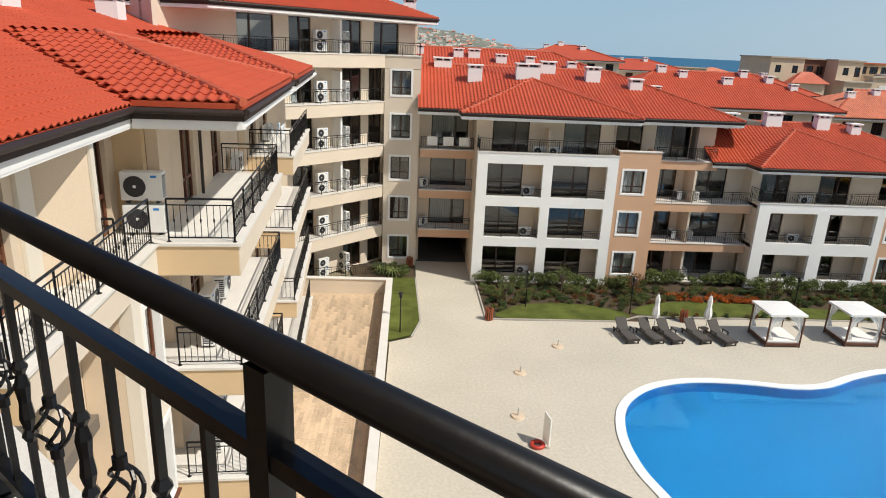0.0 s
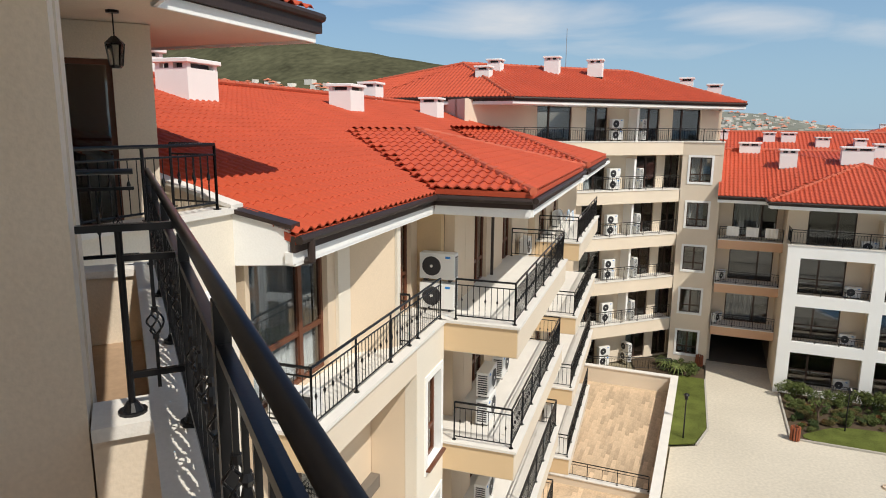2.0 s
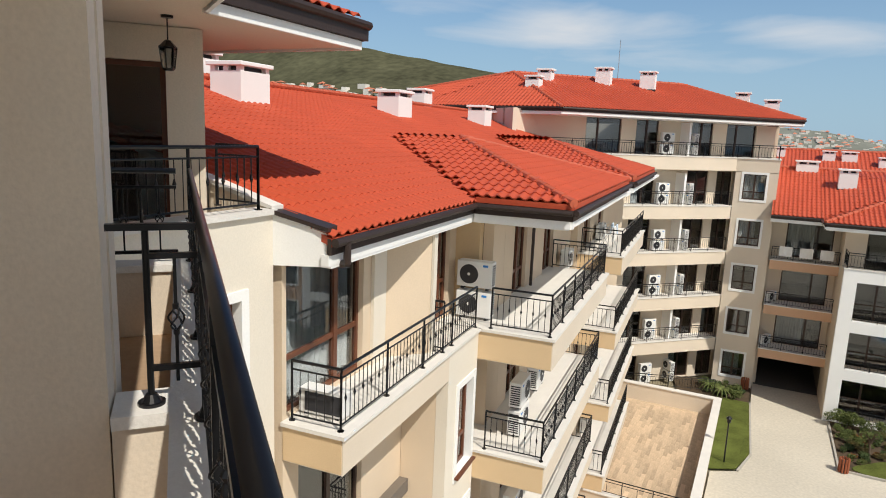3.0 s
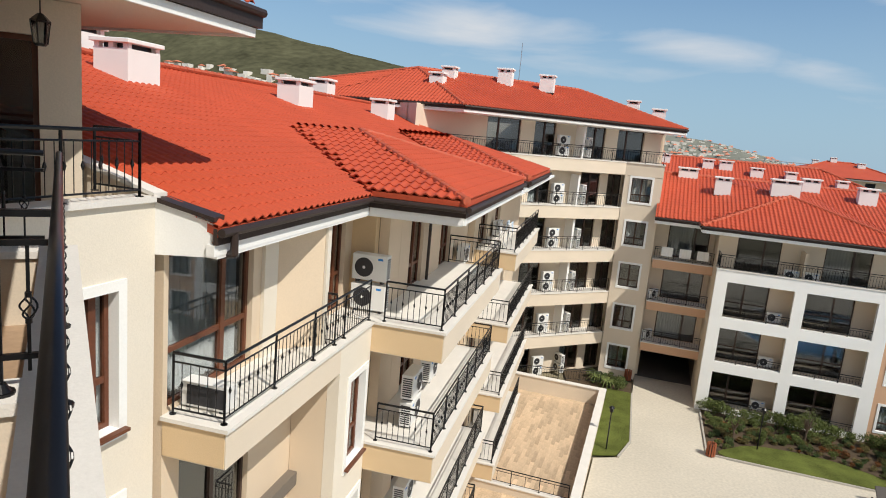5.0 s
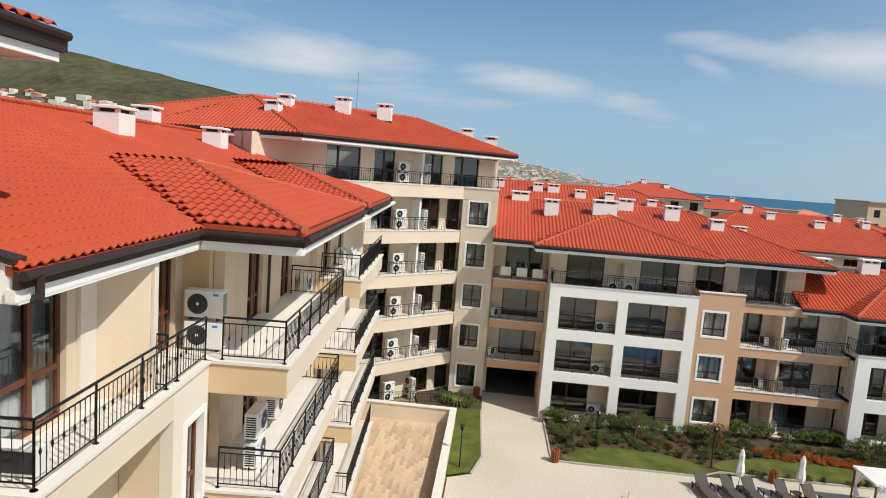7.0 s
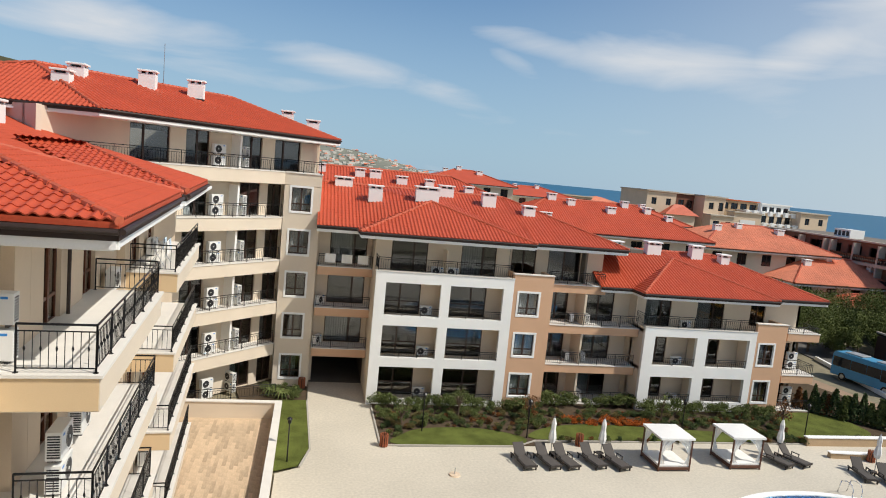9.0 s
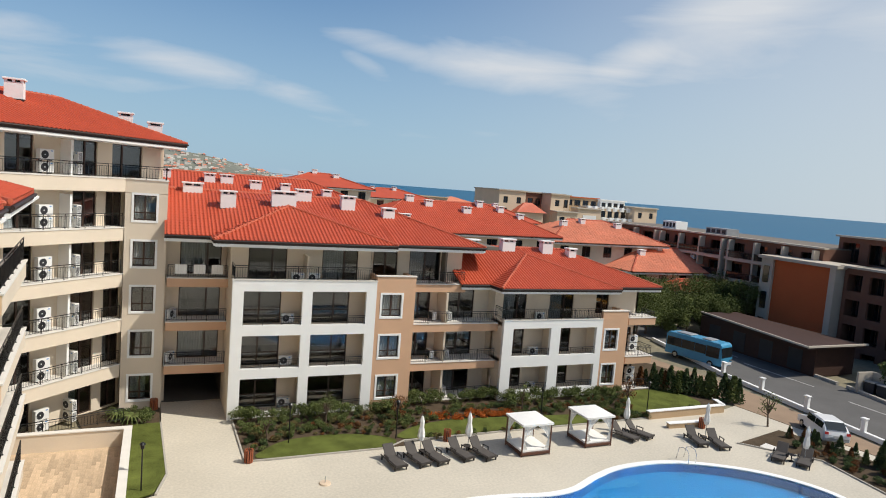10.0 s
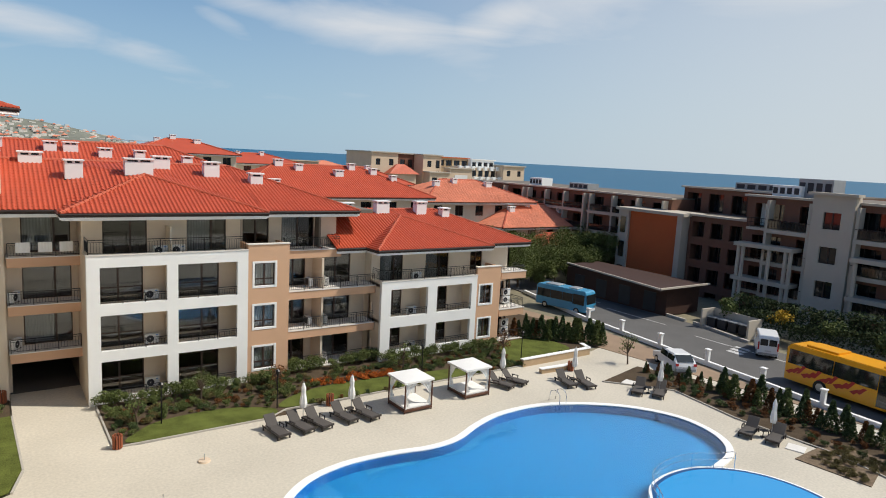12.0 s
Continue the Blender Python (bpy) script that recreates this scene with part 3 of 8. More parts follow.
def holed_sheet(name, outer, hole, z, mat, label, category, thick):
    """Level sheet with one opening through it."""
    bm = bmesh.new()
    loops = [[Vector((*p, 0)) for p in outer], [Vector((*p, 0)) for p in hole]]
    flat = loops[0] + loops[1]
    top = [bm.verts.new((p.x, p.y, z)) for p in flat]
    low = [bm.verts.new((p.x, p.y, z - thick)) for p in flat]
    for a, b, c in tessellate_polygon(loops):
        bm.faces.new((top[a], top[b], top[c]))
        bm.faces.new((low[c], low[b], low[a]))
    k = 0
    for lp in loops:
        n = len(lp)
        for i in range(n):
            j = (i + 1) % n
            bm.faces.new((top[k + i], top[k + j], low[k + j], low[k + i]))
        k += n
    bmesh.ops.recalc_face_normals(bm, faces=bm.faces[:])
    return tagged(part(name, bm, mat), label, category, kind="structure")


holed_sheet("ground", [(-1300, -150), (150, -150), (260, 60), (215, 260), (120, 480), (-40, 900), (-1300, 1300)], offset_loop(POOL, 0.1), -0.12, EARTH, "dry ground under the resort and town", "ground", 0.5)
holed_sheet("pavement", pave, offset_loop(POOL, 0.1), 0.0, PAVING, "pale beige poolside paving", "pavement", 0.1)
holed_sheet("pool_rim", offset_loop(POOL, 0.42), POOL, 0.06, WHITE, "white rim round the swimming pool", "pool rim", 0.058)
holed_sheet("pool_wall", offset_loop(POOL, 0.09), offset_loop(POOL, 0.004), -0.004, POOL_TILE, "blue mosaic wall of the swimming pool", "pool wall", 1.3)
sheet("pool_floor", offset_loop(POOL, 0.05), -0.52, POOL_FLOOR, "bright blue mosaic floor of the pool", "pool floor", 0.1)
o = sheet("pool_water", offset_loop(POOL, -0.002), 0.0, POOL_WATER, "clear bright blue pool water", "water", 0.01)
o.visible_shadow = False
bm = bmesh.new()
prism(bm, offset_loop(KIDS, 0.14), -0.51, 0.068)
tagged(part("pool_rim", bm, WHITE), "white rim round the shallow pool", "pool rim", kind="structure")
bm = bmesh.new()
prism(bm, KIDS, 0.0, 0.073)
tagged(part("pool_edge_band", bm, POOL_TILE), "dark blue mosaic band inside the shallow pool", "pool tiles", kind="structure")
sheet("pool_water", offset_loop(KIDS, -0.2), 0.078, POOL_SHALLOW, "lighter blue water of the shallow pool", "water", 0.003)

sheet("gravel_bed", [(36.6, 16.9), (40.8, 17.0), (41.3, 14.1), (36.9, 13.1)], 0.052, GRAVEL, "brown gravel bed beside the paving", "gravel", 0.1)
for x, y in ((38.27, 29.85), (38.1, 17.6)):
    bm = bmesh.new()
    box(bm, -0.5, 0.5, -0.5, 0.5, 0.0, 0.05)
    o = part("stone_slab", bevelled(bm, 0.01, 1), COPING)
    o.location = (x, y, 0.004)
    o.rotation_euler[2] = 0.3
    tagged(o, "square pale stone slab set on the paving", "stone slab", "stone slabs")
lawn_a = smooth_loop([(5.7, 35.75), (12.7, 35.8), (13.6, 37.0), (11, 38.2), (7.8, 38.1), (6.2, 37.2)], 5)
lawn_b = smooth_loop([(14.4, 36.7), (22, 36.65), (26.5, 36.6), (30.5, 36.7), (29, 38.0), (24.5, 38.6), (19, 39.1), (15.6, 38.4)], 5)
lawn_c = smooth_loop([(33.4, 36.8), (37.8, 37.0), (40.6, 38.4), (40.2, 41.4), (37.5, 42.2), (34.6, 40.6)], 5)
lawn_d = [(-1.1, 32.4), (0.1, 33.0), (0.65, 35.0), (0.42, 42.4), (-1.1, 42.4)]
for p, t in ((lawn_a, "curved lawn beside the paving"), (lawn_b, "long curved lawn behind the sun loungers"), (lawn_c, "small raised lawn beside the end of the block"), (lawn_d, "narrow lawn strip beside the drive")):
    tagged(sheet("lawn", p, 0.075, GRASS, "mown green " + t, "lawn", 0.06), kind="structure")
sheet("flower_bed", [(4.75, 35.75), (14.2, 35.75), (14.2, 36.55), (33.2, 36.55), (34.5, 36.4), (40.6, 36.6), (46.5, 44), (44, 52), (4.6, 52), (4.6, 42)], 0.035, SOIL, "dark mulched planting bed along the facade", "flower bed", 0.1)
sheet("flower_bed", [(-1.15, 42.3), (0.4, 42.3), (0.4, 45.2), (-4.5, 45.2), (-3.8, 42.3)], 0.04, SOIL, "small planted bed under the windows", "flower bed", 0.1)
sheet("flower_bed", [(36.6, 31.0), (42.0, 32.2), (43.6, 28), (43.5, 21), (44.0, 8), (38.0, 8), (39.3, 16.5), (39.2, 22), (39.9, 27.3)], 0.035, SOIL, "mulched hedge bed between pool terrace and lane", "flower bed", 0.1)
bm = bmesh.new()
for a, b in (((4.75, 35.6), (12.9, 35.6)), ((12.9, 35.6), (14.3, 36.45)), ((14.3, 36.45), (33.3, 36.42)), ((4.68, 35.7), (4.62, 41.8)), ((0.2, 32.85), (0.72, 35.0)), ((0.72, 35.0), (0.46, 42.4)), ((36.5, 31.0), (39.9, 27.2)), ((39.9, 27.2), (39.1, 22)), ((39.1, 22), (39.4, 16.4)), ((39.4, 16.4), (37.9, 8))):
    m = face_matrix(*a, *b)
    box(bm, 0, (Vector(b) - Vector(a)).length, -0.05, 0.05, -0.02, 0.09, m)
tagged(part("kerb", bm, KERB), "low stone edging between paving and beds", "kerb", kind="structure")
sheet("service_lane", [(43.3, 37.2), (45.9, 20), (46.5, -40), (49.4, -40), (46.6, 16), (46.3, 22.2), (47.2, 29.6), (48.0, 41.5), (46.6, 51.5), (44, 52), (44.5, 44)], 0.012, BRICKPAVE, "brown paved lane beside the boundary wall", "lane", 0.1)
sheet("road", [(50.2, -60), (61, -60), (57.6, 32), (59.4, 39), (60.2, 47), (62.0, 56), (70, 110), (60, 110), (52.4, 54), (49.9, 45), (48.3, 30), (46.9, 20.4)], 0.0, ASPHALT, "grey asphalt road", "road", 0.1)
bm = bmesh.new()
for x, y, l in ((55.2, 22, 14), (56.2, 40, 8), (57.6, 50, 6)):
    box(bm, x, x + 0.13, y, y + l, 0.002, 0.006)
for i in range(3):
    box(bm, 53.4 + 0.9 * i, 54.0 + 0.9 * i, 30.2 + i * 0.2, 31.6 + i * 0.2, 0.002, 0.006)
tagged(part("road_marking", bm, MARK), "worn white road markings", "road marking", kind="structure")
# boundary wall with white bollards
WALL_LINE = [(53.0, 58.0), (49.7, 44.6), (48.5, 35.0), (47.95, 29.8), (47.4, 24.5), (46.75, 20.3), (46.2, 14.0), (46.0, 4.0)]
bm = bmesh.new()
for a, b in zip(WALL_LINE, WALL_LINE[1:]):
    m = face_matrix(*a, *b)
    box(bm, 0, (Vector(b) - Vector(a)).length, -0.15, 0.15, -0.05, 0.32, m)
tagged(part("boundary_wall", bm, WHITE), "low white wall beside the road", "wall", kind="structure")
bm = bmesh.new()
box(bm, -0.16, 0.16, -0.16, 0.16, 0.32, 1.25)
post_me = to_mesh("post", bevelled(bm, 0.02, 1), WHITE)
bm = bmesh.new()
box(bm, -0.22, 0.22, -0.22, 0.22, 1.25, 1.34)
cap_me = to_mesh("cap", bevelled(bm, 0.02, 1), WHITE)
for x, y in ((51.3, 51.0), (49.7, 44.6), (49.0, 39.7), (48.45, 34.9), (47.95, 29.9), (47.45, 24.9), (46.75, 20.2), (46.3, 15.5), (46.1, 10.5)):
    e = thing("gate_post", "square white wall post with flat cap", "post", "white posts on the boundary wall", (x, y, 0))
    for nme, me in (("post", post_me), ("cap", cap_me)):
        o = new(nme, me)
        o.parent = e


def hill(name, pts, depth, mat, label):
    """A ridge through (x, y, z) crest points that falls towards the viewer."""
    bm = bmesh.new()
    rows = []
    for x, y, z in pts:
        col = []
        for s in range(9):
            t = s / 8
            k = 1 - depth * (1 - t) / math.hypot(x, y)
            zz = z * (t ** 1.15) + noise.noise(Vector((x * 0.011, y * 0.011, s * 0.7))) * 7 * t * (1 - t) * 3
            col.append(bm.verts.new((x * k, y * k, zz - 1.5)))
        rows.append(col)
    for a, b in zip(rows, rows[1:]):
        for i in range(8):
            bm.faces.new((a[i], b[i], b[i + 1], a[i + 1]))
    bmesh.ops.recalc_face_normals(bm, faces=bm.faces[:])
    return tagged(part(name, bm, mat, smooth=True), label, "hill", kind="structure")


crest = [(-1900, 500, 95), (-1500, 900, 150), (-1120, 1000, 172), (-900, 900, 146), (-790, 900, 151), (-700, 900, 150), (-620, 900, 146), (-490, 900, 123), (-354, 900, 101), (-220, 950, 72), (-120, 1050, 45), (-60, 1150, 18)]
dense = []
for a, b in zip(crest, crest[1:]):
    for i in range(4):
        t = i / 4
        dense.append(tuple(Vector(a).lerp(Vector(b), t) + Vector((0, 0, 2.5 * noise.noise(Vector((a[0] * 0.05 + i * 1.7, 0, 0)))))))
hill("wooded_hill", dense + [crest[-1]], 420, HILL, "wooded green hill behind the town")
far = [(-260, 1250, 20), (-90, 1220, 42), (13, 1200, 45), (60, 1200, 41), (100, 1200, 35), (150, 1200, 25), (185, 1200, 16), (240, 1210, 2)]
hill("far_headland", far, 260, HAZE_HILL, "headland covered in houses, paled by haze in its colour")


# ---- middle block ----
ST = 2.88
mid = thing("apartment_block", "cream and peach four-storey block with white balcony frame and red roof", "apartment block", "apartment blocks round the pool")


def white_frame(parent, y, x0, x1, ztop, cols, rows, depth=1.7):
    """White grid of loggia openings in front of a recessed wall."""
    m = face_matrix(x0, y, x1, y)
    bm = bmesh.new()
    holes = [(a - x0, b - x0, c, d) for a, b in cols for c, d in rows]
    wall(bm, m, 0, x1 - x0, 0, ztop - 0.06, holes, 0, 0.3)
    fr = part("loggia_frame", bm, WHITE, parent, "white rendered loggia frame")
    bm = bmesh.new()
    box(bm, -0.04, x1 - x0 + 0.04, -0.04, 0.34, ztop - 0.06, ztop, m)
    part("coping", bm, COPING, fr)
    bm = bmesh.new()
    for c, d in rows:
        box(bm, 0, x1 - x0, 0.3, depth, c - 0.42, c - 0.2, m)
    box(bm, 0, x1 - x0, 0.3, depth, ztop - 0.5, ztop - 0.25, m)
    mids = [(cols[i][1] + cols[i + 1][0]) / 2 - x0 for i in range(len(cols) - 1)]
    for u in (0.15, *mids, x1 - x0 - 0.15):
        box(bm, u - 0.1, u + 0.1, 0.3, depth, 0, ztop - 0.5, m)
    pieces("loggia_floor", bm, CREAM, fr)
    for a, b in cols:
        for c, d in rows:
            railing(fr, m, [(a - x0, 0.12), (b - x0, 0.12)], c, 0.55 if c > 1 else 0.5, 0.16)
    return m


mcols, mrows = [(5.0, 8.71), (9.36, 13.05)], [(0.35, 2.63), (3.28, 5.45), (6.13, 8.34)]
mm = white_frame(mid, 42.1, 4.3, 13.75, 9.12, mcols, mrows)
# recessed wall behind the loggias and the set-back top floor
mb = face_matrix(4.3, 43.85, 24.0, 43.85)
holes, doors = [], []
for k in range(3):
    z = k * ST + 0.02
    for a, b in ((0.5, 3.35), (5.3, 8.05)):
        holes.append((a, b, z, z + 2.3))
        doors.append((a, b, z, z + 2.3, 0.5 if a < 2 else 0.6, 0.0))
for a, b, cu in ((1.1, 3.6, 0.0), (5.98, 8.5, 0.6)):
    holes.append((a, b, 8.75, 11.0))
    doors.append((a, b, 8.75, 11.0, 0.62, cu))
bm = bmesh.new()
wall(bm, mb, 0, 9.45, 0, 11.35, holes)
wall(bm, face_matrix(4.3, 56, 4.3, 42.41), 0, 13.59, 0, 9.0, (), -0.01, 0.24)
wall(bm, face_matrix(4.3, 56, 4.3, 44.11), 0, 11.88, 9.0, 11.35, (), 0.003, 0.25)
pieces("wall", bm, CREAM, mid)
for a, b, c, d, s, cu in doors:
    glazing(mid, mb, a, b, c, d, 0.1, s, 0.95 if c < 8 else 0, curtain=cu)
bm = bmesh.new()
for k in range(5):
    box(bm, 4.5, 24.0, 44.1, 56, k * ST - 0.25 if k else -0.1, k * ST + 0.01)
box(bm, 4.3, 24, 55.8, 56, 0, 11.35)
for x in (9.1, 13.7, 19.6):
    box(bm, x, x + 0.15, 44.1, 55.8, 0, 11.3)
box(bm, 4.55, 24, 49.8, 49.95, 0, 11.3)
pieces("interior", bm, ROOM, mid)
# top terrace railing, partition post
railing(mid, mm, [(0.12, 1.7), (0.12, 0.12), (9.3, 0.12)], 9.12, 0.85, 0.15)
bm = bmesh.new()
box(bm, 9.0, 9.12, 42.6, 43.85, 8.7, 10.6)
part("partition", bm, CREAM, mid, "cream terrace partition")
# peach pilaster bay with framed windows
pm = face_matrix(13.75, 42.12, 16.6, 42.12)
bm = bmesh.new()
ph = [(0.42, 1.85, k * ST + 0.85, k * ST + 2.4) for k in range(3)]
wall(bm, pm, 0, 2.85, 0, 9.4, ph)
wall(bm, face_matrix(16.6, 42.37, 16.6, 44.2), 0, 1.83, 0, 9.4, (), 0, 0.25)
wall(bm, face_matrix(13.75, 44.0, 13.75, 42.38), 0, 1.6, 9.0, 9.4, (), 0, 0.25)
bay = part("bay_wall", bm, PEACH, mid, "peach rendered window bay")
bm = bmesh.new()
box(bm, -0.05, 2.9, -0.05, 0.32, 9.4, 9.47, pm)
part("coping", bm, COPING, bay)
for h in ph:
    glazing(mid, pm, *h, 0.14, 0.5, 0.42, trim=WHITE, curtain=0.9)
# recessed balconies towards the end of the block
rb = face_matrix(13.75, 44.9, 24.0, 44.9)
bm = bmesh.new()
rh = []
for k in range(4):
    z = k * ST + 0.05
    rh += [(3.3, 5.2, z, z + 2.25), (6.4, 8.9, z, z + 2.25)] if k < 3 else [(0.5, 2.35, z + 0.4, z + 2.3), (3.3, 5.8, z, z + 2.3)]
wall(bm, rb, 0, 10.25, 0, 8.5, [h for h in rh if h[3] < 8.7])
wall(bm, rb, 0, 7.6, 8.5, 11.35, [h for h in rh if h[3] > 8.7])
wall(bm, face_matrix(21.35, 45.1, 21.35, 56), 0, 10.9, 8.5, 11.35, (), 0, 0.25)
pieces("end_wall", bm, CREAM, mid)
for i, h in enumerate(rh):
    glazing(mid, rb, *h, 0.1, 0.5, 0.0, curtain=0.5 if i % 3 == 1 else 0)
for k in range(4):
    z = k * ST + 0.12
    u1 = 10.1 if k < 3 else 7.3
    s = slab(mid, rb, 2.9, u1, -1.95 if k < 3 else -1.6, 0.0, z, 0.62 if k else 0.25, PEACH)
    railing(s, rb, [(2.95, -1.87 if k < 3 else -1.5), (u1 - 0.1, -1.87 if k < 3 else -1.5)] + ([(u1 - 0.1, 0)] if k == 3 else []), z, 0.85, 0.15)
    if k < 3:
        bm = bmesh.new()
        box(bm, 5.75, 5.9, -1.75, 0, z, z + 2.2, rb)
        part("partition", bm, CREAM, s, "cream balcony partition")
for k in range(3):
    ac_unit(rb @ pose(6.25, -0.75, k * ST + 0.12, 0, 0, -90))
    ac_unit(mb @ pose(3.75, -0.55, k * ST + 0.2))
    if k:
        ac_unit(rb @ pose(5.3, -0.75, k * ST + 0.12, 0, 0, 90))
ac_unit(mm @ pose(4.25, 1.0, 8.75))
ac_unit(mm @ pose(5.3, 1.0, 8.75))

# ---- passage bay between the blocks ----
ps = face_matrix(0.45, 46.4, 4.3, 46.4)
bm = bmesh.new()
sh = [(0.88, 3.5, k * ST + 0.12, k * ST + 2.4) for k in (1, 2, 3)]
wall(bm, ps, 0, 3.85, 2.5, 11.4, sh)
wall(bm, face_matrix(0.45, 46.6, 0.45, 56), 0, 9.4, 0, 2.5, (), -0.2, 0.05)
pieces("passage_wall", bm, CREAM, mid)
bm = bmesh.new()
box(bm, 0.45, 4.3, 46.65, 56, 2.5, 2.7)
box(bm, 0.45, 4.3, 49.5, 49.7, 2.7, 11.4)
# end wall added to keep light out of the passage
box(bm, 0.45, 4.3, 55.8, 56, 0, 2.5)
pieces("passage_ceiling_end_block", bm, ROOM, mid)
# dark floor sheet and side linings colour in the shade of the passage
bm = bmesh.new()
box(bm, 0.52, 4.28, 46.3, 55.79, 0.003, 0.014)
part("passage_shade_floor", bm, ASPHALT, mid, "passage floor sheet coloured dark for shade")
for xa, xb in ((0.503, 0.515), (4.285, 4.295)):
    bm = bmesh.new()
    box(bm, xa, xb, 46.9, 55.79, 0.0, 2.5)
    part("passage_shade_lining", bm, ROOM, mid)
for i, h in enumerate(sh):
    glazing(mid, ps, *h, 0.1, 0.66, 0.0, curtain=0.62 if i == 0 else (0.6 if i == 2 else 0))
for k in (1, 2, 3):
    z = k * ST + 0.1
    s = slab(mid, ps, 0.1, 3.84, -1.6, 0.0, z, 0.62, PEACH)
    railing(s, ps, [(0.15, -1.5), (3.8, -1.5)], z, 0.8, 0.15)
    if k < 3:
        ac_unit(ps @ pose(0.55, -0.75, z, 0, 0, 60))
towels = thing("laundry", "white towels hung over the balcony railing", "towels")
for u in (0.55, 1.68, 2.78):
    bm = bmesh.new()
    lo, hi = ([bm.verts.new(ps @ Vector((u + i * 0.08, -1.555 - 0.014 * (i % 2), zz))) for i in range(10)] for zz in (3 * ST + 0.34, 3 * ST + 0.95))
    for i in range(9):
        bm.faces.new((lo[i], lo[i + 1], hi[i + 1], hi[i]))
    part("towel", bm, FABRIC, towels)

# ---- roof of the middle block ----
E1 = 11.62


def plane(parent, poly, along, up, mat=TILE, **kw):
    deck(parent, poly, TILE if mat is TILE else mat)
    return tile_slope(parent, [Vector(p) + Vector((0, 0, 0.01)) for p in poly], Vector(poly[0]) + Vector((0, 0, 0.01)), along, up, mat, **kw)


def slope_up(a, b, c):
    """Unit way up the plane through three points."""
    n = (Vector(b) - Vector(a)).cross(Vector(c) - Vector(a)).normalized()
    if n.z < 0:
        n = -n
    return Vector((-n.x * n.z, -n.y * n.z, n.x * n.x + n.y * n.y)).normalized()


def level(a, b, c):
    u = slope_up(a, b, c)
    return Vector((u.y, -u.x, 0)).normalized()


def roof_face(parent, poly, mat=TILE, **kw):
    return plane(parent, poly, level(*poly[:3]), slope_up(*poly[:3]), mat, **kw)


def roof_tri(parent, *poly):
    """Planar piece of a slope whose tile rows run up from the front eave."""
    a, b, c = (Vector(p) for p in poly[:3])
    n = (b - a).cross(c - a).normalized()
    if n.z < 0:
        n = -n
    x = Vector((1, 0, 0))
    x = (x - n * n.dot(x)).normalized()
    u = n.cross(x)
    return plane(parent, poly, x, u if u.y > 0 else -u)


A, B = (3.0, 41.3, E1), (14.8, 41.3, E1)
H1 = (8.3, 46.6, 13.6)
roof_face(mid, [A, B, H1])
L0, L1, R0_, R3, R8 = (0.3, 43.4, E1), (3.0, 43.4, E1), (0.3, 50.0, 14.25), (3.0, 50.0, 14.25), (8.3, 50.0, 14.25)
C0_, D0, E0 = (14.8, 42.2, E1), (21.9, 42.2, E1), (14.6, 50.0, 14.25)
for f in ((L0, L1, R3, R0_), (L1, A, H1), (L1, H1, R3), (R3, H1, R8), (C0_, D0, E0), (B, C0_, H1), (C0_, E0, R8), (C0_, R8, H1)):
    roof_tri(mid, *f)
roof_face(mid, [(21.9, 42.2, E1), (21.9, 57, E1), (14.6, 50.0, 14.25)])
deck(mid, [(0.3, 50.0, 14.25), (14.6, 50.0, 14.25), (21.9, 57, E1), (0.3, 57, E1)], TILE)
for a, b in ((A, H1), (B, H1), (H1, (8.3, 50, 14.25)), ((0.3, 50, 14.25), (14.6, 50, 14.25)), ((21.9, 42.2, E1), (14.6, 50, 14.25))):
    ridge_line(mid, a, b)
for a, b, o in (((0.3, 43.4), (3.0, 43.4), (0, -1)), ((3.0, 41.3), (14.8, 41.3), (0, -1)), ((14.8, 42.2), (21.9, 42.2), (0, -1)), ((21.9, 42.2), (21.9, 57), (1, 0)), ((3.0, 43.4), (3.0, 41.3), (-1, 0))):
    eave(mid, a, b, E1, o)
bm = bmesh.new()
box(bm, 3.1, 14.7, 41.4, 44.0, E1 - 0.42, E1 - 0.34)
box(bm, 0.3, 3.1, 43.5, 46.4, E1 - 0.42, E1 - 0.34)
box(bm, 14.7, 21.8, 42.3, 45.0, E1 - 0.42, E1 - 0.34)
pieces("soffit", bm, WHITE, mid, "white boarded soffit")
for x, y, z, w, h in ((2.1, 49.4, 14.08, 1.3, 0.72), (4.29, 46.95, 13.3, 1.0, 1.15), (8.0, 46.65, 13.63, 1.7, 1.05), (9.85, 48.95, 14.0, 1.1, 0.85), (12.93, 47.7, 13.52, 1.05, 1.1), (15.8, 46.6, 13.15, 0.9, 0.8)):
    chimney(mid, x, y + 0.33, z - 0.12, w, 0.65, h + 0.12)

# ---- right-hand block ----
right = thing("apartment_block", "cream and peach three-storey block with white balcony frame and red roof", "apartment block", "apartment blocks round the pool")
rcols, rrows = [(24.75, 28.12), (29.0, 32.45)], [(0.75, 2.58), (3.42, 5.58)]
rm = white_frame(right, 42.05, 23.9, 33.0, 6.27, rcols, rrows)
qb = face_matrix(23.9, 43.8, 33.0, 43.8)
qh = []
for k in range(3):
    z = k * ST + (0.35 if k == 0 else 0.05)
    qh += [(0.75, 2.85, z, z + 2.2), (5.0, 7.3, z, z + 2.2)]
bm = bmesh.new()
wall(bm, qb, 0, 9.1, 0, 8.5, qh)
wall(bm, face_matrix(23.9, 46.0, 23.9, 42.36), 0, 3.64, 0, 6.19, [(2.4, 3.2, k * ST + 0.6, k * ST + 1.5) for k in (0, 1)], 0, 0.25)
wall(bm, face_matrix(23.9, 56, 23.9, 44.06), 0, 11.9, 6.2, 8.5, (), 0.003, 0.25)
pieces("wall", bm, CREAM, right)
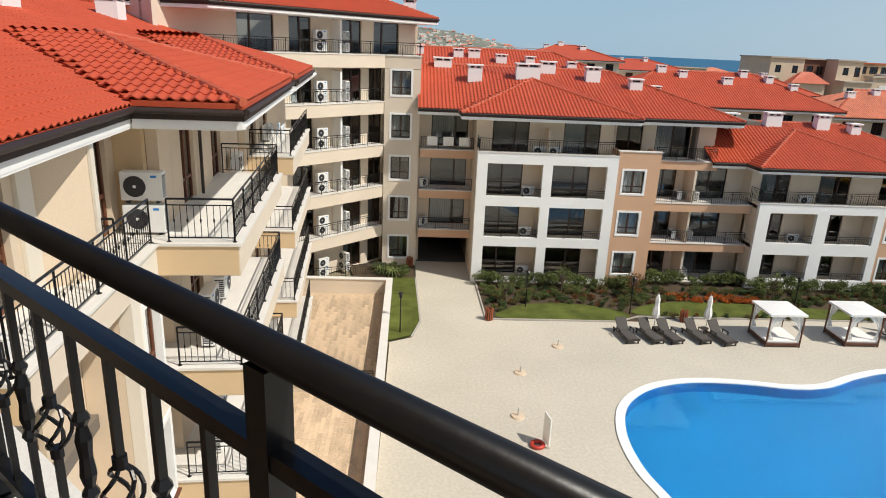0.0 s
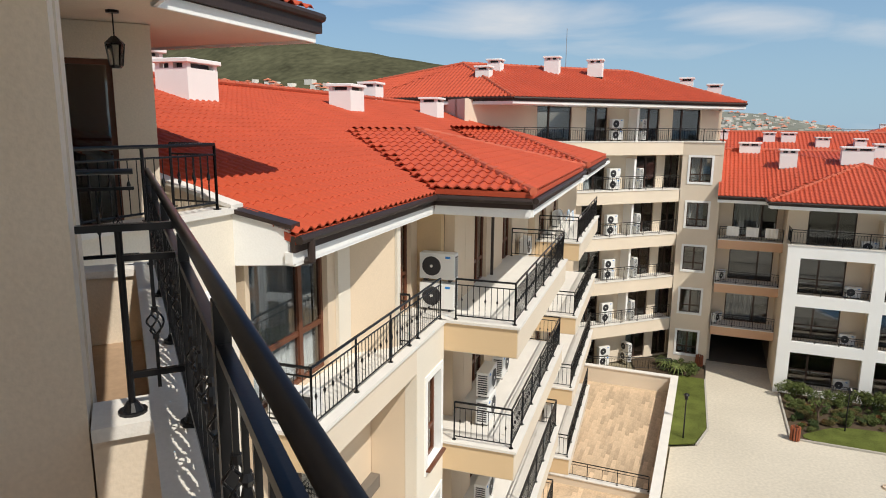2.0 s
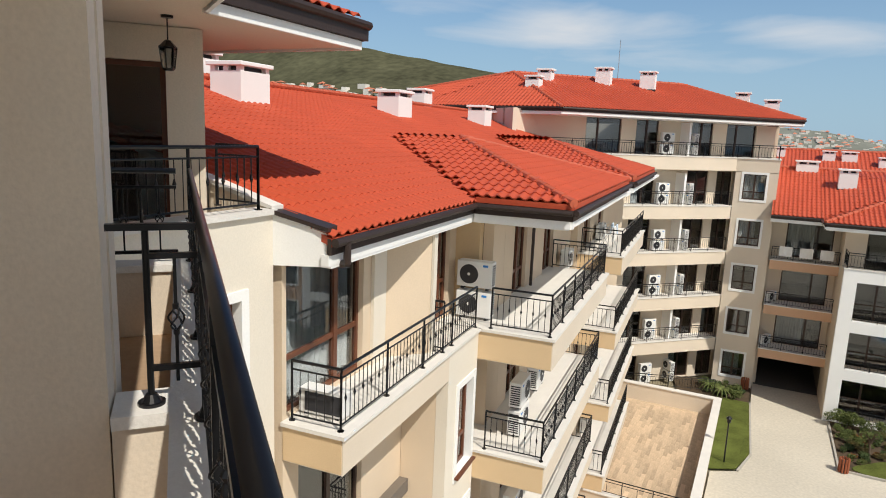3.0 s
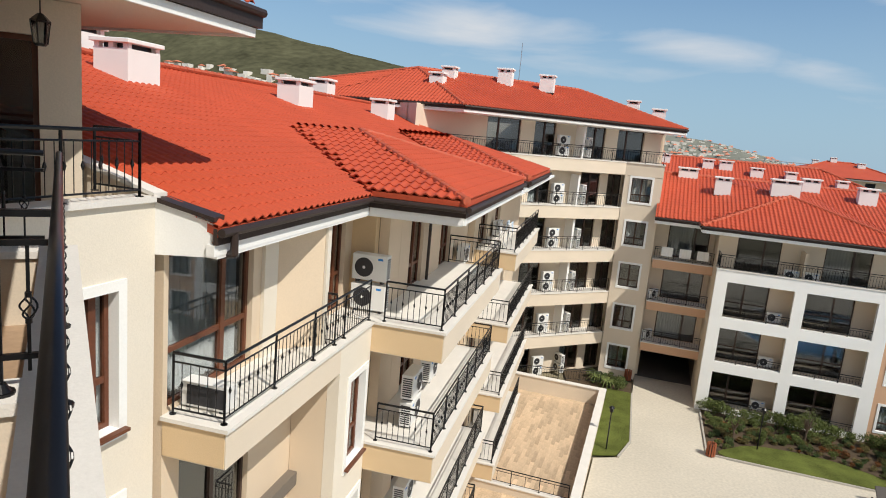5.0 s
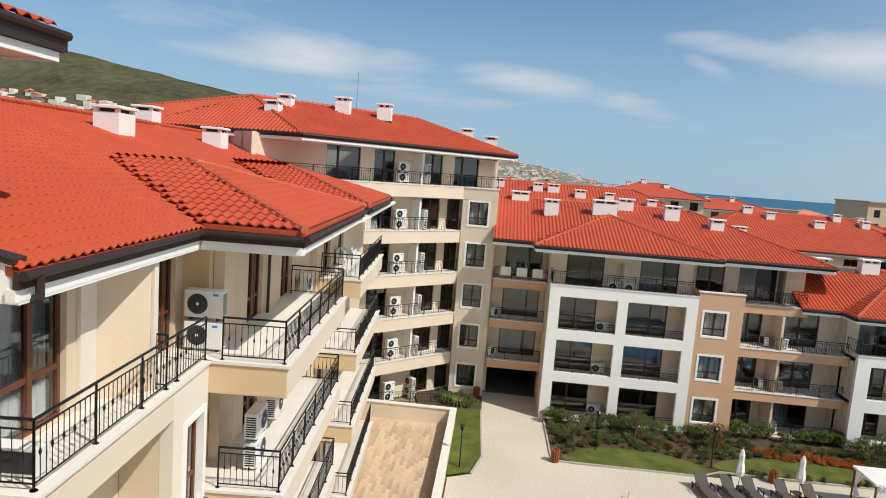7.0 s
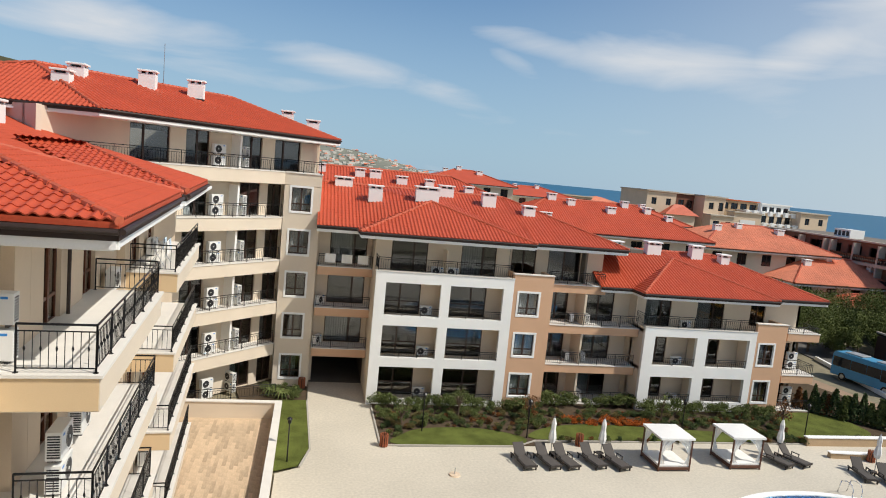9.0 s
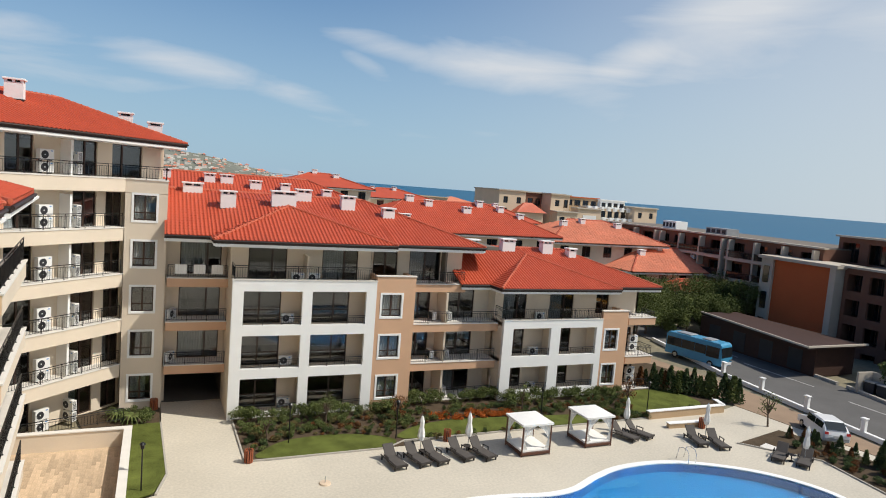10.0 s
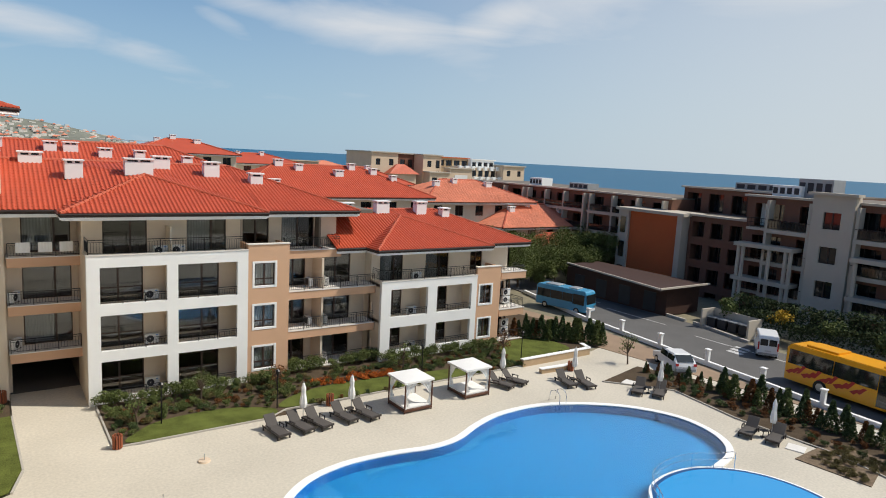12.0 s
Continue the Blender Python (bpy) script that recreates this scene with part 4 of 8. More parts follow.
for i, h in enumerate(qh):
    glazing(right, qb, *h, 0.1, 0.62, 0.0, curtain=0.55 if i in (2, 4, 5) else 0)
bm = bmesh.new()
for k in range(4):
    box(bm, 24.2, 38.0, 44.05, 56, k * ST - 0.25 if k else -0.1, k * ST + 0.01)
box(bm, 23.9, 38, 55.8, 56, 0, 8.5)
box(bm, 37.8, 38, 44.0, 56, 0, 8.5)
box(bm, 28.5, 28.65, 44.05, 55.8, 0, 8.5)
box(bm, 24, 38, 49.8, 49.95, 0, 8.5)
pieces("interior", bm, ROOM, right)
railing(right, rm, [(0.12, 1.7), (0.12, 0.12), (8.9, 0.12)], 6.27, 0.8, 0.16)
qm = face_matrix(33.0, 42.1, 35.55, 42.1)
bm = bmesh.new()
ph = [(0.35, 1.6, k * ST + 0.85, k * ST + 2.45) for k in range(2)]
wall(bm, qm, 0, 2.55, 0, 6.85, ph)
wall(bm, face_matrix(35.55, 42.35, 35.55, 44.0), 0, 1.65, 0, 6.85, (), 0, 0.25)
part("bay_wall", bm, PEACH, right, "peach rendered window bay")
bm = bmesh.new()
box(bm, -0.05, 2.6, -0.05, 0.32, 6.85, 6.92, qm)
part("coping", bm, COPING, right)
for h in ph:
    glazing(right, qm, *h, 0.14, 0.5, 0.42, trim=WHITE, curtain=0.8)
qe = face_matrix(33.0, 44.0, 38.0, 44.0)
bm = bmesh.new()
eh = [(0.6, 1.9, 6.3, 8.1)] + [(3.3, 4.6, k * ST + 0.05, k * ST + 2.2) for k in range(2)]
wall(bm, qe, 0, 5, 0, 8.5, eh)
pieces("end_wall", bm, CREAM, right)
for h in eh:
    glazing(right, qe, *h, 0.1, 0.5)
for k in range(3):
    z = k * ST + 0.12 if k else 0.2
    s = slab(right, qe, 2.8, 5.6, -1.7, 0.0, z + (0.4 if k == 2 else 0), 0.65 if k else 0.3, PEACH)
    railing(s, qe, [(2.85, -1.62), (5.5, -1.62), (5.5, 0)], z + (0.4 if k == 2 else 0), 0.8 if k < 2 else 0.45, 0.15)
    if k < 2:
        ac_unit(qe @ pose(4.6, -0.45, z + 0.1))
        ac_unit(qe @ pose(4.6, -0.45, z + 0.78))
for k in range(2):
    ac_unit(qb @ pose(3.55, -0.55, k * ST + 0.25))
ac_unit(qb @ pose(3.9, -0.55, 2 * ST + 0.15))
E2 = 8.78
P = dict(a=(23.0, 41.25, E2), b=(33.9, 41.25, E2), c=(33.9, 42.4, E2), d=(39.0, 42.4, E2), e=(39.0, 56, E2), v=(21.9, 43.0, E2), w=(20.6, 43.0, E2))
T1, T2, T3 = (28.0, 46.6, 10.75), (20.6, 48.6, 11.1), (32.6, 48.6, 11.1)
roof_face(right, [P["a"], P["b"], T1])
V3, M3, N3 = (23.0, 43.0, E2), (23.0, 48.6, 11.1), (28.0, 48.6, 11.1)
for f in ((P["w"], V3, M3, T2), (V3, P["a"], T1), (V3, T1, M3), (M3, T1, N3), (P["c"], P["d"], T3), (P["b"], P["c"], T1), (P["c"], T3, N3), (P["c"], N3, T1)):
    roof_tri(right, *f)
roof_face(right, [P["d"], P["e"], T3])
deck(right, [T2, T3, P["e"], (20.6, 56, E2)], TILE)
for a, b in ((P["a"], T1), (P["b"], T1), (T1, (28, 48.6, 11.1)), (T2, T3), (P["d"], T3)):
    ridge_line(right, a, b)
for a, b, o in (((20.6, 43.0), (23.0, 43.0), (0, -1)), ((23.0, 41.25), (33.9, 41.25), (0, -1)), ((33.9, 42.4), (39.0, 42.4), (0, -1)), ((39.0, 42.4), (39.0, 56), (1, 0)), ((23.0, 43.0), (23.0, 41.25), (-1, 0))):
    eave(right, a, b, E2, o)
bm = bmesh.new()
box(bm, 23.1, 33.8, 41.35, 44.0, E2 - 0.4, E2 - 0.32)
box(bm, 33.8, 38.9, 42.5, 44.2, E2 - 0.4, E2 - 0.32)
box(bm, 20.7, 23.1, 43.1, 45.0, E2 - 0.4, E2 - 0.32)
pieces("soffit", bm, WHITE, right, "white boarded soffit")
for x, y, z, w, h in ((23.52, 47.3, 10.64, 0.95, 1.15), (26.69, 47.22, 10.9, 1.2, 1.05), (30.71, 47.55, 10.8, 1.0, 1.1), (32.95, 47.03, 10.58, 0.75, 0.8)):
    chimney(right, x, y + 0.33, z - 0.12, w, 0.65, h + 0.12)

# ---- tall block ----
tall = thing("apartment_block", "cream six-storey block with stacked balconies and red hipped roof", "apartment block", "apartment blocks round the pool")
ZK = [0.1, 3.0, 5.9, 8.8, 11.72, 14.78]
tw = face_matrix(-13.0, 34.2, -2.0, 45.2)
TL = 15.556
tv = 1.1
holes = []
for k in range(6):
    z = ZK[k]
    top = z + (2.2 if k else 2.1)
    holes += [(5.25, 7.68, z, top), (8.72, 10.35, z, top), (12.8, 14.43, z, top)] + [(15.1, 16.33, z, top) if k < 5 else (15.5, 17.87, z, top)]
bm = bmesh.new()
wall(bm, tw, 0, 16.55, 0, 14.6, [h for h in holes if h[3] < 14.6], tv, tv + 0.25)
wall(bm, tw, 0, 19.45, 14.603, 17.2, [h for h in holes if h[3] > 14.6], tv, tv + 0.25)
box(bm, -1.997, -1.75, 45.453, 46.55, 0, 13.98)
wall(bm, face_matrix(-13.0, 34.2, -21.0, 42.2), 0, 11.3, 0, 17.2, (), -0.25, 0.0)
fw = face_matrix(-2.0, 45.2, 0.45, 45.2)
fh = [(0.5, 1.8, ZK[k] + 0.55, ZK[k] + 2.15) for k in range(5)]
wall(bm, fw, 0.003, 2.447, 0, 13.98, fh)
wall(bm, face_matrix(0.45, 45.46, 0.45, 56), 0, 10.5, 0, 14.0, (), 0, 0.25)
box(bm, -24, 0.2, 55.8, 56, 0, 17.2)
box(bm, -24, -23.8, 42, 56, 0, 17.2)
wall(bm, face_matrix(-22.5, 37.3, -13.2, 37.3), 0, 9.0, 13.0, 17.2, ())
wall(bm, face_matrix(0.1, 49.1, 0.1, 56), 0, 6.7, 14.6, 17.2, (), 0, 0.25)
pieces("wall", bm, CREAM, tall)
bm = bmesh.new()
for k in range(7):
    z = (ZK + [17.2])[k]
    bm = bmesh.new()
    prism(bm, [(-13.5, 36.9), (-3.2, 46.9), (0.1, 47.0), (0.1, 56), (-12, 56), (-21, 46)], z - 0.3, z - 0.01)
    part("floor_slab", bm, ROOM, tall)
for k, h in enumerate(fh):
    glazing(tall, fw, *h, 0.13, 0.5, 0.45, trim=WHITE, curtain=0.8 if k in (0, 3, 4) else 0)
for i, h in enumerate(holes):
    glazing(tall, tw, *h, tv + 0.1, 0.5 if h[1] - h[0] < 2 else 0.35, 0.0, mat=FRAME, curtain=0.4 if i % 5 == 2 else 0)
for k in range(1, 5):
    z = ZK[k] + 0.1
    s = slab(tall, tw, 1.0, TL - 0.05, 0.0, tv, z, 0.85, CREAM)
    railing(s, tw, [(1.05, 0.08), (TL - 0.1, 0.08)], z, 0.85, 0.16)
    bm = bmesh.new()
    box(bm, 11.95, 12.1, 0.25, tv, z, z + 1.95, tw)
    part("partition", bm, WHITE, s, "white balcony partition")
z = ZK[5] + 0.08
bm = bmesh.new()
prism(bm, [(-12.3, 34.9), (-2.0, 45.2), (0.45, 45.2), (0.45, 49.0), (-0.2, 49.0), (-13.3, 35.9)], z - 0.85, z - 0.06)
s = part("balcony", bm, CREAM, tall)
bm = bmesh.new()
prism(bm, [(-12.3, 34.85), (-2.0, 45.15), (0.5, 45.15), (0.5, 49.0), (-0.2, 49.0), (-13.3, 35.9)], z - 0.06, z)
part("coping", bm, COPING, s)
railing(s, I4, [(-12.2, 35.1), (-2.0, 45.3), (0.35, 45.3), (0.35, 48.8)], z, 0.8, 0.16)
bm = bmesh.new()
box(bm, 11.95, 12.1, 0.25, tv, z, z + 2.0, tw)
part("partition", bm, WHITE, s, "white balcony partition")
for k in range(6):
    z = ZK[k] + (0.1 if k else 0.0)
    for dz in (0.0, 0.68):
        ac_unit(tw @ pose(10.63, 0.42, z + dz))
        ac_unit(tw @ pose(12.45, 0.72, z + dz, 0, 0, -90))
# ground floor terrace fence
railing(tall, I4, [(-8.2, 39.6), (-1.6, 41.9)], 0.55, 0.75, 0.16)
QE = 17.32
Q1, Q0 = Vector((-10.6, 35.33, QE)), Vector((1.57, 47.5, QE))
qd = (Q0 - Q1).normalized()
qn = Vector((-qd.y, qd.x, 0))
Q2, Q3 = Q0 + qn * 13, Q1 + qn * 13
K1, K0 = Q1 + qn * 6.5 - qd * 0.1 + Vector((0, 0, 2.25)), Q0 + qn * 6.5 - qd * 4.5 + Vector((0, 0, 2.25))
QL, KL = Vector((-20.6, 36.7, QE)), Vector((-22.46, 39.4, 18.4))
roof_face(tall, [Q1, Q0, K0, K1], pitch=0.26)
roof_face(tall, [QL, Q1, K1], pitch=0.26)
roof_face(tall, [QL, K1, KL], pitch=0.26)
deck(tall, [Q0, Q2, K0], TILE)
deck(tall, [Q2, Q3, K1, K0], TILE)
deck(tall, [Q3, (-24.5, 50, QE), KL, K1], TILE)
for a, b in ((Q1, K1), (Q0, K0), (K1, K0), (K1, KL)):
    ridge_line(tall, a, b)
eave(tall, Q1.xy, Q0.xy, QE, (-qn).xy)
eave(tall, QL.xy, Q1.xy, QE, (0.1, -1))
eave(tall, Q0.xy, Q2.xy, QE, qd.xy)
bm = bmesh.new()
prism(bm, [tuple((Q1 + qn * 0.1).xy), tuple((Q0 + qn * 0.1).xy), tuple(Q2.xy), tuple(Q3.xy), (-24, 44), (-23.5, 36.7)], QE - 0.4, QE - 0.3)
pieces("soffit", bm, WHITE, tall, "white boarded soffit")
for x, y, z, w, h in ((-10.33, 43.2, 18.95, 0.95, 1.25), (-7.82, 44.85, 18.9, 0.95, 1.2), (-2.25, 48.8, 18.2, 0.85, 0.9), (-0.45, 48.8, 17.75, 0.9, 0.9)):
    chimney(tall, x, y, z, w, 0.65, h)
chimney(tall, -13.3, 38.2, 18.0, 0.85, 0.75, 1.25)
chimney(tall, -13.3, 40.4, 18.6, 0.85, 0.75, 1.25)
c = Q1 + qn * 6.5 + qd * 7.5 + Vector((0, 0, 2.25))
mast = thing("antenna", "thin metal antenna mast on the roof ridge", "antenna", at=tuple(c))
bm = bmesh.new()
tube(bm, (0, 0, 0), (0, 0, 2.6), 0.025, 6)
o = part("mast", bm, GALV)
o.parent = mast

# ---- left wing ----
wing = thing("apartment_wing", "cream five-storey wing with stepped peach balconies and red tiled roof", "apartment block", "apartment blocks round the pool")
WT = Matrix.Translation((-3.7, 13.0, 0)) @ Matrix.Rotation(radians(4.4), 4, 'Z') @ Matrix.Translation((3.7, -13.0, 0))
wing.matrix_world = WT
LZ = [0.05, 2.75, 5.68, 8.58, 11.45]
E3 = 14.28


def vface(x, y0, y1):
    """Facade that faces +x, u runs from y0 towards y1."""
    return Matrix(((0, -1, 0, x), (1, 0, 0, y0), (0, 0, 1, 0), (0, 0, 0, 1)))


# bay one: recess with tall glazing above a solid bay below
b1 = vface(-6.4, 7.1, 12.85)
h1 = [(0.1, 2.35, 11.52, 13.8), (5.6, 6.4, 11.52, 13.75)]
bm = bmesh.new()
wall(bm, b1, 0, 6.8, 0, 14.1, h1 + [(0.4, 2.4, LZ[k], LZ[k] + 2.2) for k in (1, 2, 3)])
b1f = vface(-5.385, 11.15, 12.88)
h1f = [(0.6, 1.5, LZ[k] - 0.05, LZ[k] + 1.9) for k in (1, 2, 3)]
wall(bm, face_matrix(-6.39, 11.15, -5.64, 11.15), 0, 0.75, 0, 11.3, (), 0.004, 0.25)
box(bm, -6.39, -5.64, 11.41, 12.88, 11.31, 11.43)
wall(bm, vface(-5.55, 14.15, 15.09), 0.003, 0.94, 0, 14.1, ())
b2 = vface(-5.55, 15.1, 23.58)
h2 = [(u, u + 1.3, LZ[k], LZ[k] + 2.2) for k in range(5) for u in (0.85, 4.2)]
wall(bm, b2, 0, 8.48, 0, 14.1, h2)
b3 = vface(-5.3, 23.6, 37.0)
h3 = [(u, u + 1.4, LZ[k], LZ[k] + 2.2) for k in range(5) for u in (1.2, 4.6)]
wall(bm, b3, 0, 13.4, 0, 14.1, h3)
box(bm, -15.5, -15.2, 4, 37, 0, 14.1)
# splayed wall and pillar between the two balconies, shallow pilaster beside the glazing
wall(bm, face_matrix(-6.38, 10.2, -5.72, 10.84), 0, 0.92, 11.5, 13.98, (), 0.0, 0.15)
box(bm, -6.38, -5.725, 10.85, 11.03, 11.5, 13.98)
pieces("wall", bm, BEIGE, wing)
bm = bmesh.new()
wall(bm, b1f, 0, 1.73, 0, 11.43, h1f)
box(bm, -6.396, -6.33, 9.72, 10.19, 11.5, 13.98)
box(bm, -5.72, -5.67, 10.86, 11.02, 11.5, 13.975)
pieces("bay_wall", bm, PALE, wing, "pale cream rendered bay")
bm = bmesh.new()
wall(bm, face_matrix(-7.5, 15.1, -5.55, 15.1), 0, 1.69, 0, 14.1, (), -1.2, -0.95)
part("recess_wall", bm, TAN, wing, "tan painted recess wall")
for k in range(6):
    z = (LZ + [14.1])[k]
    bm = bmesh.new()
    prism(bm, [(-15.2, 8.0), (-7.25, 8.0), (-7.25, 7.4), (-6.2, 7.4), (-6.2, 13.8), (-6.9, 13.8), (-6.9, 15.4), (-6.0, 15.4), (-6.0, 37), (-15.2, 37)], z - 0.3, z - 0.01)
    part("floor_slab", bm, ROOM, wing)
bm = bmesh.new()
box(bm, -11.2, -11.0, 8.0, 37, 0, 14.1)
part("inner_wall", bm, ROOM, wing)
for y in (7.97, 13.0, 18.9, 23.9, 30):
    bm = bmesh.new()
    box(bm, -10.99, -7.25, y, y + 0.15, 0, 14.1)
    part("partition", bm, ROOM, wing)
for i, h in enumerate(h1):
    glazing(wing, b1, *h, 0.1, 0.66 if i == 0 else 0.5, 0.8, mat=FRAME_RED, curtain=0.95 if i == 0 else 0)
for k in (1, 2, 3):
    glazing(wing, b1, 0.4, 2.4, LZ[k], LZ[k] + 2.2, 0.1, 0.5, mat=FRAME)
for h in h1f:
    glazing(wing, b1f, *h, 0.14, 0.5, 0.6, mat=FRAME_RED, trim=WHITE, sill=True)
for i, h in enumerate(h2 + h3):
    glazing(wing, b2 if i < len(h2) else b3, *h, 0.1, 0.5, 0.6, mat=FRAME_RED, curtain=0.4 if i % 4 == 1 else 0)
# balconies: plan outlines with their outer corners
zb = LZ[4] + 0.05


def balcony_block(x_out, y0, y1, x_in, z, face, fine, rail_pts, body=CREAM):
    bm = bmesh.new()
    box(bm, x_in, x_out, y0, y1, z - face, z - 0.06)
    ob = part("balcony", bm, body, wing)
    bm = bmesh.new()
    box(bm, x_in, x_out + 0.05, y0 - 0.05, y1 + 0.05, z - 0.06, z)
    part("coping", bm, COPING, ob, "pale stone edge coping")
    bm = bmesh.new()
    box(bm, x_in + 0.01, x_out - 0.02, y0 - 0.012, y0 - 0.001, z - face + 0.02, z - 0.07)
    part("end_panel", bm, TAN, ob, "tan painted balcony end")
    if rail_pts:
        railing(ob, I4, rail_pts, z, 0.92, 0.125 if fine else 0.15, fine)
    return ob


bal = balcony_block(-5.38, 7.1, 11.14, -6.4, zb, 0.62, True, [(-6.3, 7.2), (-5.48, 7.2), (-5.48, 12.9)])
bm = bmesh.new()
box(bm, -6.4, -5.33, 11.195, 12.9, zb - 0.06, zb)
part("coping", bm, COPING, bal, "pale stone edge coping")
railing(bal, I4, [(-5.48, 11.0), (-5.68, 11.0)], zb, 1.02, 0.1)
for k in (4, 3, 2, 1):
    z = LZ[k] + 0.05
    fine = k > 2
    balcony_block(-3.72, 12.9, 20.6, -6.39, z, 0.72, fine, [(-5.15, 13.0), (-3.82, 13.0), (-3.82, 20.5), (-5.5, 20.5)])
    balcony_block(-3.65, 23.9, 31.8, -5.3, z, 0.72, False, [(-5.2, 24.0), (-3.75, 24.0), (-3.75, 31.7)])
    if k < 4:
        bm = bmesh.new()
        box(bm, -6.39, -5.65, 11.42, 11.6, z + 0.01, z + 0.2)
        part("sill_wall", bm, CREAM, wing)
for k in (1, 2):
    balcony_block(-4.95, 7.6, 10.39, -6.39, LZ[k] + 0.05, 0.6, False, [(-5.5, 7.7), (-5.05, 7.7), (-5.05, 10.3)])
for k in range(5):
    z = LZ[k] + 0.05
    if k == 4:
        for dz in (0.0, 0.7):
            ac_unit(WT @ pose(-5.75, 13.45, z + dz, 0, 0, 0))
    else:
        for dz in (0.0, 0.7):
            ac_unit(WT @ pose(-4.57, 14.25, z + dz, 0, 0, 90) @ Matrix.Diagonal((-1, 1, 1, 1)))
        ac_unit(WT @ pose(-4.75, 16.6, z + 0.25, 0, 0, 90) @ Matrix.Diagonal((-1, 1, 1, 1)))
    ac_unit(WT @ pose(-5.1, 21.6, z - 0.2, 0, 0, 90))
    ac_unit(WT @ pose(-4.9, 27.6, z, 0, 0, 90))
ac_unit(WT @ pose(-5.98, 7.72, zb, 0, 0, 180) @ Matrix.Diagonal((0.9, 0.9, 0.62, 1)), "outdoor air conditioning unit behind a balcony railing")
rack = thing("drying_rack", "folding drying rack with white and pale blue laundry on a balcony", "drying rack")
rack.matrix_world = WT @ pose(-4.45, 25.3, LZ[4] + 0.05)
bm = bmesh.new()
for y in (-0.7, 0.7):
    tube(bm, (-0.3, y, 0), (0.25, y, 0.95), 0.012, 6)
    tube(bm, (0.3, y, 0), (-0.25, y, 0.95), 0.012, 6)
for x in (-0.3, -0.1, 0.1, 0.3):
    tube(bm, (x, -0.8, 0.95), (x, 0.8, 0.95), 0.008, 6)
o = part("frame", bm, GALV)
o.parent = rack
for i, (x, y, w, h, mt) in enumerate(((0.3, -0.5, 0.5, 0.6, FABRIC), (0.3, 0.1, 0.45, 0.5, PALE_BLUE), (-0.1, -0.3, 0.6, 0.55, FABRIC), (-0.3, 0.35, 0.5, 0.6, FABRIC), (0.1, 0.5, 0.35, 0.4, PALE_BLUE))):
    bm = bmesh.new()
    n = 7
    rows = [[bm.verts.new((x + dx + 0.012 * math.sin(k * 2.1 + i), y - w / 2 + w * k / n, zz)) for k in range(n + 1)] for dx, zz in ((-0.05, 0.96 - h), (-0.02, 0.95), (0.0, 0.965), (0.02, 0.95), (0.05, 0.98 - h * 0.8))]
    for a, b in zip(rows, rows[1:]):
        for k in range(n):
            bm.faces.new((a[k], a[k + 1], b[k + 1], b[k]))
    o = part("towel", bm, mt)
    o.parent = rack
# drain pipe and wall lamps
bm = bmesh.new()
tube(bm, (-5.45, 17.55, 11.5), (-5.45, 17.55, 13.9), 0.045, 8)
part("downpipe", bm, FASCIA, wing, "dark brown downpipe")
# roof of the wing
SL = 0.283
ev, rx = -5.55, -14.8
rz = E3 + (ev - rx) * SL


def rm_z(x):
    return E3 + (ev - x) * SL


BR = 15.46
AX = ev - (BR - E3) / SL
V0, C0, B0, A0 = (ev, 12.75, E3), (-3.45, 12.65, E3), (-7.6, 17.1, BR), (AX, 17.1, BR)
C1, V1 = (-3.45, 22.0, E3), (ev, 22.0, E3)
V2, C2, B2, A2 = (ev, 23.1, E3), (-3.4, 23.1, E3), (-7.5, 27.3, BR), (AX, 27.3, BR)
C3, V3 = (-3.4, 31.6, E3), (ev, 31.6, E3)
main_poly = [(ev, 7.02, E3), V0, A0, V1, V2, A2, V3, (ev, 37.5, E3), (rx, 37.5, rz), (rx, 7.85, rz), (-6.6, 7.15, rm_z(-6.6)), (-5.66, 7.06, rm_z(-5.66))]
plane(wing, main_poly, (0, 1, 0), (-1, 0, SL), pitch=0.235, course=0.34, thick=0.03, singles=lambda p: p.x > -9.2 and p.y < 12.9)
for f in ([V0, C0, B0, A0], [C0, C1, B0], [C1, V1, A0, B0], [V2, C2, B2, A2], [C2, C3, B2], [C3, V3, A2, B2]):
    roof_face(wing, [(x, y, z + 0.12) for x, y, z in f], pitch=0.235, course=0.34, thick=0.04)
deck(wing, [(rx, 7.85, rz), (rx, 37.5, rz), (rx - 8, 37.5, rz - 2.1), (rx - 8, 7.85, rz - 2.1)], TILE)
for a, b in ((C0, B0), (C2, B2), ((rx, 7.85, rz), (rx, 37.5, rz)), (C1, B0)):
    ridge_line(wing, Vector(a) + Vector((0, 0, 0.12)), Vector(b) + Vector((0, 0, 0.12)), r=0.09)
for a, b, o in (((ev, 7.02), (ev, 12.75), (1, 0)), ((ev, 12.65), (-3.45, 12.65), (0, -1)), ((-3.45, 12.65), (-3.45, 22.0), (1, 0)), ((ev, 22.0), (ev, 23.1), (1, 0)), ((ev, 23.1), (-3.4, 23.1), (0, -1)), ((-3.4, 23.1), (-3.4, 31.6), (1, 0))):
    eave(wing, a, b, E3, o, 0.3)
bm = bmesh.new()
prism(bm, [(-7.4, 7.4), (-6.4, 7.2), (ev - 0.05, 7.1), (ev - 0.05, 12.7), (-7.4, 12.7)], E3 - 0.42, E3 - 0.32)
box(bm, -7.4, -3.55, 12.75, 22.0, E3 - 0.42, E3 - 0.32)
box(bm, -7.0, -3.5, 22.0, 36, E3 - 0.43, E3 - 0.33)
pieces("soffit", bm, WHITE, wing, "white soffit")
bm = bmesh.new()
tube(bm, (ev + 0.08, 7.3, E3 - 0.08), (ev + 0.08, 7.3, E3 - 0.38), 0.055, 8)
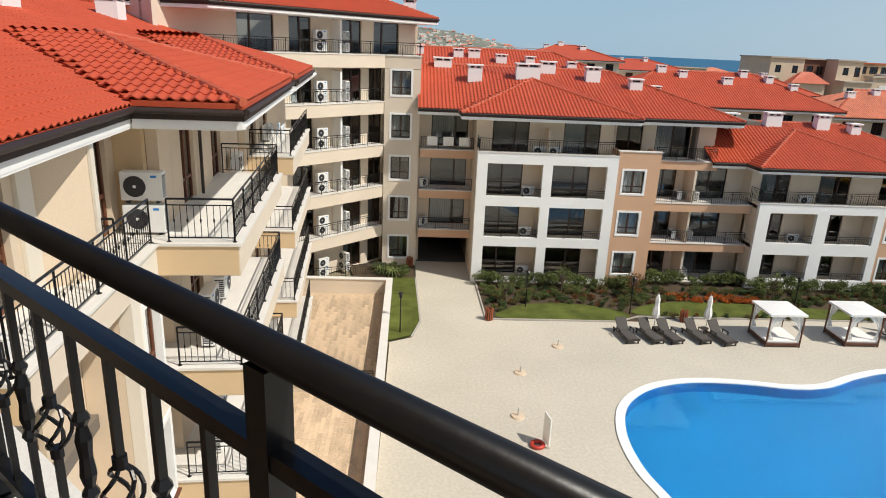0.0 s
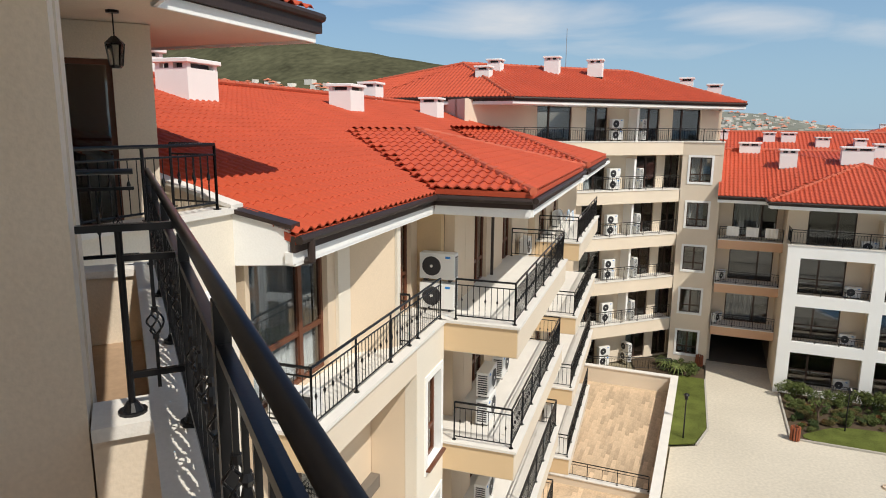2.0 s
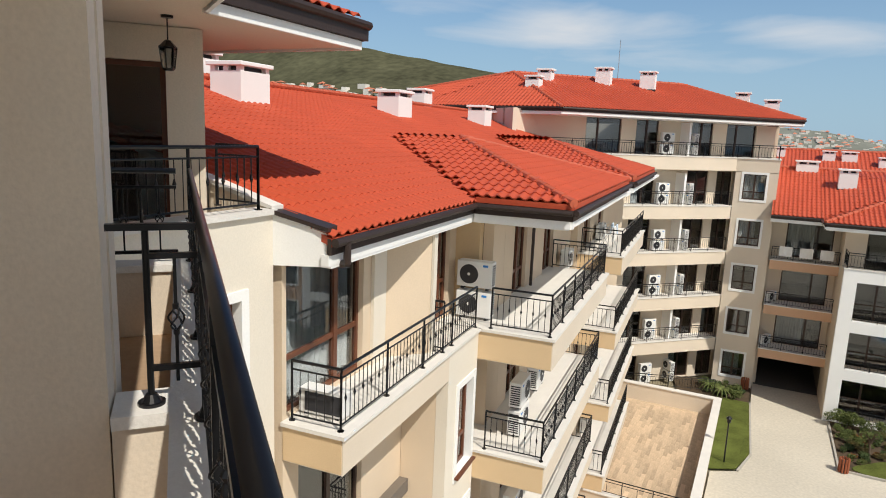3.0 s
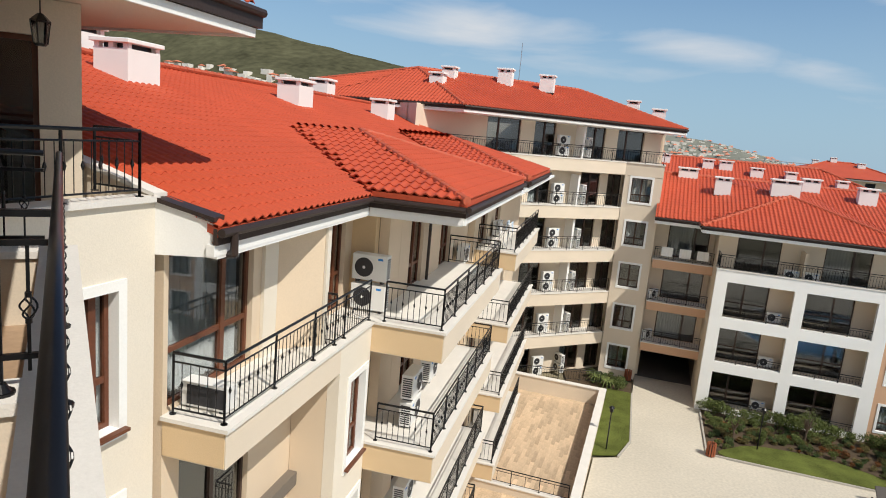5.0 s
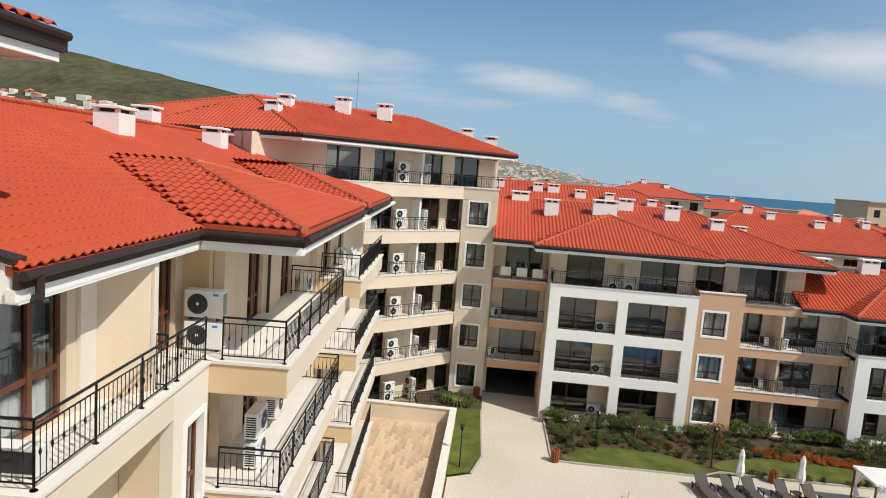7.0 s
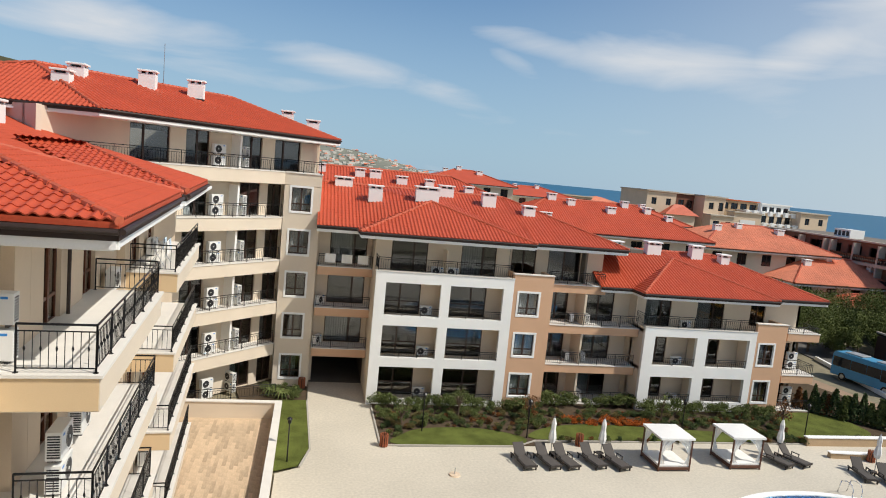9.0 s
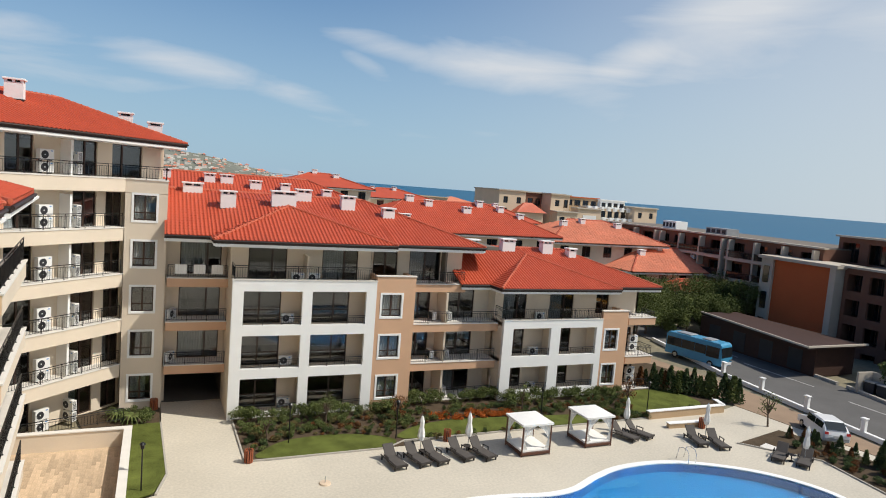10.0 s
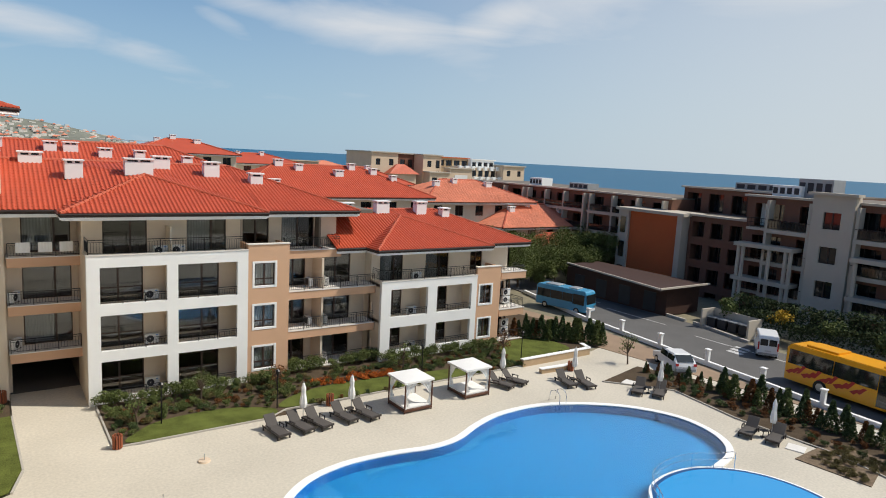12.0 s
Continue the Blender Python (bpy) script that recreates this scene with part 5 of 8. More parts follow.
tube(bm, (ev + 0.08, 7.3, E3 - 0.36), (ev - 0.3, 7.5, E3 - 0.46), 0.055, 8)
part("downpipe", bm, FASCIA, wing, "dark brown gutter outlet")
for x, y, w, d in ((-12.95, 14.3, 1.0, 1.2), (-12.6, 22.9, 0.9, 1.2), (-15.2, 31.0, 0.9, 1.0), (-12.2, 31.8, 0.9, 1.1), (-15.7, 15.6, 0.9, 1.1)):
    chimney(wing, x, y, rm_z(max(x, rx)) - 0.25, w, d, 1.2)

# ---- tiled terrace between the wing and the drive ----
bm = bmesh.new()
box(bm, -1.42, -1.1, 17.0, 39.3, -0.05, 0.98)
box(bm, -7.2, -1.1, 39.3, 39.6, -0.05, 0.98)
tw_ob = tagged(part("terrace_wall", bm, CREAM), "cream parapet wall round the tiled terrace", "wall", kind="structure")
bm = bmesh.new()
box(bm, -1.47, -1.05, 17.0, 39.65, 0.98, 1.04)
box(bm, -7.2, -1.47, 39.25, 39.65, 0.98, 1.04)
part("coping", bm, COPING, tw_ob)
# thin brown sheet, its colour darkened for the shaded inner side
bm = bmesh.new()
box(bm, -1.44, -1.42, 17.0, 39.3, 0.02, 0.9)
part("shade_face", bm, SHADED_WALL, tw_ob, "inner face coloured dark brown for its shade")
bm = bmesh.new()
box(bm, -7.2, -1.45, 26.7, 26.95, 0.0, 0.35)
dw = part("divider_wall", bm, CREAM, tw_ob)
bm = bmesh.new()
box(bm, -7.2, -1.45, 26.66, 26.99, 0.35, 0.4)
part("coping", bm, COPING, tw_ob)
railing(tw_ob, I4, [(-6.8, 26.83), (-1.6, 26.83)], 0.4, 0.7, 0.6)

# ---- own balcony: parapet, railing, pier and the neighbouring corner ----
own = thing("balcony_building", "cream building corner with railed upper balcony, pier and eave", "building")
RD = Vector((-0.7493, 0.6622, 0))
RN = Vector((-0.6622, -0.7493, 0))
R0 = Vector((-0.37, 0.37, 0))
om = Matrix(((RD.x, RN.x, 0, R0.x), (RD.y, RN.y, 0, R0.y), (0, 0, 1, 0), (0, 0, 0, 1)))
CZ, RZ = 14.47, 15.30
S0, S1 = -2.2, 5.9
bm = bmesh.new()
box(bm, S0, S1, -0.12, 0.11, 11.0, CZ - 0.06, om)
box(bm, S1 - 0.23, S1, 0.11, 4.0, 11.0, CZ - 0.06, om)
par = part("parapet", bm, CREAM, own, "cream balcony parapet")
bm = bmesh.new()
box(bm, S0, S1 + 0.04, -0.15, 0.14, CZ - 0.06, CZ, om)
box(bm, S1 - 0.26, S1 + 0.04, 0.14, 4.0, CZ - 0.06, CZ, om)
part("coping", bm, COPING, par, "pale stone parapet coping")
bm = bmesh.new()
box(bm, S0, S1 - 0.23, 0.11, 4.0, 13.6, 13.82, om)
part("balcony_floor", bm, BROWN_TILE, own, "brown tiled balcony floor")
bm = bmesh.new()
box(bm, S0, S1 - 0.26, 0.1101, 0.13, 13.82, 13.94, om)
part("skirting", bm, SANDSTONE, own, "beige tile skirting")
# divider wall, pier and end wall with glazed door
SP = 2.46
bm = bmesh.new()
box(bm, SP - 0.03, SP + 0.2, 0.11, 0.375, 13.82, CZ - 0.06, om)
part("divider_wall", bm, CREAM, own)
bm = bmesh.new()
box(bm, SP - 0.06, SP + 0.24, 0.14, 0.375, CZ - 0.06, CZ, om)
part("coping", bm, COPING, own)
bm = bmesh.new()
box(bm, SP + 0.26, SP + 0.52, 0.375, 4.2, 13.0, 16.94, om)
box(bm, SP + 0.0, SP + 0.26, 0.385, 4.2, 13.0, 16.94, om)
pieces("pier", bm, CREAM, own, "cream rendered pier wall")
SE = 9.0
ew = Matrix(((-RN.x, RD.x, 0, (R0 + RD * SE + RN * 5.0).x), (-RN.y, RD.y, 0, (R0 + RD * SE + RN * 5.0).y), (0, 0, 1, 0), (0, 0, 0, 1)))
bm = bmesh.new()
wall(bm, ew, -3.0, 5.27, 11.0, 16.94, [(2.4, 4.8, 14.0, 16.5)])
pieces("end_wall", bm, CREAM, own, "cream balcony end wall")
glazing(own, ew, 2.4, 4.8, 14.0, 16.5, 0.12, 0.28, 0.0, mat=FRAME_RED)
bm = bmesh.new()
box(bm, -3.0, 5.1, 2.61, 2.81, 11, 16.93, ew)
box(bm, -3.0, 5.1, 0.25, 2.6, 13.75, 13.95, ew)
box(bm, 5.0, 5.26, 0.26, 2.8, 11, 16.93, ew)
pieces("interior", bm, ROOM, own)
# outer wall with the corner window, its return and the corner terrace
WX, WY = -5.97, 6.77
nw = Matrix(((0, -1, 0, WX), (1, 0, 0, 2.6), (0, 0, 1, 0), (0, 0, 0, 1)))
bm = bmesh.new()
wall(bm, nw, 0, WY - 2.6, 0, 14.55, [(2.83, 3.54, 11.63, 13.48), (2.83, 3.54, 8.73, 10.58)])
part("outer_wall", bm, PALE, own)
bm = bmesh.new()
box(bm, -9.0, WX - 0.253, WY - 0.25, WY - 0.003, 0, 14.2)
part("return_wall", bm, PALE, own)
bm = bmesh.new()
prism(bm, [(WX - 0.253, 2.8), (WX - 0.253, WY - 0.253), (-9.0, WY - 0.253), (-9.0, 2.8)], 14.0, 14.2)
part("terrace_floor", bm, FLOOR_TILE, own, "pale tiled corner terrace floor")
for z in (11.63, 8.73):
    glazing(own, nw, 2.83, 3.54, z, z + 1.85, 0.14, 0.62, 0.62, mat=FRAME_RED, trim=WHITE, sill=True, curtain=1.5)
bm = bmesh.new()
box(bm, 0, WY - 2.57, -0.06, 0.32, 14.55, 14.62, nw)
part("coping", bm, COPING, own)


def wedge(bm, m, u0, u1, v0, v1, za, zb_, zc_, zd):
    """Block over u0..u1 with its own bottom and top heights at either end."""
    vs = [bm.verts.new(m @ Vector(p)) for p in ((u0, v0, za), (u1, v0, zc_), (u1, v1, zc_), (u0, v1, za), (u0, v0, zb_), (u1, v0, zd), (u1, v1, zd), (u0, v1, zb_))]
    for f in ((3, 2, 1, 0), (4, 5, 6, 7), (0, 1, 5, 4), (1, 2, 6, 5), (2, 3, 7, 6), (3, 0, 4, 7)):
        bm.faces.new([vs[i] for i in f])
    bmesh.ops.recalc_face_normals(bm, faces=bm.faces[:])


wb = face_matrix(WX, WY, -5.2, 6.95)
bm = bmesh.new()
wedge(bm, wb, 0, 0.79, -0.004, 0.2, 13.84, 14.56, 13.88, 14.36)
part("roof_end_wall", bm, WHITE, own, "white roof end wall")
bm = bmesh.new()
wedge(bm, wb, -0.03, 0.83, -0.05, 0.26, 14.565, 14.625, 14.365, 14.42)
part("flashing", bm, FASCIA, own, "dark metal capping")
wp = face_matrix(-8.6, WY + 0.02, WX - 0.02, WY + 0.02)
L = 8.58 + WX
bm = bmesh.new()
wedge(bm, wp, 0, L, 0.0, 0.16, 14.1, 14.56 + L * 0.27, 14.1, 14.6)
part("gable_parapet", bm, CREAM, own, "low sloping cream parapet beside the roof")
bm = bmesh.new()
wedge(bm, wp, -0.02, L + 0.02, -0.04, 0.2, 14.565 + L * 0.27, 14.62 + L * 0.27, 14.605, 14.66)
part("coping", bm, COPING, own)
# corner terrace railing above the outer wall
railing(own, I4, [(-6.75, WY - 0.22), (WX - 0.05, WY - 0.22), (WX - 0.05, 3.1)], 14.62, 0.83, 0.12, True)
# eave of the upper roof
ea, eb = R0 + RD * 6.3 - RN * 0.35, R0 + RD * -4.0 - RN * 0.0
ec, ed = R0 + RD * 5.2 - RN * 0.35, R0 + RD * 4.6 - RN * -0.02
EAVE = [(-14, 8.55), (-5.83, 8.55), (-5.72, 5.4), (ea.x, ea.y), (ec.x, ec.y), (ed.x, ed.y), (eb.x, eb.y)]
bm = bmesh.new()
prism(bm, [(-14, -4), (-8, -6), *EAVE[::-1]], 16.95, 17.05)
pieces("soffit", bm, CREAM, own, "cream rendered soffit")
for (xa, ya), (xb, yb) in zip(EAVE, EAVE[1:]):
    m = face_matrix(xa, ya, xb, yb)
    L = math.hypot(xb - xa, yb - ya)
    bm = bmesh.new()
    box(bm, -0.02, L + 0.02, 0.003, 0.05, 16.91, 17.04, m)
    part("soffit_trim", bm, WHITE, own, "white eave trim")
    bm = bmesh.new()
    box(bm, -0.05, L + 0.05, 0.02, 0.07, 17.041, 17.3, m)
    part("fascia", bm, FASCIA, own, "dark brown fascia board")
    bm = bmesh.new()
    tube(bm, m @ Vector((-0.1, 0.13, 17.27)), m @ Vector((L + 0.1, 0.13, 17.27)), 0.065, 8)
    part("gutter", bm, FASCIA, own)
ra, rb, rc, rd = (-5.72, 8.66, 17.33), (-5.6, 5.4, 17.33), (-10.2, 4.0, 18.5), (-14, 8.66, 17.33)
plane(own, [ra, rb, rc], level(ra, rb, rc), slope_up(ra, rb, rc))
plane(own, [rd, ra, rc], (1, 0, 0), slope_up(rd, ra, rc))
bm = bmesh.new()
prism(bm, [(-14, -4), (-8, -6), (eb.x, eb.y), (ed.x, ed.y), (ec.x, ec.y), (ea.x, ea.y), rb[:2], ra[:2], (-14, 8.6)], 17.05, 17.31)
part("roof_base", bm, FASCIA, own)
# body of the building below and behind the viewer
bm = bmesh.new()
prism(bm, [tuple((R0 + RD * S0 + RN * 3.9).xy), tuple((R0 + RD * 5.6 + RN * 3.9).xy), (-6.3, 2.7), (-6.3, 4.3), (-15, 4.3), (-15, -4), (-4, -6)], 0, 13.6)
part("building_body", bm, CREAM, own)
bm = bmesh.new()
prism(bm, [tuple((R0 + RD * S0 + RN * 3.9).xy), tuple((R0 + RD * (SE - 0.1) + RN * 3.9).xy), tuple((R0 + RD * (SE - 0.1) + RN * 4.2).xy), tuple((R0 + RD * S0 + RN * 4.2).xy)], 13.6, 16.95)
part("back_wall", bm, CREAM, own)

lamp = thing("lantern", "black hanging lantern with glass sides under the soffit", "lantern", at=tuple((R0 + RD * 8.06 + RN * 0.15 + Vector((0, 0, 16.95)))))
for nme, zz in (("canopy", 0),):
    bm = bmesh.new()
    tube(bm, (0, 0, -0.03), (0, 0, 0), 0.07, 12)
    tube(bm, (0, 0, -0.28), (0, 0, -0.03), 0.008, 6)
    o = part("canopy", bm, IRON)
    o.parent = lamp
bm = bmesh.new()
tube(bm, (0, 0, -0.36), (0, 0, -0.28), 0.11, 6, 0.03)
o = part("cap", bm, IRON)
o.parent = lamp
bm = bmesh.new()
for i in range(6):
    w = math.pi * i / 3
    tube(bm, (0.1 * math.cos(w), 0.1 * math.sin(w), -0.36), (0.07 * math.cos(w), 0.07 * math.sin(w), -0.6), 0.007, 5)
tube(bm, (0, 0, -0.63), (0, 0, -0.6), 0.05, 6, 0.078)
o = part("cage", bm, IRON)
o.parent = lamp
bm = bmesh.new()
tube(bm, (0, 0, -0.6), (0, 0, -0.36), 0.064, 6, 0.092)
o = part("glass", bm, GLASS)
o.parent = lamp

# ---- the viewer's railing: round handrail, flat rail, posts and forged balusters ----
rail = thing("balcony_railing", "black wrought iron balcony railing with basket knots", "railing")


def rp(s, v, z):
    return om @ Vector((s, v, z))


def rail_part(name, bm, label="", smooth=False):
    return part(name, bm, IRON, rail, label, smooth)


V = -0.015
bm = bmesh.new()
tube(bm, rp(S0, V, RZ), rp(S1 - 0.05, V, RZ), 0.0235, 20)
rail_part("handrail", bm, "round black handrail", True)
for nme, z in (("flat_rail", RZ - 0.145), ("bottom_rail", CZ + 0.1)):
    bm = bmesh.new()
    box(bm, S0, S1 - 0.05, V - 0.018, V + 0.018, z - 0.014, z + 0.014, om)
    rail_part(nme, bm)
POSTS = [-1.15, 0.0, 1.2, 2.3, 3.45, 4.6, 5.8]
for s in POSTS:
    bm = bmesh.new()
    box(bm, s - 0.021, s + 0.021, V - 0.021, V + 0.021, CZ + 0.012, RZ - 0.02, om)
    rail_part("post", bm)
    bm = bmesh.new()
    tube(bm, rp(s, V, CZ), rp(s, V, CZ + 0.014), 0.055, 14)
    tube(bm, rp(s, V, CZ + 0.014), rp(s, V, CZ + 0.05), 0.04, 14, 0.024)
    rail_part("base_plate", bm)
zlo, zhi = CZ + 0.1, RZ - 0.145
zc = (zlo + zhi) / 2


def knot_mesh():
    """Square bar with a basket of four twisted wires."""
    bm = bmesh.new()
    h = (zhi - zlo) / 2
    for a, b in ((-h, -0.055), (0.055, h)):
        box(bm, -0.0075, 0.0075, -0.0075, 0.0075, a, b)
    for zz in (-0.06, 0.06):
        tube(bm, (0, 0, zz - 0.012), (0, 0, zz + 0.012), 0.014, 8)
    for q in range(4):
        pts = []
        for i in range(9):
            t = i / 8
            r = 0.031 * math.sin(math.pi * t) ** 0.8 + 0.004
            w = q * math.pi / 2 + t * 2.6
            pts.append((r * math.cos(w), r * math.sin(w), -0.055 + 0.11 * t))
        for a, b in zip(pts, pts[1:]):
            tube(bm, a, b, 0.0046, 6, caps=False)
    return to_mesh("baluster", bm, IRON)


def collar_mesh():
    """Square bar with two collars and a flattened swelling between them."""
    bm = bmesh.new()
    h = (zhi - zlo) / 2
    box(bm, -0.0075, 0.0075, -0.0075, 0.0075, -h, h)
    for zz in (-0.085, 0.085):
        tube(bm, (0, 0, zz - 0.016), (0, 0, zz), 0.010, 8, 0.018)
        tube(bm, (0, 0, zz), (0, 0, zz + 0.016), 0.018, 8, 0.010)
    prof = [(-0.075, 0.009), (-0.04, 0.017), (0.0, 0.013), (0.04, 0.017), (0.075, 0.009)]
    for (a, ra), (b, rb) in zip(prof, prof[1:]):
        tube(bm, (0, 0, a), (0, 0, b), ra, 8, rb, False)
    return to_mesh("baluster", bm, IRON)


KNOT, COLLAR = knot_mesh(), collar_mesh()
rot = Matrix.Rotation(math.atan2(RD.y, RD.x), 4, "Z")
i = 0
for a, b in zip([S0] + POSTS, POSTS):
    n = max(1, round((b - a) / 0.15))
    for j in range(1, n):
        s = a + (b - a) * j / n
        o = mesh_part("baluster", KNOT if j % 2 else COLLAR, rail)
        o.matrix_basis = Matrix.Translation(rp(s, V, zc)) @ rot
# end return of the railing and the divider railing
for v0, v1, s, n in ((0.1, 2.6, S1 - 0.12, 17),):
    bm = bmesh.new()
    tube(bm, rp(s, v0, RZ), rp(s, v1, RZ), 0.026, 12)
    rail_part("handrail", bm, "round black handrail", True)
    for z in (RZ - 0.145, CZ + 0.1):
        bm = bmesh.new()
        box(bm, s - 0.018, s + 0.018, v0, v1, z - 0.014, z + 0.014, om)
        rail_part("flat_rail", bm)
    for j in range(1, n):
        o = mesh_part("baluster", KNOT if j % 2 else COLLAR, rail)
        o.matrix_basis = Matrix.Translation(rp(s, v0 + (v1 - v0) * j / n, zc)) @ rot
div = thing("divider_railing", "short black iron divider railing on the cross wall", "railing")
bm = bmesh.new()
box(bm, SP + 0.04, SP + 0.08, -0.01, 0.37, RZ - 0.03, RZ + 0.0, om)
part("handrail", bm, IRON, div)
for z in (RZ - 0.145, CZ + 0.17):
    bm = bmesh.new()
    box(bm, SP + 0.047, SP + 0.073, -0.01, 0.22, z - 0.013, z + 0.013, om)
    part("cross_bar", bm, IRON, div)
bm = bmesh.new()
tube(bm, rp(SP + 0.06, 0.215, CZ), rp(SP + 0.06, 0.215, RZ - 0.03), 0.015, 12)
part("post", bm, IRON, div)
bm = bmesh.new()
tube(bm, rp(SP + 0.06, 0.215, CZ), rp(SP + 0.06, 0.215, CZ + 0.014), 0.06, 14)
tube(bm, rp(SP + 0.06, 0.215, CZ + 0.014), rp(SP + 0.06, 0.215, CZ + 0.05), 0.045, 14, 0.024)
part("base_plate", bm, IRON, div)
o = mesh_part("baluster", KNOT, div)
o.matrix_basis = Matrix.Translation(rp(SP + 0.06, 0.1, zc)) @ rot

# ---- planting ----
def leaf_cloud(name, mat, n, rx, rz, z0, leaf, cone=0.0, seed=1, stems=3):
    """Shrub mesh of many small leaves on a few stems; cone > 0 narrows it towards the top."""
    rnd = random.Random(seed)
    vs, fs = [], []
    lobes = [(rnd.uniform(-0.45, 0.45), rnd.uniform(-0.45, 0.45), rnd.uniform(0.25, 0.85), rnd.uniform(0.4, 0.62)) for _ in range(7)]
    for _ in range(n):
        if cone:
            t = rnd.random() ** 0.8
            r = rx * (1 - t * cone) * math.sqrt(rnd.uniform(0.25, 1)) * (0.85 + 0.3 * rnd.random())
            w = rnd.uniform(0, 6.283)
            c = Vector((r * math.cos(w), r * math.sin(w), z0 + t * rz))
        else:
            lx, ly, lz, lr = rnd.choice(lobes)
            d = Vector((rnd.gauss(0, 1), rnd.gauss(0, 1), rnd.gauss(0, 1))).normalized() * lr * rnd.uniform(0.6, 1.05)
            c = Vector(((lx + d.x) * rx, (ly + d.y) * rx, z0 + max(0.02, lz + d.z * 0.6) * rz))
        q = Euler((rnd.uniform(-1.2, 1.2), rnd.uniform(-1.2, 1.2), rnd.uniform(0, 6.28))).to_matrix()
        s = leaf * rnd.uniform(0.6, 1.3)
        k = len(vs)
        vs += [c + q @ Vector(p) for p in ((-s, 0, 0), (0, -s * 0.45, s * 0.12), (s, 0, 0), (0, s * 0.45, s * 0.12))]
        fs.append((k, k + 1, k + 2, k + 3))
    me = bpy.data.meshes.new(name)
    me.from_pydata(vs, [], fs)
    me.materials.append(mat)
    return me


def stem_mesh(h, r, seed):
    rnd = random.Random(seed)
    bm = bmesh.new()
    for _ in range(3):
        a = Vector((rnd.uniform(-0.04, 0.04), rnd.uniform(-0.04, 0.04), 0))
        b = Vector((rnd.uniform(-0.25, 0.25) * r, rnd.uniform(-0.25, 0.25) * r, h))
        tube(bm, a, b, 0.018, 5, 0.006)
    return to_mesh("stem", bm, BARK)


def plant(kind, label, group, x, y, scale, stem, crown, z=0.03):
    e = thing(kind, label, "shrub" if "shrub" in kind else "plant", group, (x, y, z))
    e.rotation_euler[2] = random.uniform(0, 6.28)
    e.scale = (scale * random.uniform(0.85, 1.15), scale * random.uniform(0.85, 1.15), scale)
    for nme, me in (("stem", stem), ("crown", crown)):
        o = new(nme, me)
        o.parent = e
    return e


STEM = stem_mesh(0.5, 0.5, 3)
GREEN = [leaf_cloud("crown", LEAF, 800, 0.55, 0.75, 0.05, 0.058, seed=i) for i in range(3)]
DARKS = [leaf_cloud("crown", LEAF_DARK, 750, 0.5, 0.6, 0.05, 0.055, seed=10 + i) for i in range(2)]
OLIVE = [leaf_cloud("crown", LEAF_OLIVE, 700, 0.6, 0.5, 0.04, 0.055, seed=15 + i) for i in range(2)]
RUSSET = [leaf_cloud("crown", LEAF_RED, 600, 0.5, 0.55, 0.04, 0.055, seed=20 + i) for i in range(2)]
FLOWER = [leaf_cloud("crown", LEAF_ORANGE, 300, 0.5, 0.35, 0.04, 0.07, seed=30)]
CONE_G = [leaf_cloud("crown", LEAF_DARK, 900, 0.5, 1.7, 0.05, 0.1, 0.92, seed=40 + i) for i in range(2)]
CONE_L = [leaf_cloud("crown", LEAF, 900, 0.5, 1.6, 0.05, 0.1, 0.8, seed=45 + i) for i in range(2)]
CONE_R = [leaf_cloud("crown", LEAF_RED, 800, 0.48, 1.5, 0.05, 0.1, 0.85, seed=50 + i) for i in range(2)]
rnd = random.Random(5)


def in_poly(x, y, pl):
    c = False
    for (x0, y0), (x1, y1) in zip(pl, pl[1:] + pl[:1]):
        if (y0 > y) != (y1 > y) and x < (x1 - x0) * (y - y0) / (y1 - y0) + x0:
            c = not c
    return c


def bed_rows():
    for i in range(46):
        x = 5.0 + i * 0.66 + rnd.uniform(-0.15, 0.15)
        yield x, (41.4 if x < 16.7 else 42.3 if x < 23.6 else 41.4) + rnd.uniform(-0.25, 0.25), rnd.uniform(0.85, 1.3), rnd.choice(GREEN), "shrub", "bushy green shrub against the facade"
    for i in range(1000):
        x, y = rnd.uniform(5.0, 40.0), rnd.uniform(36.4, 41.3)
        if any(in_poly(x, y, pl) for pl in (lawn_a, lawn_b, lawn_c)) or (x < 14.2 and y < 36.4):
            continue
        c = rnd.random()
        if 17.5 < x < 23.5 and 38.4 < y < 39.9 and c < 0.75:
            yield x, y, rnd.uniform(0.6, 0.9), FLOWER[0], "flower_clump", "clump of orange flowers in the bed"
        elif c < 0.14:
            yield x, y, rnd.uniform(0.3, 0.62), rnd.choice(RUSSET), "shrub", "low russet shrub in dark mulch"
        elif c < 0.48:
            yield x, y, rnd.uniform(0.35, 0.65), rnd.choice(DARKS), "shrub", "low dark green shrub in dark mulch"
        else:
            yield x, y, rnd.uniform(0.3, 0.7), rnd.choice(GREEN + OLIVE + OLIVE), "shrub", "low olive green shrub in dark mulch"


cover = {}
for i, (x, y, s, crown, kind, lab) in enumerate(bed_rows()):
    if i < 190 or kind == "flower_clump":
        plant(kind, lab, "shrubs of the facade bed", x, y, s, STEM, crown)
    else:
        cover.setdefault(crown.materials[0].name, (crown.materials[0], []))[1].append((Matrix.Translation((x, y, 0.03)) @ Matrix.Rotation(rnd.uniform(0, 6.28), 4, "Z") @ Matrix.Scale(s, 4), crown))
for mt, items in cover.values():
    vs, fs = [], []
    for m, crown in items:
        k = len(vs)
        vs += [m @ v.co for v in crown.vertices]
        fs += [tuple(k + j for j in p.vertices) for p in crown.polygons]
    me = bpy.data.meshes.new("ground_cover")
    me.from_pydata(vs, [], fs)
    me.materials.append(mt)
    tagged(new("ground_cover", me), "low mixed ground cover in the mulched bed", "ground cover", kind="stuff")
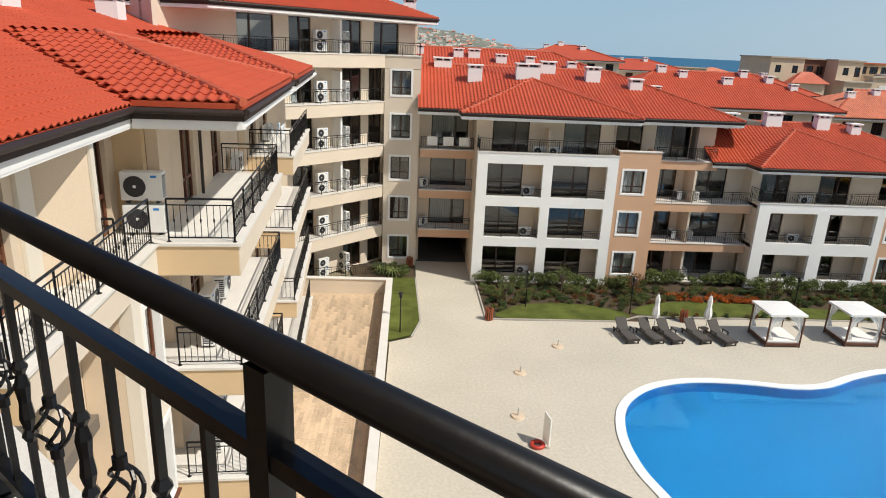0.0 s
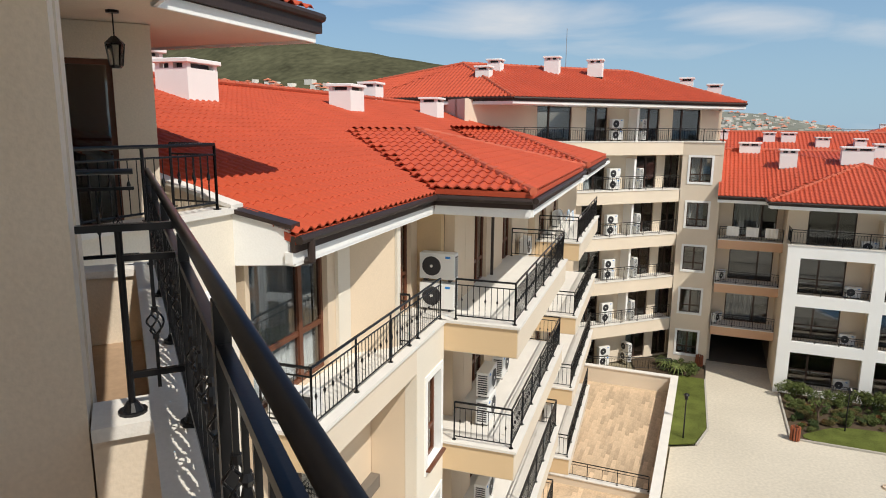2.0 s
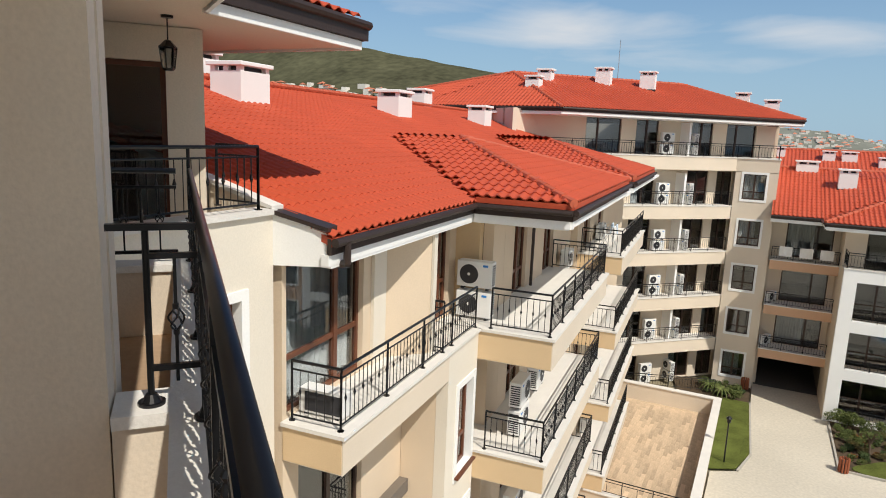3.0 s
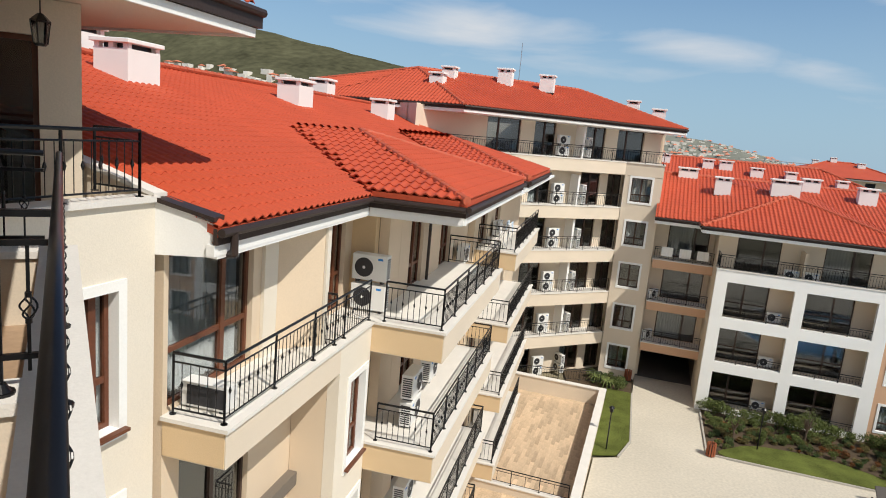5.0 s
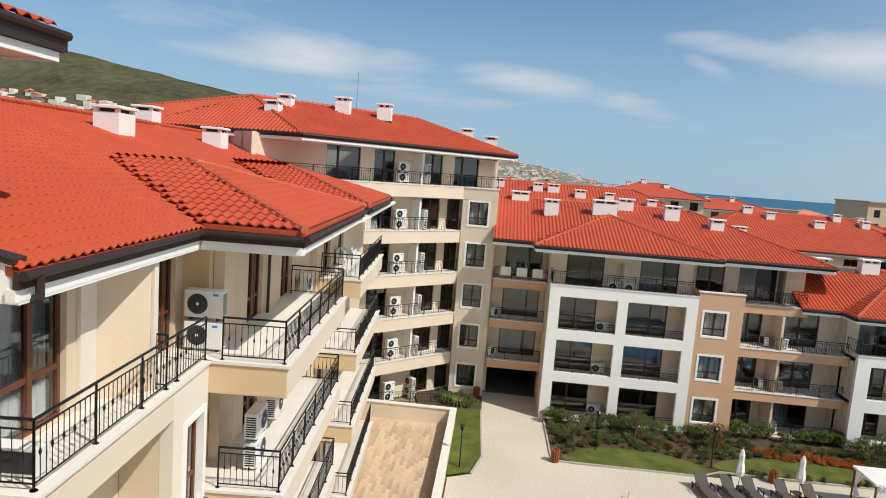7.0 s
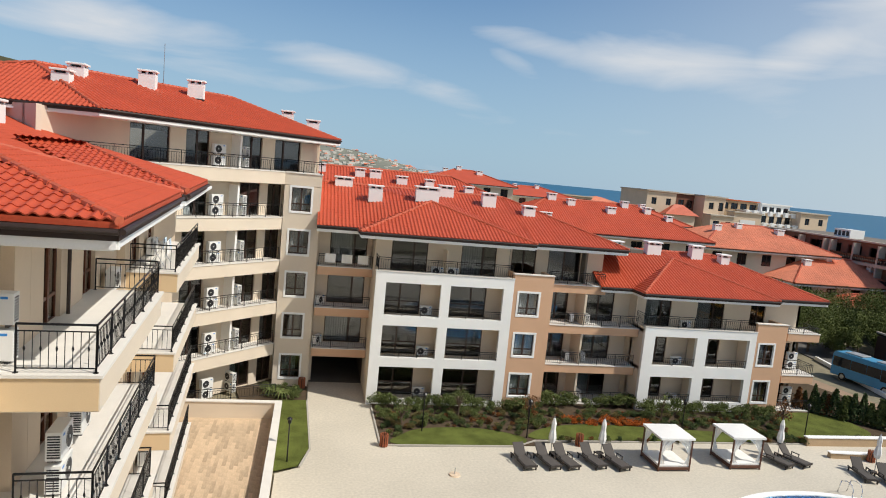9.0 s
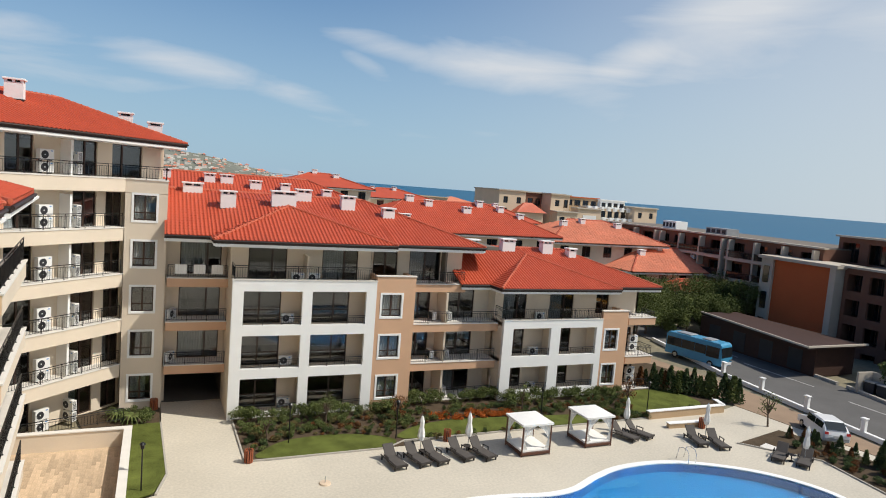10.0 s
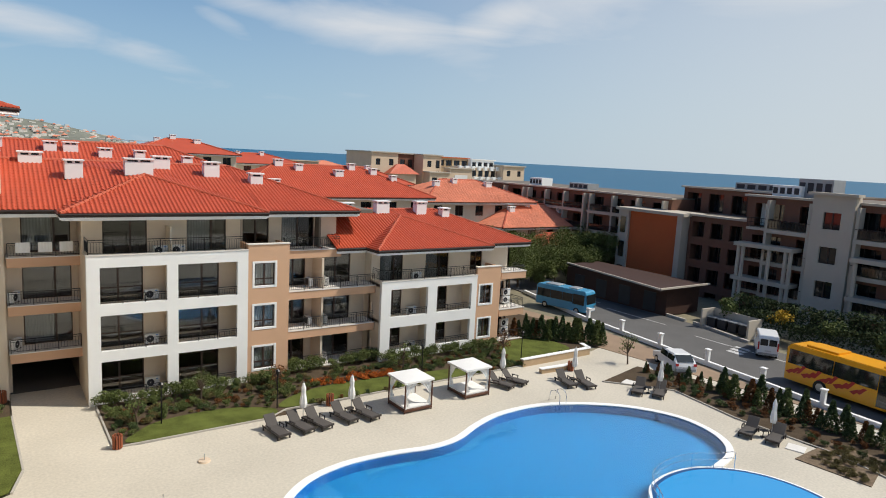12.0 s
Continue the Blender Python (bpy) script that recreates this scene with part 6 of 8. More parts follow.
for i in range(19):
    plant("conifer_shrub", "dark upright conifer at the end of the block", "conifers by the block end", 38.4 + i * 0.32 + rnd.uniform(-0.2, 0.2), 43.2 - i * 0.295 + rnd.uniform(-0.2, 0.2), rnd.uniform(0.9, 1.35), STEM, rnd.choice(CONE_G + CONE_L + CONE_R[:1]))
for i in range(44):
    t = i / 43
    x, y = 41.6 + 1.3 * math.sin(t * 3), 31.0 - t * 21
    k = rnd.random()
    plant("conifer_shrub", "upright green conifer in the hedge bed" if k < 0.72 else "upright russet conifer in the hedge bed", "conifers of the hedge bed", x + rnd.uniform(-0.5, 0.5), y + rnd.uniform(-0.3, 0.3), rnd.uniform(0.55, 1.3) * (0.62 if y > 26 else 0.95), STEM, rnd.choice(CONE_G + CONE_L if k < 0.72 else CONE_R))
for i in range(75):
    t = rnd.random()
    plant("shrub", "low russet shrub under the conifers", "shrubs of the hedge bed", 40.4 + rnd.uniform(-0.7, 1.6), 30.3 - t * 21, rnd.uniform(0.4, 0.8), STEM, rnd.choice(RUSSET if rnd.random() < 0.6 else DARKS))
for i in range(16):
    plant("shrub", "dark green shrub under the windows", "shrubs by the passage", rnd.uniform(-2.6, 0.2), rnd.uniform(42.5, 44.7), rnd.uniform(0.45, 0.85), STEM, rnd.choice(GREEN + DARKS))
for i in range(70):
    a_, b_ = rnd.random(), rnd.random()
    plant("shrub", "low grey-green cushion plant in brown gravel", "cushion plants of the gravel bed", 36.9 + a_ * 3.9 + b_ * 0.2, 13.5 + b_ * 2.9, rnd.uniform(0.28, 0.5), STEM, rnd.choice(OLIVE), 0.05)
palm_leaf = bmesh.new()
for i in range(16):
    w = i * 0.393 * 2.4
    p = Vector((0, 0, 0.35))
    for s in range(5):
        d = Vector((math.cos(w) * 0.2, math.sin(w) * 0.2, 0.16 - s * 0.09))
        q = p + d
        side = Vector((-math.sin(w), math.cos(w), 0)) * (0.09 * (1 - s / 5.5))
        palm_leaf.faces.new([palm_leaf.verts.new(v) for v in (p - side, q - side * 0.8, q + side * 0.8, p + side)])
        p = q
fan_me = to_mesh("crown", palm_leaf, LEAF)
for x, y in ((-1.9, 43.2), (-1.2, 42.7)):
    plant("palm_shrub", "small fan palm in the bed", "small palms", x, y, 0.95, STEM, fan_me)


def tree(x, y, h, r, seed, label, leaf=0.095, n=9500, mat=LEAF_TREE, z=0.0):
    rr = random.Random(seed)
    e = thing("tree", label, "tree", "street trees", (x, y, z))
    bm = bmesh.new()
    top = Vector((rr.uniform(-0.2, 0.2), rr.uniform(-0.2, 0.2), h * 0.55))
    tube(bm, (0, 0, 0), top, 0.035 * h ** 0.8, 8, 0.018 * h ** 0.8)
    lobes = []
    for i in range(13):
        w = i * 0.785 + rr.uniform(-0.3, 0.3)
        a = top * rr.uniform(0.6, 1.0)
        b = Vector((math.cos(w) * r * rr.uniform(0.35, 0.75), math.sin(w) * r * rr.uniform(0.35, 0.75), h * rr.uniform(0.38, 0.92)))
        tube(bm, a, b, 0.05, 6, 0.015)
        lobes.append((b, r * rr.uniform(0.3, 0.48)))
    o = part("trunk", bm, BARK)
    o.parent = e
    vs, fs = [], []
    for _ in range(n):
        c, lr = rr.choice(lobes)
        d = Vector((rr.gauss(0, 1), rr.gauss(0, 1), rr.gauss(0, 0.8))).normalized() * lr * rr.uniform(0.55, 1.1)
        q = Euler((rr.uniform(-1.2, 1.2), rr.uniform(-1.2, 1.2), rr.uniform(0, 6.28))).to_matrix()
        s = leaf * rr.uniform(0.6, 1.4)
        k = len(vs)
        vs += [c + d + q @ Vector(p) for p in ((-s, 0, 0), (0, -s * 0.5, 0), (s, 0, 0), (0, s * 0.5, 0))]
        fs.append((k, k + 1, k + 2, k + 3))
    me = bpy.data.meshes.new("crown")
    me.from_pydata(vs, [], fs)
    me.materials.append(mat)
    o = new("crown", me)
    o.parent = e
    return e


for i, (x, y, h, r) in enumerate(((50.5, 58, 6.0, 3.0), (54.5, 61, 6.5, 3.2), (58.5, 65, 6.0, 3.0), (62.5, 64, 6.2, 2.8), (66, 67, 6.5, 3.0), (70, 66, 6.0, 2.6), (48.5, 66, 6.5, 3.2), (56, 70, 6.0, 2.8), (60.5, 60.5, 4.6, 2.6), (66.5, 61, 4.8, 2.6), (72.5, 62.5, 6.4, 3.0), (57, 59.5, 3.6, 2.2), (63.5, 59.5, 3.8, 2.2), (75.5, 68, 6.5, 3.0))):
    tree(x, y, h, r, 60 + i, "leafy green tree beside the road")
for i, (x, y, h, r) in enumerate(((6.2, 37.9, 2.0, 0.6), (10.2, 40.0, 2.1, 0.55), (14.9, 39.4, 2.0, 0.6), (24.6, 39.6, 2.2, 0.6), (33.6, 38.9, 2.4, 0.65), (41.8, 33.0, 2.6, 0.8), (41.3, 13.8, 2.4, 0.8))):
    tree(x, y, h, r, 80 + i, "thin young tree in the planting bed", 0.07, 260, LEAF_RED if i in (2, 4) else LEAF)

# hedge and shrubs beyond the road
hv, hf = [], []
for _ in range(34000):
    y = rnd.uniform(-25, 37)
    x = 60.6 + rnd.uniform(0, 4.0)
    top = 2.3 + 0.5 * noise.noise(Vector((x * 0.5, y * 0.35, 0))) + (1.1 if x > 62.3 else 0) + (0.6 if y < 26 else 0)
    c = Vector((x, y, rnd.uniform(0.05, 1.0) ** 0.4 * top))
    q = Euler((rnd.uniform(-1.2, 1.2), rnd.uniform(-1.2, 1.2), rnd.uniform(0, 6.28))).to_matrix()
    s = rnd.uniform(0.09, 0.19)
    k = len(hv)
    hv += [c + q @ Vector(p) for p in ((-s, 0, 0), (0, -s * 0.5, 0), (s, 0, 0), (0, s * 0.5, 0))]
    hf.append((k, k + 1, k + 2, k + 3))
me = bpy.data.meshes.new("hedge")
me.from_pydata(hv, [], hf)
me.materials.append(LEAF_HEDGE)
tagged(new("hedge", me), "dense dark green hedge beyond the road", "hedge", kind="stuff")
for i, (x, y) in enumerate(((61.5, 31.5), (61.3, 26.5), (61.0, 22.0), (61.2, 36.5))):
    e = thing("shrub", "round yellow-green shrub on the hedge line" if i else "bright yellow shrub on the hedge line", "shrub", "shrubs beyond the road", (x, y, 1.2))
    for nme, mt in (("crown", LEAF_YELLOW if i == 0 else LEAF),):
        o = new(nme, leaf_cloud(nme, mt, 700, 1.3, 1.7, 0.1, 0.16, seed=90 + i))
        o.parent = e


# ---- poolside furniture ----
def lounger(x, y, turn, back=0.55):
    e = thing("sun_lounger", "dark brown rattan sun lounger with raised backrest on the paving", "sun lounger", "sun loungers", (x, y, 0.0))
    e.rotation_euler[2] = radians(turn)
    if not LOUNGER:
        bm = bmesh.new()
        box(bm, -0.34, 0.34, -1.0, 0.38, 0.27, 0.34)
        LOUNGER["seat"] = to_mesh("seat", bevelled(bm, 0.02, 1), CUSHION)
        bm = bmesh.new()
        box(bm, -0.34, 0.34, 0.0, 0.78, 0.0, 0.06, Matrix.Translation((0, 0.38, 0.28)) @ Matrix.Rotation(radians(48), 4, "X"))
        LOUNGER["backrest"] = to_mesh("backrest", bevelled(bm, 0.02, 1), CUSHION)
        bm = bmesh.new()
        for sx in (-1, 1):
            box(bm, sx * 0.37 - 0.03, sx * 0.37 + 0.03, -1.02, 0.85, 0.22, 0.30)
        box(bm, -0.4, 0.4, -1.04, -0.98, 0.22, 0.34)
        LOUNGER["frame"] = to_mesh("frame", bm, RATTAN)
        bm = bmesh.new()
        box(bm, -0.035, 0.035, -0.04, 0.04, 0, 0.22)
        LOUNGER["leg"] = to_mesh("leg", bm, RATTAN)
        bm = bmesh.new()
        box(bm, -0.03, 0.03, -0.25, 0.28, 0.46, 0.51)
        for yy in (-0.22, 0.24):
            box(bm, -0.025, 0.025, yy - 0.025, yy + 0.025, 0.28, 0.46)
        LOUNGER["armrest"] = to_mesh("armrest", bm, RATTAN)
    for nme, me in LOUNGER.items():
        spots = ((0, 0, 0),)
        if nme == "leg":
            spots = ((-0.36, -0.9, 0), (0.36, -0.9, 0), (-0.36, 0.75, 0), (0.36, 0.75, 0))
        if nme == "armrest":
            spots = ((-0.42, 0.1, 0), (0.42, 0.1, 0))
        for p in spots:
            o = new(nme, me)
            o.parent = e
            o.location = p
    return e


LOUNGER = {}
for x, y, a in ((12.55, 33.5, 8), (13.95, 33.5, 14), (15.05, 33.5, 14), (16.75, 33.6, 14), (18.1, 33.4, 14), (29.0, 33.7, 20), (30.3, 33.8, 20), (33.6, 31.9, -12), (34.7, 31.1, -12), (37.3, 28.3, -60), (38.2, 27.2, -60), (37.6, 20.2, -75), (38.1, 18.8, -75), (38.2, 12.0, -80), (37.7, 10.6, -80)):
    lounger(x, y, a)


def side_table(x, y):
    e = thing("side_table", "small dark round side table beside the loungers", "side table", "side tables", (x, y, 0))
    bm = bmesh.new()
    tube(bm, (0, 0, 0.42), (0, 0, 0.45), 0.24, 16)
    o = part("tabletop", bm, RATTAN)
    o.parent = e
    bm = bmesh.new()
    tube(bm, (0, 0, 0), (0, 0, 0.42), 0.03, 8)
    tube(bm, (0, 0, 0), (0, 0, 0.03), 0.17, 12)
    o = part("leg", bm, RATTAN)
    o.parent = e


for x, y in ((14.5, 33.9), (17.4, 34.0), (34.1, 31.7), (37.9, 19.5), (37.7, 27.8)):
    side_table(x, y)


def parasol(x, y, h=2.5, lean=0.0):
    e = thing("parasol", "closed white parasol on a pole", "parasol", "closed parasols", (x, y, 0))
    bm = bmesh.new()
    tube(bm, (0, 0, 0), (0, 0, h), 0.022, 8)
    o = part("pole", bm, SHEET_METAL)
    o.parent = e
    bm = bmesh.new()
    ring = []
    for z, r in ((0.95, 0.13), (1.2, 0.19), (1.55, 0.15), (1.75, 0.11), (2.1, 0.12), (2.4, 0.05)):
        ring.append([bm.verts.new((r * (1 + 0.22 * (i % 2)) * math.cos(i * 0.524), r * (1 + 0.22 * (i % 2)) * math.sin(i * 0.524), z * h / 2.5)) for i in range(12)])
    for a, b in zip(ring, ring[1:]):
        for i in range(12):
            bm.faces.new((a[i], a[(i + 1) % 12], b[(i + 1) % 12], b[i]))
    bm.faces.new(ring[-1])
    o = part("canopy", bm, FABRIC)
    o.parent = e
    bm = bmesh.new()
    tube(bm, (0, 0, 0), (0, 0, 0.09), 0.3, 16, 0.27)
    o = part("base", bm, PALE_STONE)
    o.parent = e


for x, y in ((14.45, 34.2), (17.55, 34.15), (29.9, 34.6), (35.0, 32.4), (38.4, 27.4), (38.3, 19.2)):
    parasol(x, y)
for x, y in ((8.29, 32.05), (5.7, 28.93), (4.95, 24.88)):
    e = thing("parasol_stand", "round pale stone parasol base with short tube", "parasol base", "empty parasol bases", (x, y, 0))
    bm = bmesh.new()
    tube(bm, (0, 0, 0), (0, 0, 0.08), 0.32, 20, 0.29)
    o = part("weight", bm, PALE_STONE)
    o.parent = e
    bm = bmesh.new()
    tube(bm, (0, 0, 0.08), (0, 0, 0.42), 0.03, 10)
    o = part("tube", bm, GALV)
    o.parent = e


def cabana(x, y):
    e = thing("cabana_bed", "white curtained daybed with dark timber frame", "daybed", "daybeds by the pool", (x, y, 0))
    w, d, h = 2.05, 2.05, 2.0
    bm = bmesh.new()
    box(bm, 0, w, 0, d, 0.08, 0.26)
    o = part("bed_frame", bevelled(bm, 0.02, 1), TIMBER)
    o.parent = e
    bm = bmesh.new()
    box(bm, 0.06, w - 0.06, 0.06, d - 0.06, 0.26, 0.4)
    o = part("mattress", bevelled(bm, 0.05, 2), FABRIC)
    o.parent = e
    for px in (0.04, w - 0.04):
        for py in (0.04, d - 0.04):
            bm = bmesh.new()
            box(bm, px - 0.035, px + 0.035, py - 0.035, py + 0.035, 0, h)
            o = part("post", bm, TIMBER)
            o.parent = e
            # gathered curtain tied at mid height
            bm = bmesh.new()
            sx, sy = (1 if px < 1 else -1), (1 if py < 1 else -1)
            rows = []
            for z, spread, off in ((h - 0.05, 0.98, 0.31), (h - 0.2, 0.80, 0.2), (h - 0.5, 0.42, 0.17), (1.05, 0.12, 0.05), (0.9, 0.13, 0.06), (0.42, 0.34, 0.11)):
                rows.append([bm.verts.new((px + sx * (0.05 + i / 8 * spread), py + sy * 0.05 + 0.025 * math.sin(i * 2.2), z)) for i in range(9)])
            for a, b in zip(rows, rows[1:]):
                for i in range(8):
                    bm.faces.new((a[i], a[i + 1], b[i + 1], b[i]))
            o = part("curtain", bm, FABRIC)
            o.parent = e
    bm = bmesh.new()
    for a, b in (((0, 0), (w, 0)), ((0, d), (w, d))):
        box(bm, 0, w, a[1] - 0.03, a[1] + 0.03, h - 0.06, h)
    for xx in (0, w):
        box(bm, xx - 0.03, xx + 0.03, 0.03, d - 0.03, h - 0.06, h)
    o = part("top_frame", bm, TIMBER)
    o.parent = e
    bm = bmesh.new()
    n = 6
    g = [[bm.verts.new((-0.06 + (w + 0.12) * i / n, -0.06 + (d + 0.12) * j / n, h + 0.02 + 0.10 * math.sin(math.pi * i / n) * math.sin(math.pi * j / n))) for j in range(n + 1)] for i in range(n + 1)]
    for i in range(n):
        for j in range(n):
            bm.faces.new((g[i][j], g[i + 1][j], g[i + 1][j + 1], g[i][j + 1]))
    edge = [g[i][0] for i in range(n + 1)] + [g[n][j] for j in range(1, n + 1)] + [g[i][n] for i in range(n - 1, -1, -1)] + [g[0][j] for j in range(n - 1, 0, -1)]
    low = [bm.verts.new(v.co - Vector((0, 0, 0.12))) for v in edge]
    for i in range(len(edge)):
        j = (i + 1) % len(edge)
        bm.faces.new((edge[i], low[i], low[j], edge[j]))
    o = part("canopy", bm, FABRIC)
    o.parent = e


cabana(20.35, 32.5)
cabana(25.2, 32.75)


def bin_box(x, y):
    e = thing("litter_bin", "reddish brown slatted litter bin", "litter bin", "litter bins", (x, y, 0))
    for i in range(10):
        w = i * 0.628
        bm = bmesh.new()
        tube(bm, (0.2 * math.cos(w), 0.2 * math.sin(w), 0.03), (0.2 * math.cos(w), 0.2 * math.sin(w), 0.75), 0.045, 6)
        o = part("slat", bm, TERRACOTTA)
        o.parent = e
    bm = bmesh.new()
    tube(bm, (0, 0, 0.0), (0, 0, 0.6), 0.16, 12)
    o = part("liner", bm, AC_DARK)
    o.parent = e


for x, y in ((4.85, 35.55), (16.95, 35.9), (36.2, 33.9), (0.05, 44.9)):
    bin_box(x, y)


def lamp_post(x, y, h=3.1):
    e = thing("lamp_post", "thin black garden lamp post", "lamp post", "garden lamp posts", (x, y, 0))
    bm = bmesh.new()
    tube(bm, (0, 0, 0), (0, 0, h), 0.04, 8, 0.03)
    o = part("pole", bm, IRON)
    o.parent = e
    bm = bmesh.new()
    tube(bm, (0, 0, h), (0, 0, h + 0.1), 0.16, 12, 0.06)
    tube(bm, (0, 0, h - 0.22), (0, 0, h), 0.09, 10, 0.1)
    o = part("lamp_head", bm, IRON)
    o.parent = e


for x, y in ((13.9, 36.9), (7.4, 37.6), (-0.45, 33.4), (24.9, 37.6), (34.2, 37.4)):
    lamp_post(x, y, 2.4)

board = thing("notice_board", "leaning white notice board beside the pool", "notice board", at=(5.78, 22.75, 0))
bm = bmesh.new()
box(bm, -0.03, 0.03, -0.32, 0.32, 0.1, 1.4, Matrix.Rotation(radians(12), 4, "Z"))
o = part("panel", bevelled(bm, 0.01, 1), WHITE)
o.parent = board
bm = bmesh.new()
for s in (-0.25, 0.25):
    tube(bm, (0.12, s, 0), (0.0, s, 1.2), 0.018, 6)
o = part("stand", bm, GALV)
o.parent = board
ring = thing("life_ring", "red life ring lying on the paving", "life ring", at=(5.42, 22.65, 0))
bm = bmesh.new()
loops = []
for i in range(24):
    a = math.tau * i / 24
    loops.append([bm.verts.new(((0.24 + 0.085 * math.cos(math.tau * j / 10)) * math.cos(a),
                                (0.24 + 0.085 * math.cos(math.tau * j / 10)) * math.sin(a),
                                0.085 + 0.085 * math.sin(math.tau * j / 10))) for j in range(10)])
for i in range(24):
    for j in range(10):
        bm.faces.new((loops[i][j], loops[(i + 1) % 24][j], loops[(i + 1) % 24][(j + 1) % 10], loops[i][(j + 1) % 10]))
o = part("ring", bm, RED_PLASTIC, smooth=True)
o.parent = ring

# pool ladder and the curved rail of the shallow pool
ladder = thing("pool_ladder", "stainless steel pool ladder", "pool ladder", at=(30.5, 29.55, 0.05))
for s in (-0.3, 0.3):
    bm = bmesh.new()
    pts = [(s, -0.5, -0.0), (s, -0.5, 0.55), (s, -0.35, 0.8), (s, 0.0, 0.85), (s, 0.35, 0.7), (s, 0.5, 0.0)]
    for a, b in zip(pts, pts[1:]):
        tube(bm, a, b, 0.022, 8)
    o = part("handrail", bm, STEEL, smooth=True)
    o.parent = ladder
hoop = thing("pool_rail", "curved stainless steel rail round the shallow pool", "pool rail")
arc = [(24.75, 16.2), (25.2, 17.5), (26.1, 18.6), (27.4, 19.15), (28.8, 19.3), (30.1, 19.1), (31.2, 18.5), (32.0, 17.8)]
fine_arc = smooth_loop(arc, 5)[:5 * (len(arc) - 1) + 1]
for z in (0.55, 0.9):
    bm = bmesh.new()
    for a, b in zip(fine_arc, fine_arc[1:]):
        tube(bm, (*a, z), (*b, z), 0.022, 8)
    part("rail", bm, STEEL, hoop, smooth=True)
for p in arc:
    bm = bmesh.new()
    tube(bm, (*p, 0.05), (*p, 0.9), 0.02, 8)
    part("post", bm, STEEL, hoop)
for p in ((33.4, 36.35, 40.8, 36.35, 0.62), (33.6, 34.5, 36.4, 34.3, 0.4), (40.8, 36.35, 41.2, 37.5, 0.62)):
    m = face_matrix(*p[:4])
    L = math.hypot(p[2] - p[0], p[3] - p[1])
    bm = bmesh.new()
    box(bm, 0, L, -0.15, 0.15, 0, p[4] - 0.06, m)
    w_ = part("garden_wall", bm, SANDSTONE)
    tagged(w_, "low sandstone garden wall with pale coping", "wall", kind="structure")
    bm = bmesh.new()
    box(bm, -0.05, L + 0.05, -0.2, 0.2, p[4] - 0.06, p[4], m)
    part("coping", bm, WHITE, w_)


# ---- buildings beyond the resort ----
def far_block(name, label, x0, x1, y0, y1, z_eave, z_ridge, wall_mat=CREAM, roof_mat=TILE, rows=3, tiles=False, group="red-roofed blocks behind", ov=0.8, chims=()):
    """Plain block with window rows towards the viewer and a hipped roof."""
    e = thing(name, label, "building", group)
    st = min(2.9, z_eave / rows)
    cols = max(2, int((x1 - x0) / 3.2))
    m = face_matrix(x0, y0, x1, y0)
    holes = []
    for r in range(rows):
        zz = z_eave - st * (r + 1) + 0.75
        if zz < 0.2:
            continue
        for c in range(cols):
            u = (c + 0.5) * (x1 - x0) / cols
            holes.append((u - 0.75, u + 0.75, zz, zz + 1.55))
    bm = bmesh.new()
    wall(bm, m, 0, x1 - x0, 0, z_eave - 0.02, holes, 0, 0.3)
    box(bm, x0, x0 + 0.3, y0 + 0.303, y1 - 0.003, 0, z_eave - 0.02)
    box(bm, x1 - 0.3, x1, y0 + 0.303, y1 - 0.003, 0, z_eave - 0.02)
    box(bm, x0, x1, y1, y1 + 0.3, 0, z_eave - 0.02)
    box(bm, x0 + 0.3, x1 - 0.3, y0 + 2.5, y0 + 2.7, 0, z_eave - 0.02)
    pieces("wall", bm, wall_mat, e)
    for h in holes:
        bm = bmesh.new()
        box(bm, h[0], h[1], 0.14, 0.2, h[2], h[3], m)
        w = part("window", bm, CAR_GLASS, e)
        bm = bmesh.new()
        um = (h[0] + h[1]) / 2
        box(bm, um - 0.04, um + 0.04, 0.09, 0.138, h[2], h[3], m)
        part("frame", bm, FRAME, w)
    a, b, c, d = (x0 - ov, y0 - ov, z_eave), (x1 + ov, y0 - ov, z_eave), (x1 + ov, y1 + ov, z_eave), (x0 - ov, y1 + ov, z_eave)
    ym, ins = (y0 + y1) / 2, min((y1 - y0) / 2 + ov, (x1 - x0) * 0.45)
    r0, r1 = (x0 - ov + ins, ym, z_ridge), (x1 + ov - ins, ym, z_ridge)
    for f in ([a, b, r1, r0], [b, c, r1], [d, a, r0]):
        if tiles:
            roof_face(e, f, roof_mat, pitch=0.3, course=0.45)
        else:
            deck(e, f, roof_mat)
    deck(e, [c, d, r0, r1], roof_mat)
    for p, q in ((a, r0), (b, r1), (r0, r1)):
        ridge_line(e, p, q, r=0.13)
    bm = bmesh.new()
    box(bm, x0 - ov + 0.05, x1 + ov - 0.05, y0 - ov + 0.05, y1 + ov - 0.05, z_eave - 0.34, z_eave - 0.14)
    pieces("soffit", bm, WHITE, e)
    bm = bmesh.new()
    box(bm, x0 - ov - 0.02, x1 + ov + 0.02, y0 - ov - 0.02, y0 - ov + 0.06, z_eave - 0.16, z_eave - 0.03)
    part("gutter", bm, FASCIA, e)
    for cx, cy, cw in chims:
        t = min((cy - (y0 - ov)) / ((y1 - y0) / 2 + ov), (cx - (x0 - ov)) / ins, ((x1 + ov) - cx) / ins, 1.0)
        chimney(e, cx, cy, z_eave + (z_ridge - z_eave) * max(t, 0) - 0.3, cw * 0.85, 0.75, 1.05)
    return e


